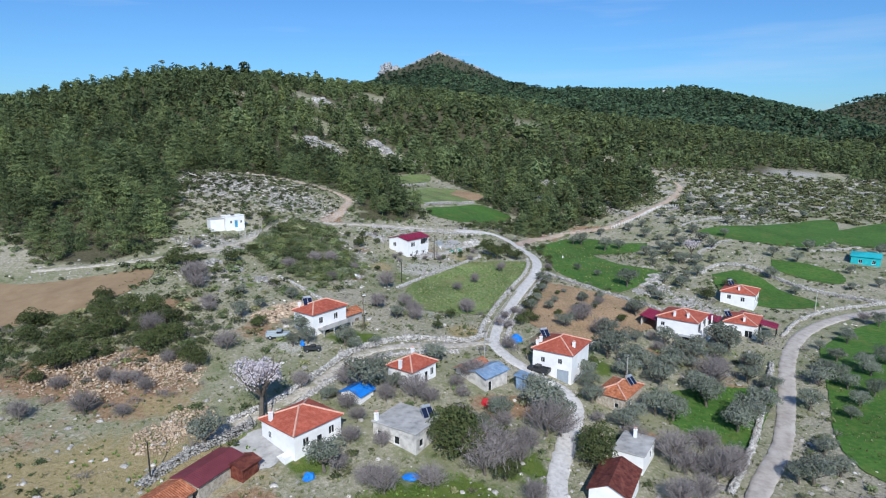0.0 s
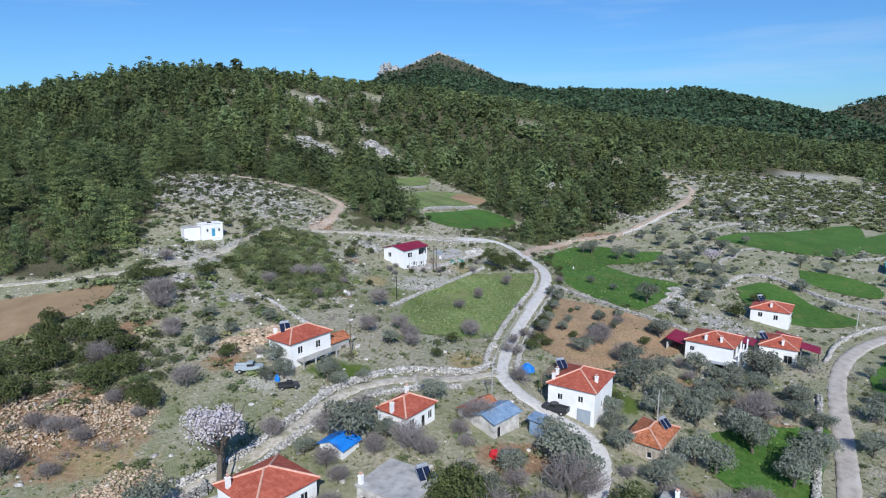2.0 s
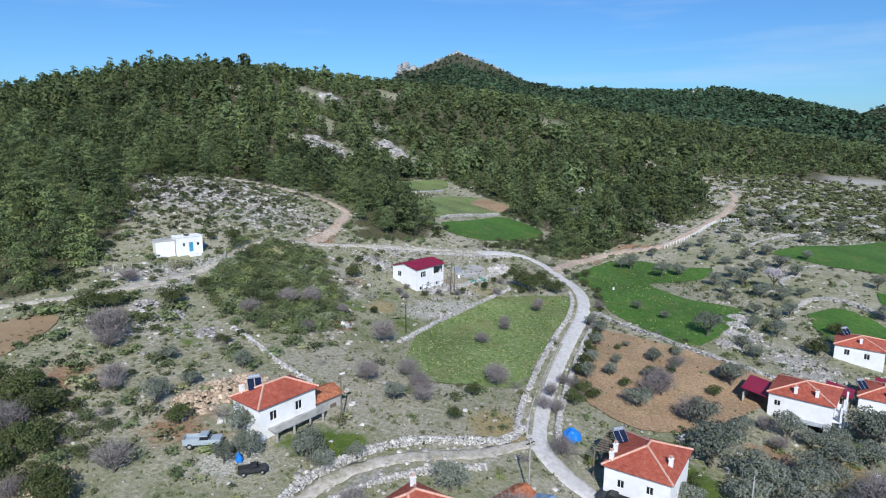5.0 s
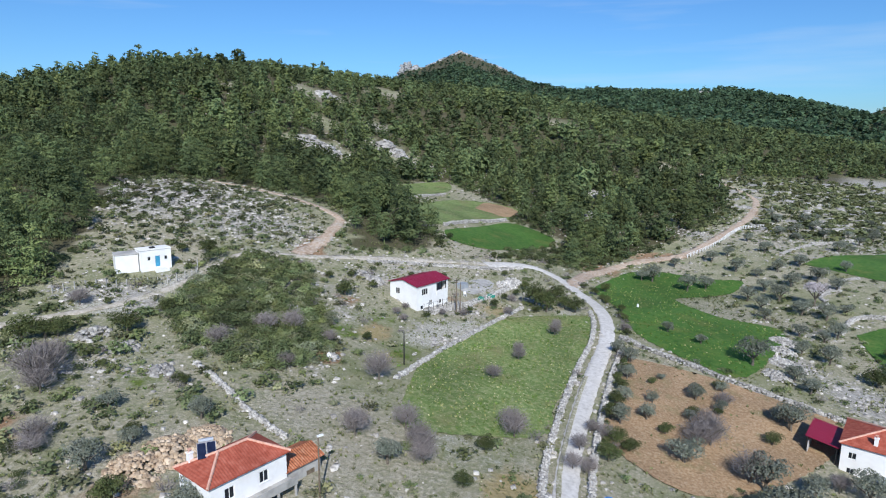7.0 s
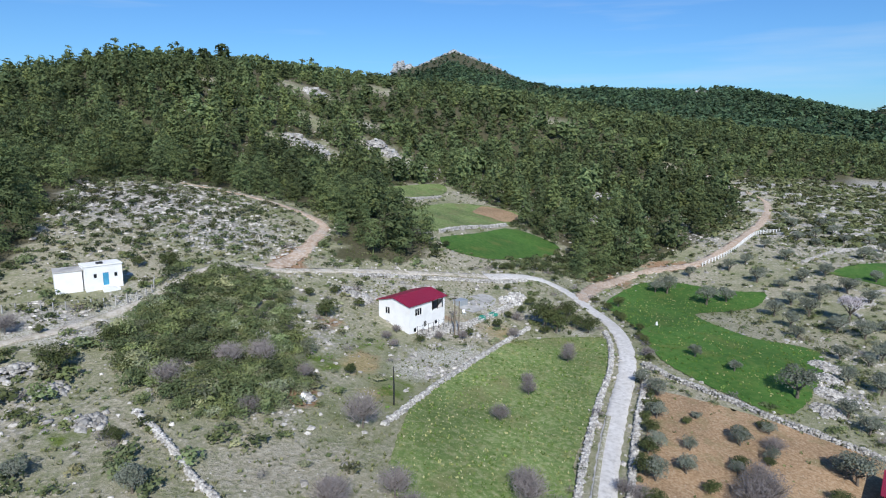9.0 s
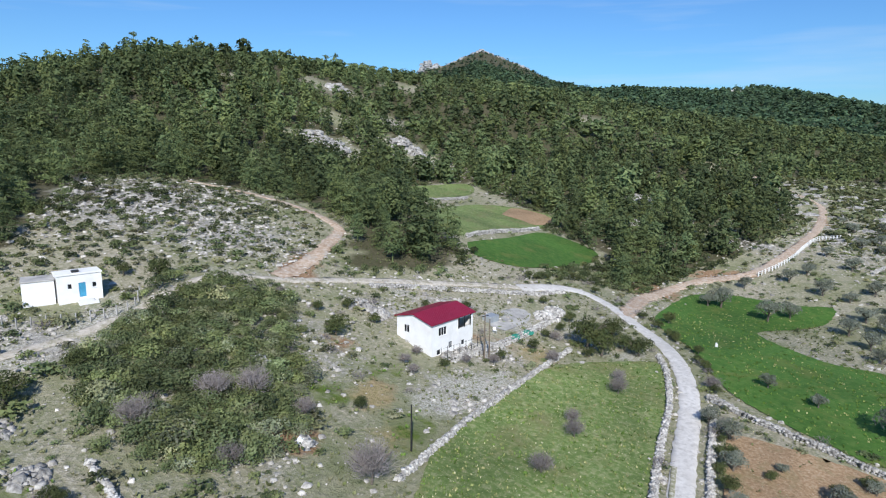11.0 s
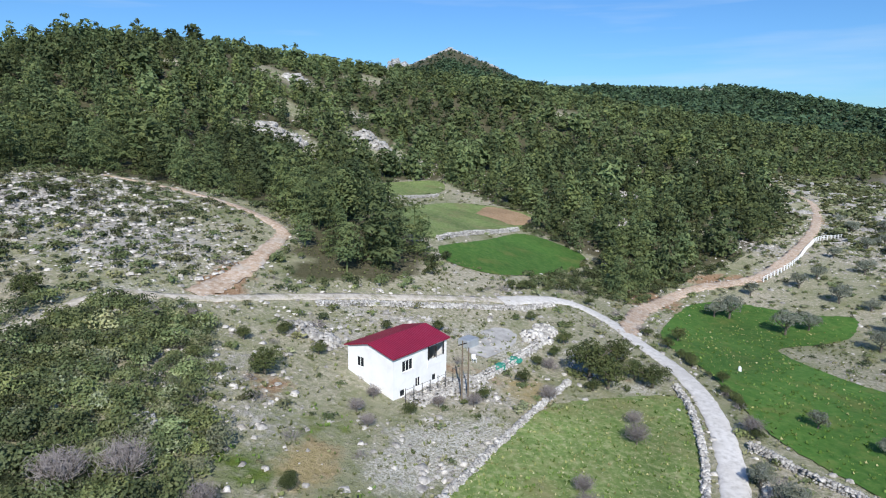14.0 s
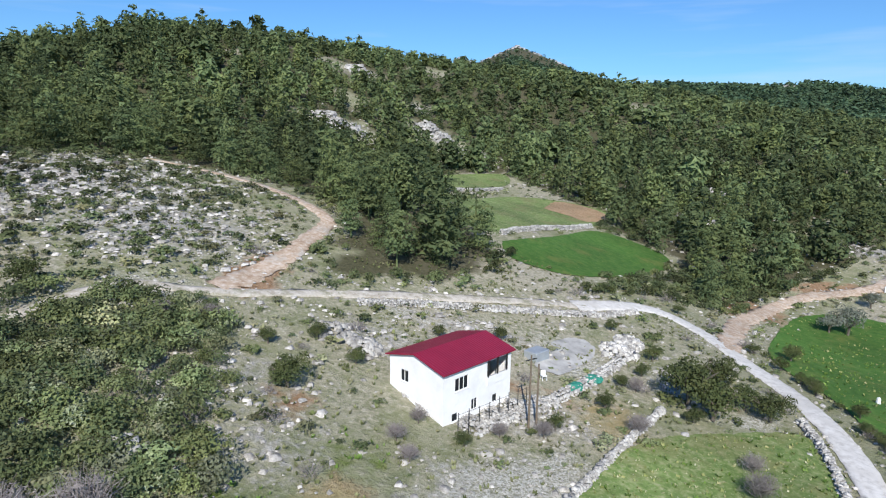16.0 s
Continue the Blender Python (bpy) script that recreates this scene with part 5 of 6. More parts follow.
def twiggy(n, height, spread, width):
    """Bare branches: thin forked strips that fan out from the limbs, unit scale."""
    V = []
    for i in range(n):
        th, u = rng.random() * 6.283, rng.random()
        p = np.array([0.25 * math.cos(th), 0.25 * math.sin(th), height * 0.35]) * (0.2 + u)
        rr = rng.random() ** 0.6
        e = np.array([spread * 0.9 * rr * math.cos(th), spread * 0.9 * rr * math.sin(th), height * (0.5 + 0.45 * math.sqrt(1 - 0.9 * rr * rr) * (0.55 + 0.45 * rng.random()))])
        out = e - np.array([0, 0, height * 0.3])
        out /= np.linalg.norm(out)
        for k in range(3):
            q = e + rng.normal(size=3) * 0.16
            way = 0.7 * out + 0.55 * rng.normal(size=3)
            m = q - way / np.linalg.norm(way) * (0.22 + 0.12 * rng.random()) if k else q - (q - p) * 0.7
            side = np.cross(q - m, rng.normal(size=3))
            side *= width / max(1e-6, np.linalg.norm(side))
            V.append([m - side, m + side, q + side * 0.3, q - side * 0.3])
    v = np.array(V).reshape(-1, 3)
    return v, np.arange(len(v)).reshape(-1, 4)


def tree(name, label, category, crown, crown_mat, trunk, group=""):
    ob = thing(name, pose(0, 0, -500), label, category, group)
    part("trunk", trunk, "bark", ob)
    c = mesh_np("crown", *crown, crown_mat)
    c.parent = ob
    return ob


PLANTED = []


def plant(protos, spots, sink=0.05):
    """Copies of the prototypes at (x, y, crown radius)."""
    for i, (px, py, r) in enumerate(spots):
        if any(math.hypot(px - a, py - b) < 0.55 * max(r, q) for a, b, q in PLANTED):
            continue
        PLANTED.append((px, py, r))
        p = protos[i % len(protos)]
        s = r * (0.95 + 0.1 * rng.random())
        m = pose(px, py, float(terrain(px, py)) - sink, 0, 0, rng.random() * 360) @ Matrix.Diagonal((s, s, s * (0.9 + 0.25 * rng.random()), 1))
        copy_thing(p, m)


def retire(protos):
    for p in protos:
        for o in (*p.children_recursive, p):
            bpy.data.objects.remove(o)


olives = [tree("olive_tree", "grey-green olive tree with a rounded crown", "tree", lobed_crown(16, 2000, 0.046, 0.92, 0.85), "olive", limbs(0.95, 1.0, 4), "olive trees") for _ in range(4)]
plant(olives, [(-34.3, 82.2, 3.2), (-12.9, 98.1, 4.2), (17.3, 99.7, 4.0), (19.1, 96.0, 3.6), (-16.5, 78.4, 3.0), (39.0, 132.1, 3.8), (38.9, 139.3, 3.0), (41.1, 126.2, 3.3),
               (47.8, 124.2, 3.2), (39.6, 106.8, 3.5), (42.3, 105.5, 3.2), (52.2, 117.0, 3.2), (56.2, 106.1, 3.4), (62.8, 114.0, 3.0), (68.6, 140.5, 3.0), (79.5, 145.9, 2.6),
               (68.5, 129.1, 2.8), (69.6, 121.5, 2.2), (-26.1, 113.2, 2.2), (-18.9, 113.8, 2.5), (-28.6, 111.8, 1.5), (-8.2, 100.2, 2.2), (-1.5, 112.3, 2.5), (29.2, 117.4, 2.2)])
plant(olives, [(50.6, 155.4, 2.8), (92.6, 137.4, 2.4), (85.4, 122.0, 2.6), (82.8, 114.4, 2.2), (103.4, 137.7, 2.4), (66.3, 98.3, 2.2), (58.4, 88.2, 3.0), (57.2, 132.6, 3.3),
               (62.9, 133.7, 2.8), (56.0, 137.8, 2.4), (55.0, 178.9, 3.4), (37.9, 161.8, 1.7), (40.7, 158.4, 1.3), (29.9, 159.4, 1.2), (27.4, 153.7, 1.5), (34.5, 154.9, 1.2),
               (49.9, 157.7, 1.9), (34.1, 168.2, 1.0), (43.8, 165.6, 1.3), (28.8, 178.5, 1.6), (30.2, 174.9, 1.9), (27.8, 167.4, 1.7), (25.2, 158.9, 1.6), (22.6, 151.3, 1.9), (43.1, 192.9, 1.5), (48.2, 187.3, 1.5)])
plant(olives, [(56.8, 249.5, 3.2), (53.7, 249.7, 2.3), (64.4, 240.6, 3.0), (70.7, 243.3, 2.6), (-34.2, 135.4, 1.2), (-45.6, 134.4, 1.6), (81.8, 268.0, 2.4), (85.7, 257.8, 2.5),
               (68.6, 264.7, 2.0), (86.2, 239.7, 2.8), (86.1, 231.3, 2.8), (86.4, 220.0, 3.0), (91.1, 217.1, 3.0), (86.5, 204.3, 2.7), (77.4, 222.8, 2.4), (95.3, 242.8, 2.9),
               (104.7, 246.1, 3.1), (105.6, 238.0, 2.8), (77.7, 231.4, 2.5), (74.1, 185.9, 2.4), (60.7, 174.1, 2.1), (61.3, 169.5, 2.0), (69.8, 188.9, 2.0), (97.7, 255.9, 2.3), (106.4, 259.9, 2.3), (89.6, 252.5, 2.2), (118.0, 254.9, 2.2)])
plant(olives, [(36.2, 128.9, 3.8), (38.1, 120.8, 3.2), (44.7, 119.0, 3.5), (38.2, 106.3, 3.9), (49.9, 126.7, 3.7), (34.4, 103.0, 2.4), (51.5, 112.4, 3.4), (55.5, 132.6, 3.0), (66.2, 139.1, 4.1), (57.8, 108.4, 3.3), (62.7, 112.2, 3.0), (53.5, 103.8, 3.1), (65.3, 123.8, 2.9), (68.0, 121.2, 2.4), (28.2, 112.6, 2.6), (9.6, 96.1, 2.6), (6.0, 89.8, 2.4), (80.7, 124.2, 3.3), (85.3, 125.8, 2.5), (72.1, 113.0, 2.6), (64.2, 90.9, 2.5), (65.6, 97.3, 2.0), (56.2, 88.6, 2.4), (19.0, 102.3, 3.1), (16.9, 106.3, 2.5), (29.6, 143.1, 2.8), (95.4, 132.2, 2.4), (88.7, 118.6, 2.2), (78.0, 109.4, 1.9)])
plant(olives, [(-18.9, 95.1, 1.8), (-28.2, 117.5, 2.3), (-25.6, 112.3, 2.2), (-19.3, 114.0, 3.0), (-42.0, 123.0, 2.2), (-45.0, 133.7, 1.9), (-34.0, 134.3, 1.7), (-39.4, 127.6, 1.5), (-10.2, 130.8, 1.9), (-13.5, 115.4, 1.5), (-16.9, 112.4, 1.8)])
# olives between the houses and along the road, in loose rows
x, y = jittered(26, 76, 92, 160, 6.2)
ok = clear_of(x, y, 3.5) & (rng.random(len(x)) < 0.62) & (x < 30 + (y - 88) * 0.75) & (x > 20 + (y - 92) * 0.33)
plant(olives, [(a, b, 1.5 + 1.6 * rng.random()) for a, b in zip(x[ok], y[ok])])
x, y = jittered(75, 190, 195, 340, 11)
ok = clear_of(x, y, 4.0) & (rng.random(len(x)) < 0.45) & ~inside(FOREST, x, y)
plant(olives, [(a, b, 1.5 + 1.3 * rng.random()) for a, b in zip(x[ok], y[ok])])
x, y = jittered(74, 150, 88, 170, 9)
ok = inside(FIELDS["crop_3"][2], x, y) & (rng.random(len(x)) < 0.4)
plant(olives, [(a, b, 1.4 + 1.0 * rng.random()) for a, b in zip(x[ok], y[ok])])
retire(olives)

carobs = [tree("carob_tree", "dense dark green broad-leaved evergreen tree", "tree", lobed_crown(15, 2400, 0.044, 0.72, 0.9), "carob", limbs(0.9, 0.9, 4), "evergreen trees") for _ in range(2)]
plant(carobs, [(3.9, 84.3, 4.6), (23.5, 86.8, 3.4), (78.7, 177.9, 3.0), (92.5, 193.3, 2.6), (92.4, 179.0, 2.5), (17.7, 199.5, 2.9), (24.6, 201.5, 2.6), (22.5, 203.5, 2.2), (-54.1, 154.6, 2.8), (-51.0, 162.4, 1.8), (-0.5, 88.6, 3.0), (9, 80.5, 2.6),
               (30.5, 121.5, 2.0), (-47.6, 167.1, 1.2), (-74, 130, 2.4), (-68, 119, 2.6), (-60, 117, 2.4), (-79, 112, 2.6), (-54, 113, 2.2), (-72, 104, 1.8)])
plant(carobs, [(-8.7, 185.1, 0.95), (-18.5, 168.9, 0.8), (0.0, 191.5, 1.1), (5.8, 197.7, 1.2), (15.4, 198.3, 1.3), (-61.8, 163.0, 0.9), (-39.4, 142.0, 1.0), (8.5, 203.5, 1.0), (11.5, 207.5, 1.2), (14.0, 213.0, 1.4), (19.5, 211.0, 1.2), (-6, 208, 1.2), (9.5, 220.0, 1.1), (-13.5, 204.5, 1.0), (-26, 196, 1.4), (-30, 192, 1.2), (-21, 193.5, 1.3), (36.5, 206, 1.2), (35.0, 201, 1.0), (34.5, 214, 1.2), (33, 220, 1.3), (37, 226, 1.6)])
plant(carobs, [(24.5, 90.9, 3.7), (2.4, 88.8, 4.2), (1.1, 84.7, 3.4), (9.1, 89.9, 2.1)])
plant(carobs, [(-55.2, 118.6, 3.4), (-54.1, 107.8, 2.8), (-45.2, 104.6, 2.7), (-65.0, 123.0, 3.2), (-70.7, 123.2, 3.2), (-63.9, 114.6, 3.0), (-64.9, 104.3, 3.1), (-67.6, 101.9, 3.0), (-82.2, 118.7, 3.1), (-60.2, 122.7, 3.2), (-72.7, 110.6, 2.9), (-67.0, 111.9, 2.9), (-51.0, 112.0, 2.9), (-43.2, 103.0, 2.0), (-69.1, 98.0, 1.9)])
plant(carobs, [(-46.2, 134.2, 1.7), (-39.9, 129.2, 1.3), (-34.5, 136.0, 1.3), (-42.4, 122.9, 1.4), (-40.6, 142.4, 1.1), (-10.5, 132.5, 1.1), (-37.2, 118.8, 2.0), (-67.4, 149.7, 2.7), (-63.4, 151.9, 2.4), (-64.9, 151.1, 2.4), (-53.8, 153.9, 2.8), (-50.5, 164.4, 1.7), (-25.7, 186.0, 2.3), (-18.3, 167.8, 1.1), (-59.8, 187.6, 1.5), (-54.8, 189.1, 2.1)])
plant(carobs, [(1.7, 137.8, 1.5), (-1.2, 128.9, 1.4), (23.6, 157.4, 1.6), (21.7, 152.2, 1.9), (28.2, 170.1, 1.5), (25.7, 162.8, 1.4), (20.8, 145.8, 1.8), (18.4, 140.6, 1.8), (22.2, 144.0, 1.7), (31.9, 166.3, 0.9), (38.7, 163.6, 1.5), (35.4, 156.3, 1.3), (27.9, 154.9, 1.1), (29.1, 150.0, 1.2), (43.7, 166.8, 1.2), (45.5, 150.9, 1.5), (50.3, 158.8, 1.3), (40.1, 157.6, 1.0), (15.8, 201.9, 3.6), (24.3, 200.9, 3.3), (21.5, 209.6, 2.7), (56.0, 180.1, 3.9)])
line = ROAD_LINES["east_road"]
d = np.gradient(line, axis=0)
d /= np.linalg.norm(d, axis=1)[:, None]
for k in range(24, 78, 2):
    a, b = line[k] + np.array([d[k, 1], -d[k, 0]]) * (2.9 + 0.8 * rng.random())
    plant(carobs, [(a, b, 0.8 + 0.9 * rng.random())])
line = ROAD_LINES["village_road"]
d = np.gradient(line, axis=0)
d /= np.linalg.norm(d, axis=1)[:, None]
for k in range(len(line)):
    if line[k, 1] > 140 and rng.random() < 0.22:
        a, b = line[k] + np.array([d[k, 1], -d[k, 0]]) * (3.6 + 1.2 * rng.random())
        plant(carobs, [(a, b, 0.6 + 0.7 * rng.random())])
retire(carobs)

bare = [tree("bare_tree", "leafless grey-brown tree with a haze of twigs", "tree", twiggy(330, 1.45, 1.0, 0.010), "twig", limbs(1.1, 1.0, 5, 0.06), "bare trees") for _ in range(3)]
plant(bare, [(7.2, 83.3, 4.2), (12.8, 88.0, 3.0), (-7.9, 74.9, 2.8), (37.1, 91.3, 3.4), (38.4, 88.6, 3.0), (-40.3, 108.9, 2.6), (-4.8, 98.0, 2.8), (5.9, 108.3, 2.6), (59.2, 125.2, 3.2), (13.9, 124.4, 2.0), (-14.3, 153.2, 2.7), (3.9, 161.7, 1.6),
             (-6.3, 134.5, 2.3), (-83.1, 120.0, 2.2), (-49.9, 126.8, 2.0), (19.4, 146.5, 1.6), (35.6, 151.5, 2.3), (42.2, 160.8, 1.8), (5.6, 144.7, 2.1), (-15.1, 138.1, 1.6), (-8.8, 139.9, 2.2), (17.6, 185.3, 1.7), (9.0, 171.1, 1.5)])
plant(bare, [(-13.2, 186.6, 1.0), (-14.6, 183.0, 1.2), (-13.0, 180.6, 1.1), (-5.5, 187.8, 1.0), (-1.2, 189.5, 1.1), (8.6, 193.6, 1.3), (-40.5, 190, 1.5), (-36.5, 192.5, 1.3), (-24, 98, 2.0), (-9.5, 96.5, 2.0), (2.5, 103.5, 1.8), (15.0, 110.2, 1.6), (44.5, 96.5, 2.8), (47.5, 92, 2.6), (32.0, 95, 2.4), (9.8, 93.5, 2.2), (13, 137, 1.5), (10, 203, 1.2), (89, 224, 2.6), (-57, 98, 1.8), (-49, 104, 1.6), (-52, 98, 1.6), (-44, 101, 1.4), (-64, 96, 1.7), (14.8, 142, 1.5), (33.2, 190, 1.6), (-24, 163, 1.6), (-28, 151, 1.6)])
plant(bare, [(36.3, 90.8, 4.0), (39.2, 88.9, 2.7), (42.9, 87.5, 3.6), (55.5, 120.1, 4.4), (6.1, 81.1, 4.1), (16.9, 93.5, 3.8), (19.5, 93.9, 3.2), (34.1, 80.1, 2.7), (10.8, 83.8, 2.8), (4.3, 107.8, 2.1), (33.4, 147.7, 2.9), (117.9, 165.9, 2.1)])
plant(bare, [(-40.0, 107.5, 3.9), (-7.8, 76.0, 2.3), (-9.1, 84.7, 1.7), (-57.6, 138.7, 3.5), (-56.6, 114.9, 2.6), (-53.9, 97.2, 1.9), (-49.2, 95.4, 1.6), (-55.8, 89.1, 2.4), (-55.8, 88.0, 1.8), (-64.8, 87.5, 2.0), (-14.9, 135.8, 2.2), (-6.0, 132.2, 2.1), (-14.8, 154.0, 2.9), (-49.7, 88.8, 1.5)])
plant(bare, [(-14.4, 153.2, 3.3), (-15.1, 137.1, 1.7), (-7.0, 136.6, 1.7), (-6.6, 131.7, 1.5), (-58.8, 143.6, 2.5), (-49.2, 125.0, 1.7), (-66.1, 162.1, 2.1), (-56.2, 136.9, 2.3), (-34.4, 162.0, 2.3), (-30.5, 164.3, 2.3), (-39.7, 154.5, 2.1)])
plant(bare, [(5.9, 142.7, 2.5), (4.4, 162.1, 1.5), (35.2, 148.5, 2.6), (17.7, 147.8, 1.4), (15.2, 137.0, 1.4), (37.6, 140.7, 2.7), (33.0, 189.0, 1.7), (9.3, 175.0, 1.3), (18.6, 189.8, 1.3)])
x, y = jittered(-14, 26, 70, 112, 4.6)
ok = clear_of(x, y, 2.6) & (rng.random(len(x)) < 0.42)
plant(bare, [(a, b, 1.2 + 1.4 * rng.random()) for a, b in zip(x[ok], y[ok])])
x, y = jittered(28, 75, 80, 150, 7.0)
ok = clear_of(x, y, 3.0) & (rng.random(len(x)) < 0.25)
plant(bare, [(a, b, 1.2 + 1.4 * rng.random()) for a, b in zip(x[ok], y[ok])])
retire(bare)

# grey leafless brush in the thickets, beside the road and over the slopes
x, y = jittered(-100, 90, 75, 245, 3.4)
verge = np.minimum(near_line(ROAD_LINES["village_road"][::2], x, y), near_line(ROAD_LINES["east_road"][::2], x, y))
ok = (rng.random(len(x)) < 0.045 + 0.42 * (verge < 5.5) * (y > 120) + 0.16 * (inside(SCRUB, x, y) | inside(THICKET, x, y)) + 0.12 * blob(x, y, EARTH)) & clear_of(x, y, 2.3)
x, y = x[ok], y[ok]
scatter("brush", [twiggy(34, 0.95, 0.9, 0.022) for _ in range(5)], x, y, terrain(x, y) - 0.1, 0.7 + 0.9 * rng.random(len(x)), "twig", "leafless grey brush among the stones", "shrubs", np.ones((len(x), 3)), 0.9 + 0.3 * rng.random(len(x)))

almond = tree("almond_tree", "almond tree in pale pink-white blossom", "tree", lobed_crown(20, 3600, 0.040, 1.85, 0.95), "blossom", limbs(2.0, 1.1, 6, 0.11, 3))
almond.matrix_basis = pose(-28.4, 89.5, float(terrain(-28.4, 89.5)) - 0.1) @ Matrix.Scale(4.0, 4)
almond_2 = copy_thing(almond, pose(92.5, 225.5, float(terrain(92.5, 225.5))) @ Matrix.Scale(0.75, 4))
tagged(almond_2, "small almond tree in pale blossom by the terraces", "tree")


# ---- dry stone walls and heaps ----
def stones_joined(name, P, S, label, category, kind="", tone=1.0, material="limestone"):
    shapes = [stone_shape() for _ in range(8)]
    P, S = np.array(P), np.array(S)
    t = (0.7 + 0.5 * rng.random((len(P), 1))) * np.broadcast_to(tone, 3)
    ob = scatter(name, shapes, P[:, 0], P[:, 1], P[:, 2], S, material, label, category, t, 0.7 + 0.5 * rng.random(len(P)), 0.5)
    if kind != "stuff":
        del ob["kind"]
        if kind:
            ob["kind"] = kind
    return ob


def stone_wall(pts, label, height=0.8, width=0.5, tone=0.98):
    width, height = 0.75 * width, 0.8 * height
    line = spline(pts, 0.34)
    d = np.gradient(line, axis=0)
    d /= np.linalg.norm(d, axis=1)[:, None]
    n = np.stack([-d[:, 1], d[:, 0]], -1)
    P, S = [], []
    rows = max(2, int(height / 0.27))
    for k in range(rows + 1):
        for u in (-0.5, 0.0, 0.5) if k == rows else (-0.5, 0.5):
            h = height * (0.85 + 0.25 * wobble(line[:, 0], line[:, 1] + 3 * u, 0.4))
            q = line + n * (u * width * (1 - 0.3 * k / rows)) + rng.normal(size=line.shape) * 0.07
            z = terrain(q[:, 0], q[:, 1]) + h * (k + 0.2) / (rows + 0.5)
            keep = rng.random(len(q)) > 0.06
            P.append(np.column_stack([q, z])[keep])
            S.append((0.13 + 0.11 * rng.random(len(q)))[keep])
    return stones_joined("stone_wall", np.concatenate(P), np.concatenate(S), label, "wall", tone=tone)


def heap(spots, label, size=0.3, count=150, tone=1.0, name="stone_mound", material="limestone"):
    """A pile of stones over several plan spots (x, y, radius, height)."""
    P, S = [], []
    for a, b, r, hh in spots:
        u, th = np.sqrt(rng.random(count)), rng.random(count) * 6.283
        px, py = a + r * u * np.cos(th), b + r * u * np.sin(th)
        P.append(np.column_stack([px, py, terrain(px, py) + hh * (1 - u ** 1.5) * rng.random(count) ** 0.4]))
        S.append(size * (0.5 + 0.9 * rng.random(count) ** 2))
    return stones_joined(name, np.concatenate(P), np.concatenate(S), label, "stone heap", tone=tone, material=material)


stone_wall([(-11.8, 154.5), (-8, 163.5), (-3.9, 172.4), (5.2, 188.5), (12.3, 199.5)], "low dry stone wall along the meadow")
stone_wall([(31.4, 186.5), (36, 180.5), (41.9, 175.0), (48.8, 168.8), (59.2, 162.0), (66, 157.5)], "pale dry stone wall above the orchard", 1.0, 0.9, 0.85)
stone_wall([(-40.4, 147.7), (-33.9, 142.2), (-29.1, 137.3), (-23, 132.5)], "stone wall climbing out of the thicket", 0.8)
stone_wall([(-7.2, 250.9), (1.4, 268.3), (14.5, 290.2)], "retaining wall between the green terraces", 1.3)
stone_wall([(-30.6, 283), (-20.9, 307.6), (-8.8, 327.1)], "retaining wall of the upper terrace", 1.2)
stone_wall([(-41.1, 312.2), (-32.2, 333.3)], "retaining wall at the forest edge", 1.2)
stone_wall([(-33, 88), (-27.5, 93.3), (-22.5, 101.6), (-17.3, 111.2), (-8, 120.0), (5, 124.6), (9, 129.5)], "stone wall beside the narrow lane", 1.1, 0.8)
stone_wall([(-24.6, 91.8), (-19, 101.5), (-13.6, 108.7), (-5.4, 114.5), (3, 118)], "low stone wall below the lane", 0.8)
stone_wall([(43.5, 84.5), (54.3, 99.5), (66.5, 119.0), (75.5, 134)], "rough stone wall along the village road", 1.1, 1.0, 0.9)
stone_wall([(89.0, 207.3), (99.5, 218.2), (109, 216), (115.3, 199), (122.8, 188), (134, 178.5)], "stone bank around the green plot", 1.2, 1.2)
stone_wall([(88, 152.5), (99.2, 165.3), (113.7, 174.9), (131.3, 178.5), (160, 183)], "stone wall on the outer bend of the road", 1.1)
stone_wall([(-7.4, 188.2), (-3.0, 193.4), (2.2, 199.6), (8.8, 209.5), (12.4, 217.8)], "tumbled stone bank below the house", 0.7, 1.6)
stone_wall([(-24, 206.5), (-17.7, 210.5), (-4.0, 217.6), (8, 224.0), (15, 230.5)], "rough stone bank under the hillside track", 0.6, 1.1, 0.95)
stone_wall([(-40.0, 73.5), (-38.3, 77.1), (-35.8, 80.8), (-33.1, 83.4), (-30.9, 85.5), (-29.3, 87.9)], "mossy grey stone wall behind the barn", 1.3, 1.6, 0.7)
left_edge = ROAD_LINES["village_road"]
for side, lo, hi in ((-2.9, 126, 206), (3.1, 126, 187)):
    sel = left_edge[(left_edge[:, 1] > lo) & (left_edge[:, 1] < hi)][::4]
    d = np.gradient(sel, axis=0)
    d /= np.linalg.norm(d, axis=1)[:, None]
    stone_wall([tuple(p) for p in sel - np.stack([-d[:, 1], d[:, 0]], -1) * side], "dry stone wall lining the gravel road", 0.8, 0.8)
for k in range(16):
    a, b = 88 + 85 * rng.random(), 228 + 105 * rng.random()
    u, ln = 0.3 + 0.5 * rng.random(), 7 + 9 * rng.random()
    mid = [(a + s * ln * math.cos(u) + rng.normal() * 0.8, b + s * ln * math.sin(u) + rng.normal() * 0.8) for s in (-1, -0.3, 0.4, 1)]
    if bool(np.all(clear_of(np.array([m[0] for m in mid]), np.array([m[1] for m in mid]), 3.0))):
        stone_wall(mid, "crumbling terrace wall in the olive groves", 0.8, 0.9)
heap([(70.1, 196.6, 3.0, 1.0), (66.5, 189.5, 2.6, 1.1), (62.7, 182.1, 2.6, 1.1), (58, 175.2, 2.6, 1.0)], "long heap of white cleared stones", 0.24, 330, 0.9)["kind"] = "stuff"
heap([(-36.8, 123.7, 3.2, 1.2), (-34.6, 127.1, 3.2, 1.4), (-31.7, 130.5, 2.6, 1.0)], "mound of tan quarried rubble beside the house", 0.26, 420, 1.0, material="tan_stone")["kind"] = "stuff"
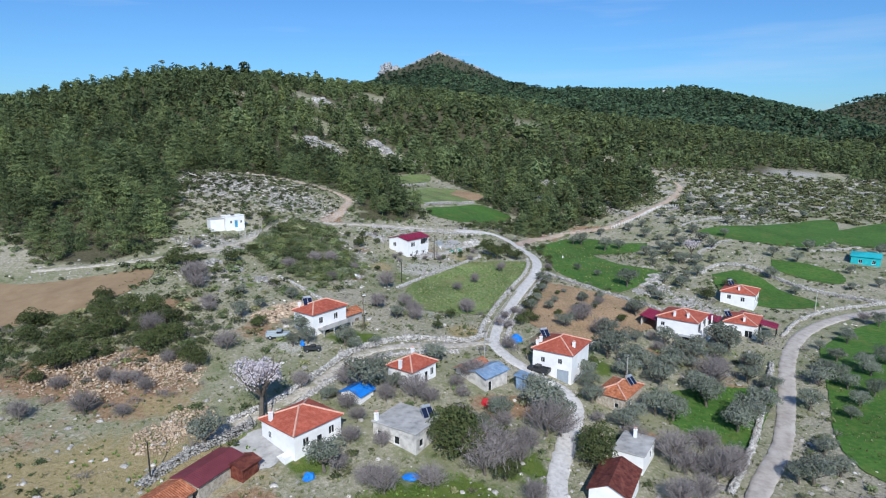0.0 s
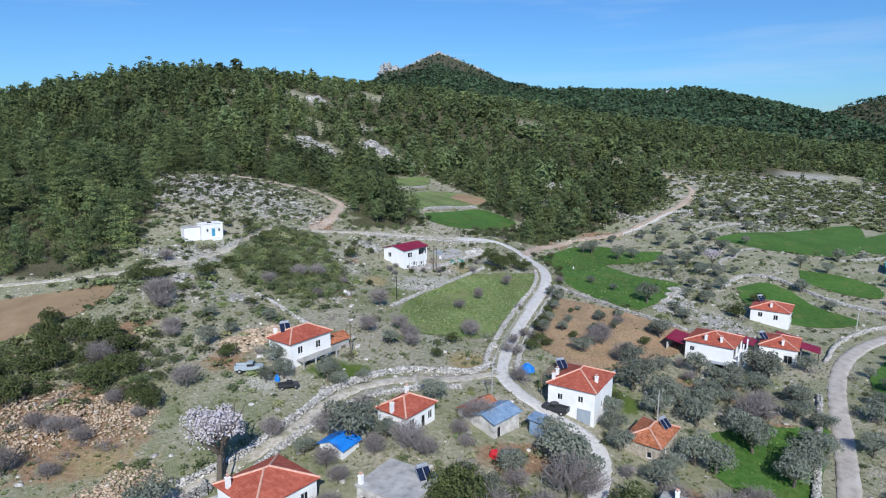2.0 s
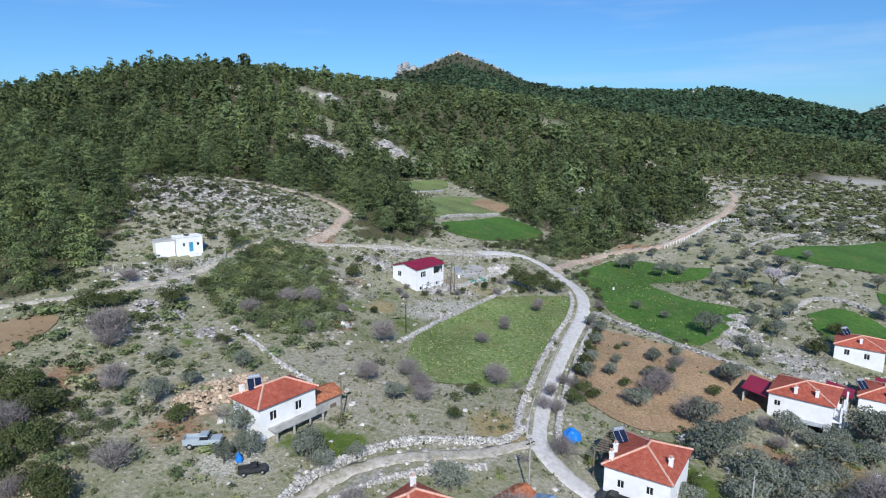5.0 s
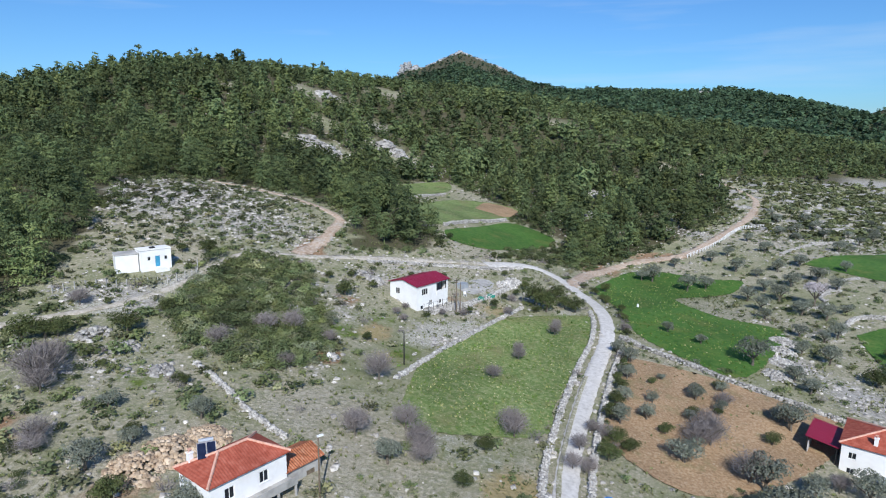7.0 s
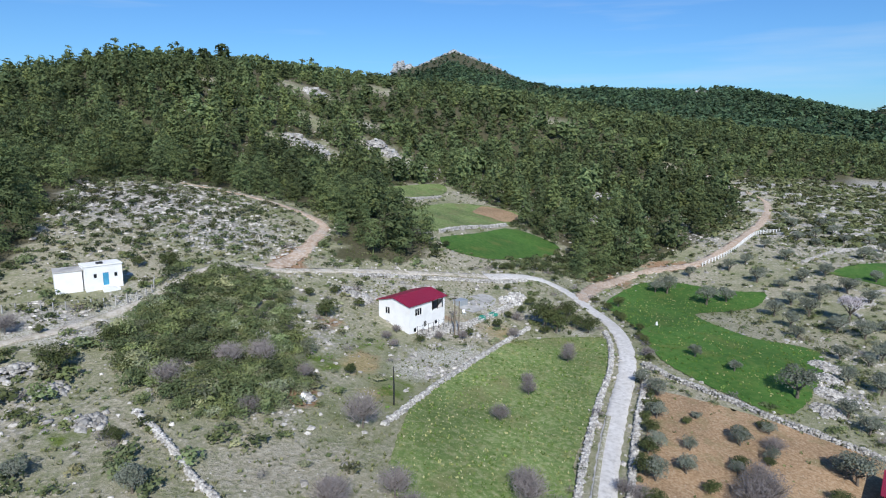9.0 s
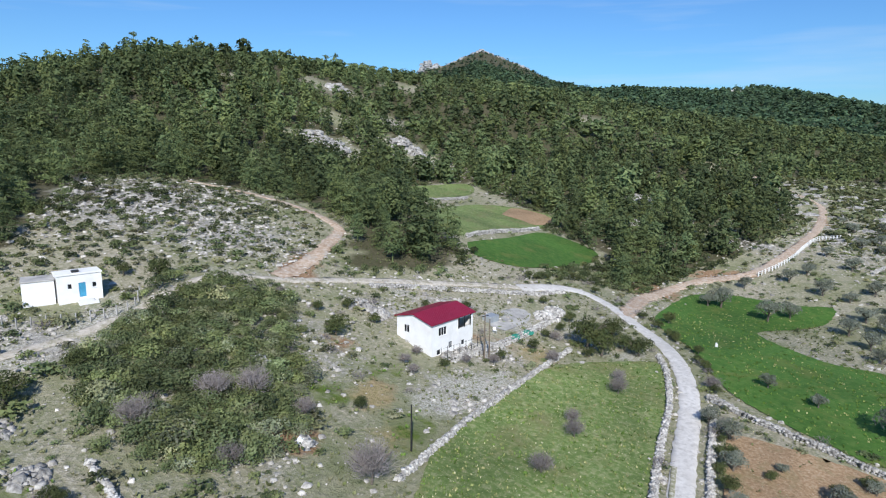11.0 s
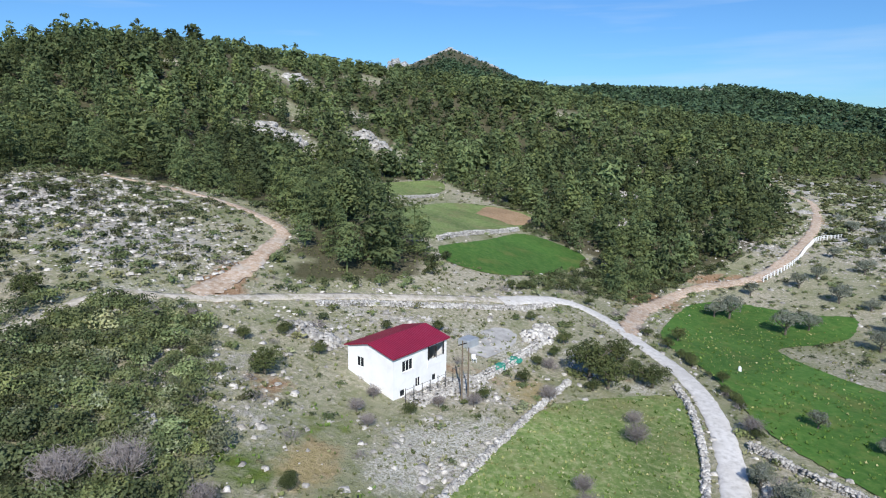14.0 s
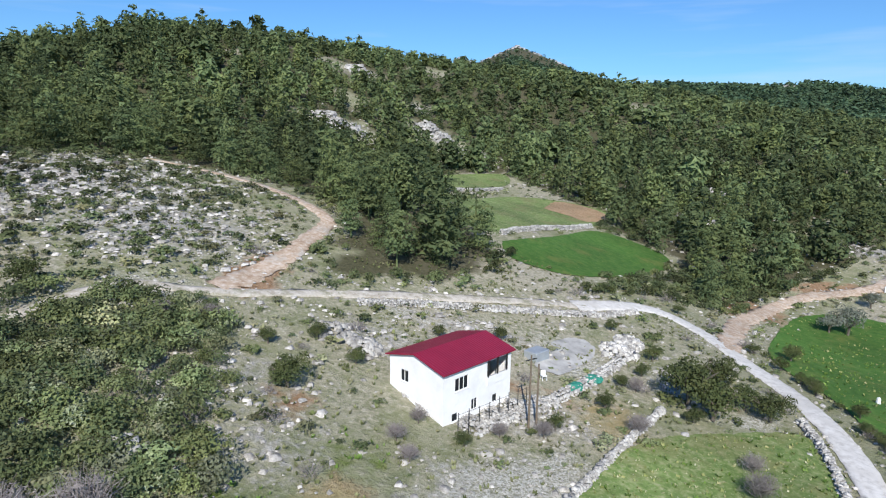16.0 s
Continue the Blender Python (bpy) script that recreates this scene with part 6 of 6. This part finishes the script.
heap([(-60, 103, 6, 0.8), (-53, 101, 5, 0.7), (-66, 100, 6, 0.8), (-48, 105, 5, 0.6), (-42, 84, 4, 0.4), (-39, 88, 4, 0.4), (-46, 100, 5, 0.5), (-57, 97, 5, 0.5)], "spill of reddish earth and broken stone", 0.17, 420, 0.95, material="tan_stone")["kind"] = "stuff"
for spot in ((-32.4, 171.8, 2.2, 1.5), (-24.2, 198.2, 2.0, 1.2), (-20.8, 197.0, 1.6, 1.2), (-22.5, 157.5, 1.0, 0.8), (-52, 150, 2.0, 0.8), (-58.5, 153, 2.4, 1.0), (-44, 144.5, 1.6, 0.6)):
    heap([spot], "outcrop of pale weathered limestone boulders", 0.42, 60, 0.8, name="outcrop")["kind"] = "stuff"
heap([(-8.2, 188.6, 1.5, 0.9), (-6.0, 191.0, 1.6, 0.9), (-4.0, 193.6, 1.8, 0.8), (-1.0, 195.2, 2.2, 0.6), (-12.6, 189.6, 1.4, 0.8), (-14.2, 191.2, 1.4, 0.7)], "spoil of broken pale stone against the house", 0.16, 170, 0.95)["kind"] = "stuff"
heap([(9.5, 213.0, 2.6, 0.8), (11.5, 217.0, 2.0, 0.8)], "pile of pale building stone by the track", 0.35, 120, 1.15)["kind"] = "stuff"
heap([(-42, 396, 7, 5.0), (-36, 392, 5, 3.0), (-68, 356, 8, 3.0), (-75, 360, 6, 2.5), (-87, 452, 7, 3.0), (-25, 374, 8, 1.5), (60, 351, 5, 1.5), (47, 316, 5, 1.5)], "pale limestone crag among the pines", 1.15, 120, 0.85, name="crag")["kind"] = "stuff"
# cliff and summit rocks: the bluish tone puts distance haze into the stone colour
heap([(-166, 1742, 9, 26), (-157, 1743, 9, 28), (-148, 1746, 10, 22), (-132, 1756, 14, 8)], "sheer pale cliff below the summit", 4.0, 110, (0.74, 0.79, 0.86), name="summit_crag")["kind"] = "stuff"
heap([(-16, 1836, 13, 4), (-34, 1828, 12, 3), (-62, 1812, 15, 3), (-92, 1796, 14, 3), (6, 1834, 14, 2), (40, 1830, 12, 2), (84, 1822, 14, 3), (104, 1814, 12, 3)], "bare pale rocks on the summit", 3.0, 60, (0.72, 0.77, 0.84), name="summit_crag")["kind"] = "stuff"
heap([(455, 1280, 16, 4)], "pale rock clearing on the wooded ridge", 3.0, 30, 0.9, name="ridge_crag")["kind"] = "stuff"


# ---- yards, annexes and belongings ----
for key, material, label, poly in (
        ("yard_1", "concrete", "pale concrete yard beside the bungalow", [(-32.0, 80.5), (-29.0, 86.0), (-26.6, 86.8), (-22.5, 81.2), (-26.5, 77.5)]),
        ("yard_2", "concrete", "pale gravel pad by the red-roofed house", [(-2.0, 203.6), (1.2, 203.0), (6.0, 210), (5.6, 214), (1.5, 212.5)])):
    make_field(key, material, label, poly, 0.7)


def canopy(F, yaw, a, b, z, base, label, roof="red_sheet", rise=0.7):
    """An open lean-to: sheet roof on posts."""
    ob = thing("carport", pose(F[0], F[1], base, 0, 0, yaw), label, "carport")
    h = z - base
    bm = bmesh.new()
    slab(bm, ((-0.3, -0.3, h), (a + 0.3, -0.3, h), (a + 0.3, b + 0.3, h + rise), (-0.3, b + 0.3, h + rise)), 0.06)
    part("roof", bm, roof, ob)
    for px, py, top in ((0, 0, h), (a, 0, h), (a / 2, 0, h), (0, b, h + rise), (a, b, h + rise)):
        part("post", boxes((px - 0.07, px + 0.07, py - 0.07, py + 0.07, -1.0, top - 0.06)), "dark_metal", ob)
    part("wall", boxes((0, a, b - 0.15, b - 0.08, -1.0, h * 0.9)), "old_plaster", ob)
    return ob


canopy((53.2, 147.9), 53, 7.0, 3.8, 0.2, -3.2, "crimson sheet carport beside the white house")
canopy((83.4, 155.4), 57, 4.2, 5.0, -2.2, -5.4, "crimson sheet porch on the low house")
canopy((85.0, 150.6), 57, 4.6, 3.6, -3.0, -5.6, "crimson sheet shelter by the road")
canopy((70.2, 151.5), 53, 4.5, 4.0, -1.4, -4.4, "dark red sheet roof between the houses")
house("outbuilding", "rough annex with a sagging clay-tile roof", (-20.3, 124.0), 53, 4.6, 3.8, 8.6, 5.2, 0.9, "gable", "old_tiles", "concrete", caps=False, right=[(2.6, 3.8, 0.3, 2.2, "wood")], category="shed")
house("hut", "small whitewashed hut under a blue tarpaulin", (-13.6, 94.8), 60, 3.6, 4.0, 3.9, 1.8, 0.9, "gable", "tarp", "plaster", caps=False, category="shed")
house("shed", "small rusty sheet-metal store shed", (-26.9, 75.4), 62, 3.0, 2.6, 2.3, -0.4, 0.5, "gable", "rust_sheet", "rust_sheet", caps=False, category="shed")
house("shed", "little shed with a blue sheet roof", (15.4, 106.6), 58, 2.4, 2.2, 1.9, -0.6, 0.4, "lean", "blue_sheet", "blue_sheet", caps=False, category="shed")
house("shed", "low shed with an orange tile roof", (4.3, 107.6), 46, 6.0, 2.6, 3.1, 0.4, 0.8, "gable", "old_tiles", "old_plaster", caps=False, category="shed")
house("outbuilding", "windowless lower annex of the block house", (-66.4, 174.2), 36, 3.9, 3.6, 21.5, 17.0, 0, "flat", "concrete", "plaster", over=0.1, category="shed")


def on(ob, x, y, z, yaw=None):
    m = ob.matrix_basis @ Matrix.Translation((x, y, z))
    return m if yaw is None else pose(*m.translation, 0, 0, yaw)


def porch(ob, x0, x1, z0, z1, depth):
    """Open terrace cut into the upper floor: dark recess walls, parapet, posts."""
    for k in range(3):
        px = x0 + 0.15 + (x1 - x0 - 0.3) * k / 2
        part("post", boxes((px - 0.06, px + 0.06, -0.1, 0.02, z0 + 0.8, z1)), "dark_metal", ob)
    part("parapet", boxes((x0, x1, -0.06, 0.10, z0 - 0.1, z0 + 0.85)), "plaster", ob)
    part("recess", boxes((x0 + 0.05, x1 - 0.05, depth - 0.1, depth - 0.05, z0, z1 - 0.05)), "old_plaster", ob)


porch(red_house, 6.3, 9.55, 3.0, 5.6, 2.6)
for z0 in (0.4, 3.4):
    part("balcony", boxes((0.4, 9.0, -1.3, 0.0, z0 - 0.2, z0), (0.4, 9.0, -1.3, -1.2, z0, z0 + 0.9)), "plaster", right_house)
for px in (0.5, 4.6, 8.8):
    part("column", boxes((px - 0.14, px + 0.14, -1.28, -1.0, -1.2, 6.0)), "plaster", right_house)
part("awning", boxes((-1.6, 0, 0.3, 4.6, 2.5, 2.6)), "grey_sheet", right_house, "grey sloping awning")
part("balcony", boxes((9.8, 11.0, 1.0, 7.2, 3.2, 3.4), (10.9, 11.0, 1.0, 7.2, 3.4, 4.3)), "plaster", white_house)
for k in range(11):
    part("beam", boxes((2.6 + 0.62 * k, 2.72 + 0.62 * k, 7.9, 10.6, 6.75, 6.9)), "wood", white_house)
for px, py in ((2.7, 10.5), (8.8, 10.5), (5.8, 10.5)):
    part("post", boxes((px - 0.08, px + 0.08, py - 0.08, py + 0.08, 1.0, 6.75)), "wood", white_house)
part("terrace", boxes((1.2, 9.2, -1.6, 0.0, 2.3, 2.5), (1.2, 9.2, -1.6, -1.52, 2.5, 3.2)), "concrete", mid_house)
for px in (1.5, 4.2, 6.8, 9.0):
    part("post", boxes((px - 0.1, px + 0.1, -1.55, -1.35, -0.6, 2.3)), "concrete", mid_house)
part("stairs", boxes((-1.4, -0.02, 0.4, 1.6, -1.0, 0.9), (-1.4, -0.02, 1.6, 2.4, -1.0, 0.6), (-1.4, -0.02, 2.4, 3.2, -1.0, 0.3)), "plaster", front_house)
part("stairs", boxes((2.3, 4.2, -1.2, 0.0, -0.8, 1.3), (4.2, 4.8, -1.2, 0.0, -0.8, 0.9), (4.8, 5.4, -1.2, 0.0, -0.8, 0.4)), "plaster", block_house)
part("cistern", boxes((2.0, 2.9, 0.6, 1.4, 4.92, 5.2)), "dark_metal", block_house)


def solar_heater(m):
    ob = thing("solar_water_heater", m, "rooftop solar water heater with a steel tank", "solar heater", "solar water heaters")
    tilt = Matrix.Rotation(radians(42), 4, "X")
    for k in (-1, 1):
        bm = boxes((k * 0.55 - 0.48, k * 0.55 + 0.48, 0, 1.9, -0.04, 0.04))
        bm.transform(Matrix.Translation((0, -0.7, 0.15)) @ tilt)
        pn = part("panel", bm, "solar", ob)
        bm = boxes((k * 0.55 - 0.52, k * 0.55 - 0.48, 0, 1.9, -0.05, 0.06), (k * 0.55 + 0.48, k * 0.55 + 0.52, 0, 1.9, -0.05, 0.06), (k * 0.55 - 0.52, k * 0.55 + 0.52, 1.9, 1.94, -0.05, 0.06))
        bm.transform(Matrix.Translation((0, -0.7, 0.15)) @ tilt)
        part("rim", bm, "tank", pn)
    bm = bmesh.new()
    tube(bm, (-0.85, 0.95, 1.65), (0.85, 0.95, 1.65), 0.28, 0.28, 12)
    part("tank", bm, "tank", ob)
    for px in (-0.7, 0.7):
        bm = bmesh.new()
        tube(bm, (px, 0.95, -0.5), (px, 0.95, 1.45), 0.03, 0.03, 4)
        tube(bm, (px, -0.7, 0.15), (px, 0.95, -0.2), 0.03, 0.03, 4)
        part("leg", bm, "dark_metal", ob)
    return ob


heater = solar_heater(on(grey_house, 5.6, 1.6, 3.9, 28) @ Matrix.Scale(0.85, 4))
for ob, px, py, pz, yw in ((mid_house, 2.2, 3.9, 6.5, 25), (white_house, 5.6, 8.0, 7.4, 20), (rural_house, 6.2, 1.3, 4.2, 35), (far_house, 6.5, 7.5, 5.6, 15), (low_wing, 3.0, 7.2, 4.4, 15)):
    copy_thing(heater, on(ob, px, py, pz, yw))


def pickup(px, py, yaw, paint, label, bed=True):
    ob = thing("pickup_truck", pose(px, py, float(terrain(px, py)) + 0.08, 0, 0, yaw), label, "truck")
    part("body", boxes((-2.3, 2.2, -0.8, 0.8, 0.45, 0.95), (0.9, 2.2, -0.78, 0.78, 0.9, 1.1), (-2.3, -2.2, -0.8, 0.8, 0.9, 1.3), (-2.3, -0.3, -0.8, -0.72, 0.9, 1.3), (-2.3, -0.3, 0.72, 0.8, 0.9, 1.3), bevel=0.05), paint, ob)
    bm = boxes((-0.4, 1.0, -0.75, 0.75, 0.9, 1.65))
    for v in bm.verts:
        if v.co.z > 1.5:
            v.co.x = -0.3 + (v.co.x + 0.4) * 0.65
            v.co.y *= 0.88
    part("cabin", bm, paint, ob)
    bm = boxes((-0.25, 0.8, -0.765, 0.765, 1.12, 1.5), (0.55, 0.93, -0.6, 0.6, 1.15, 1.5))
    part("window", bm, "glass", ob)
    for sx in (-1.45, 1.45):
        for sy in (-0.78, 0.78):
            bm = bmesh.new()
            tube(bm, (sx, sy - 0.11, 0.35), (sx, sy + 0.11, 0.35), 0.35, 0.35, 14)
            w = part("wheel", bm, "rubber", ob)
            bm = bmesh.new()
            tube(bm, (sx, sy - 0.12, 0.35), (sx, sy + 0.12, 0.35), 0.19, 0.19, 10)
            part("rim", bm, "tank", w)
    for sy in (-0.55, 0.55):
        part("headlight", boxes((2.2, 2.23, sy - 0.14, sy + 0.14, 0.72, 0.88)), "white_paint", ob)
    return ob


pickup(-32.0, 114.4, 8, "car_grey", "silver-blue pickup truck parked in the yard")
pickup(19.0, 115.6, 146, "car_dark", "dark pickup truck parked beside the white house")
trailer = pickup(-24.6, 110.4, 20, "car_dark", "small dark farm truck parked by the gate")
trailer.matrix_basis = trailer.matrix_basis @ Matrix.Scale(0.72, 4)


def lump(name, px, py, r, hgt, material, label, category):
    """A covered pile: an uneven draped mound."""
    bm = bmesh.new()
    bmesh.ops.create_icosphere(bm, subdivisions=3, radius=1)
    for v in bm.verts:
        k = 1 + 0.22 * noise.noise(v.co * 1.9 + Vector((px, py, 0))) + 0.1 * noise.noise(v.co * 5)
        v.co = Vector((v.co.x * r * k, v.co.y * r * k * 0.75, max(-0.1, v.co.z) * hgt * k))
    ob = part(name, bm, material)
    ob.matrix_basis = pose(px, py, float(terrain(px, py)), 0, 0, rng.random() * 180)
    return tagged(ob, label, category)


lump("tarpaulin", -18.4, 77.0, 0.9, 0.8, "tarp", "bright blue tarpaulin over a small pile", "tarpaulin")
lump("tarpaulin", 16.2, 129.6, 1.5, 1.6, "tarp", "blue tarpaulin shelter above the road", "tarpaulin")
lump("tarpaulin", -4.5, 78.8, 1.3, 0.3, "tarp", "flat blue sheet lying on the grass", "tarpaulin")
lump("tarpaulin", 7.6, 100.0, 1.0, 1.1, "red_paint", "red cover over farm gear", "cover")
lump("net_pile", 2.8, 200.8, 1.2, 0.7, "green_mesh", "heap of green olive netting", "netting")
lump("net_pile", 5.0, 203.6, 1.3, 0.6, "green_mesh", "long pile of green netting", "netting")
lump("sack_pile", -22.8, 157.2, 0.6, 0.9, "white_paint", "white sacks beside red earth", "sacks")
lump("sack_pile", 42.2, 212.8, 0.35, 0.9, "white_paint", "white sack standing in the crop field", "sack")
lump("water_drum", -26.9, 112.4, 0.5, 1.0, "tarp", "blue plastic water drum", "drum")
part("brick_stack", boxes((0, 2.4, 0, 0.9, -0.5, 1.6), (0.1, 2.0, 0.05, 0.85, 1.6, 2.0), bevel=0.03), "brick", label="stack of orange hollow bricks by the house").matrix_basis = on(red_house, 10.2, 2.2, 1.6)
bpy.data.objects["brick_stack"]["category"] = "bricks"
part("water_tank", boxes((0, 2.6, 0, 2.0, -0.4, 1.2), bevel=0.08), "grey_sheet", label="grey concrete water tank on the gravel pad").matrix_basis = pose(-1.6, 204.4, float(terrain(-1.6, 204.4)), 0, 0, 50)
bpy.data.objects["water_tank"]["category"] = "tank"


def plastic_chair(px, py, yaw):
    ob = thing("garden_chair", pose(px, py, float(terrain(px, py)) + 0.02, 0, 0, yaw), "white plastic garden chair on rough grass", "chair")
    part("seat", boxes((-0.3, 0.3, -0.3, 0.3, 0.42, 0.48)), "white_paint", ob)
    part("backrest", boxes((-0.3, 0.3, 0.26, 0.32, 0.48, 1.0)), "white_paint", ob)
    for sx in (-0.26, 0.26):
        for sy in (-0.26, 0.26):
            part("leg", boxes((sx - 0.03, sx + 0.03, sy - 0.03, sy + 0.03, -0.1, 0.42)), "white_paint", ob)


plastic_chair(-0.8, 201.1, 20)


def pole(px, py, h, label, material="wood", arms=True, lamp=False):
    ob = thing("utility_pole", pose(px, py, float(terrain(px, py)), 0, 0, 40), label, "pole", "utility poles")
    bm = bmesh.new()
    tube(bm, (0, 0, -0.5), (0, 0, h), 0.13, 0.08, 7)
    part("mast", bm, material, ob)
    if arms:
        part("crossarm", boxes((-0.7, 0.7, -0.05, 0.05, h - 0.5, h - 0.4)), "dark_metal", ob)
    if lamp:
        part("lamp_head", boxes((-0.1, 0.6, -0.12, 0.12, h - 0.05, h + 0.12)), "white_paint", ob)


pole(-11.1, 161.1, 5.6, "dark slender pole in the meadow", "dark_metal", False)
pole(-2.7, 190.8, 7.5, "wooden utility pole beside the house")
pole(-1.9, 191.6, 6.4, "leaning wooden brace pole", "wood", False)
pole(-16.5, 122.8, 7.0, "street lamp pole by the annex", "wood", False, True)
pole(-38.9, 74.7, 6.0, "thin wooden pole beside the barn", "dark_metal", False)
pole(-27.0, 88.0, 7.0, "dark pole beside the almond tree", "dark_metal", False)
pole(8.1, 114.1, 7.5, "concrete utility pole by the lane", "concrete")
pole(108.8, 173.5, 6.5, "tall street lamp at the road bend", "concrete", False, True)
pole(37.5, 118.5, 6.0, "concrete pole among the olives", "concrete")


def fence(pts, label, step=2.0, h=1.3, material="concrete", rails=2, rail_mat="dark_metal", thick=0.07):
    line = spline(pts, 0.5)
    s = np.concatenate([[0], np.cumsum(np.hypot(*np.diff(line, axis=0).T))])
    u = np.arange(0, s[-1], step)
    q = np.column_stack([np.interp(u, s, line[:, 0]), np.interp(u, s, line[:, 1])])
    z = terrain(q[:, 0], q[:, 1])
    ob = thing("fence", pose(q[0, 0], q[0, 1], float(z[0])), label, "fence")
    rel = [Vector((a - q[0, 0], b - q[0, 1], c - z[0])) for (a, b), c in zip(q, z)]
    for p in rel:
        part("post", boxes((p.x - thick, p.x + thick, p.y - thick, p.y + thick, p.z - 0.3, p.z + h * (0.93 + 0.14 * rng.random()))), material, ob)
    for k in range(rails):
        bm = bmesh.new()
        for p, r in zip(rel[:-1], rel[1:]):
            up = Vector((0, 0, h * (0.92 - 0.4 * k)))
            tube(bm, p + up, r + up, 0.018 if rail_mat == "dark_metal" else 0.06, 0.018 if rail_mat == "dark_metal" else 0.06, 4)
        part("rail", bm, rail_mat, ob)


fence([(-73, 165.5), (-68, 168.5), (-62.5, 169.8), (-56.5, 173.5), (-53.5, 178.5), (-55, 184)], "wire fence on pale concrete posts", 1.7, 1.4)
fence([(75.6, 273.0), (84, 279.5), (91.5, 286.8), (101, 299), (110, 309.5), (118, 314), (127, 319)], "white post railing beside the valley track", 1.8, 1.3, "white_paint", 2, "white_paint", 0.12)
fence([(-32.6, 80.0), (-29.6, 86.4), (-26.8, 87.4)], "black railing round the concrete yard", 1.6, 1.2, "dark_metal", 2, "dark_metal", 0.04)
c52, s52 = math.cos(radians(52)), math.sin(radians(52))
fence([(-10.9 + c52 * u + s52 * 1.8, 187.1 + s52 * u - c52 * 1.8) for u in (0.2, 3, 6, 9, 11)], "rusty pipe trellis with bare vines before the house", 1.5, 2.3, "dark_metal", 3, "dark_metal", 0.04)
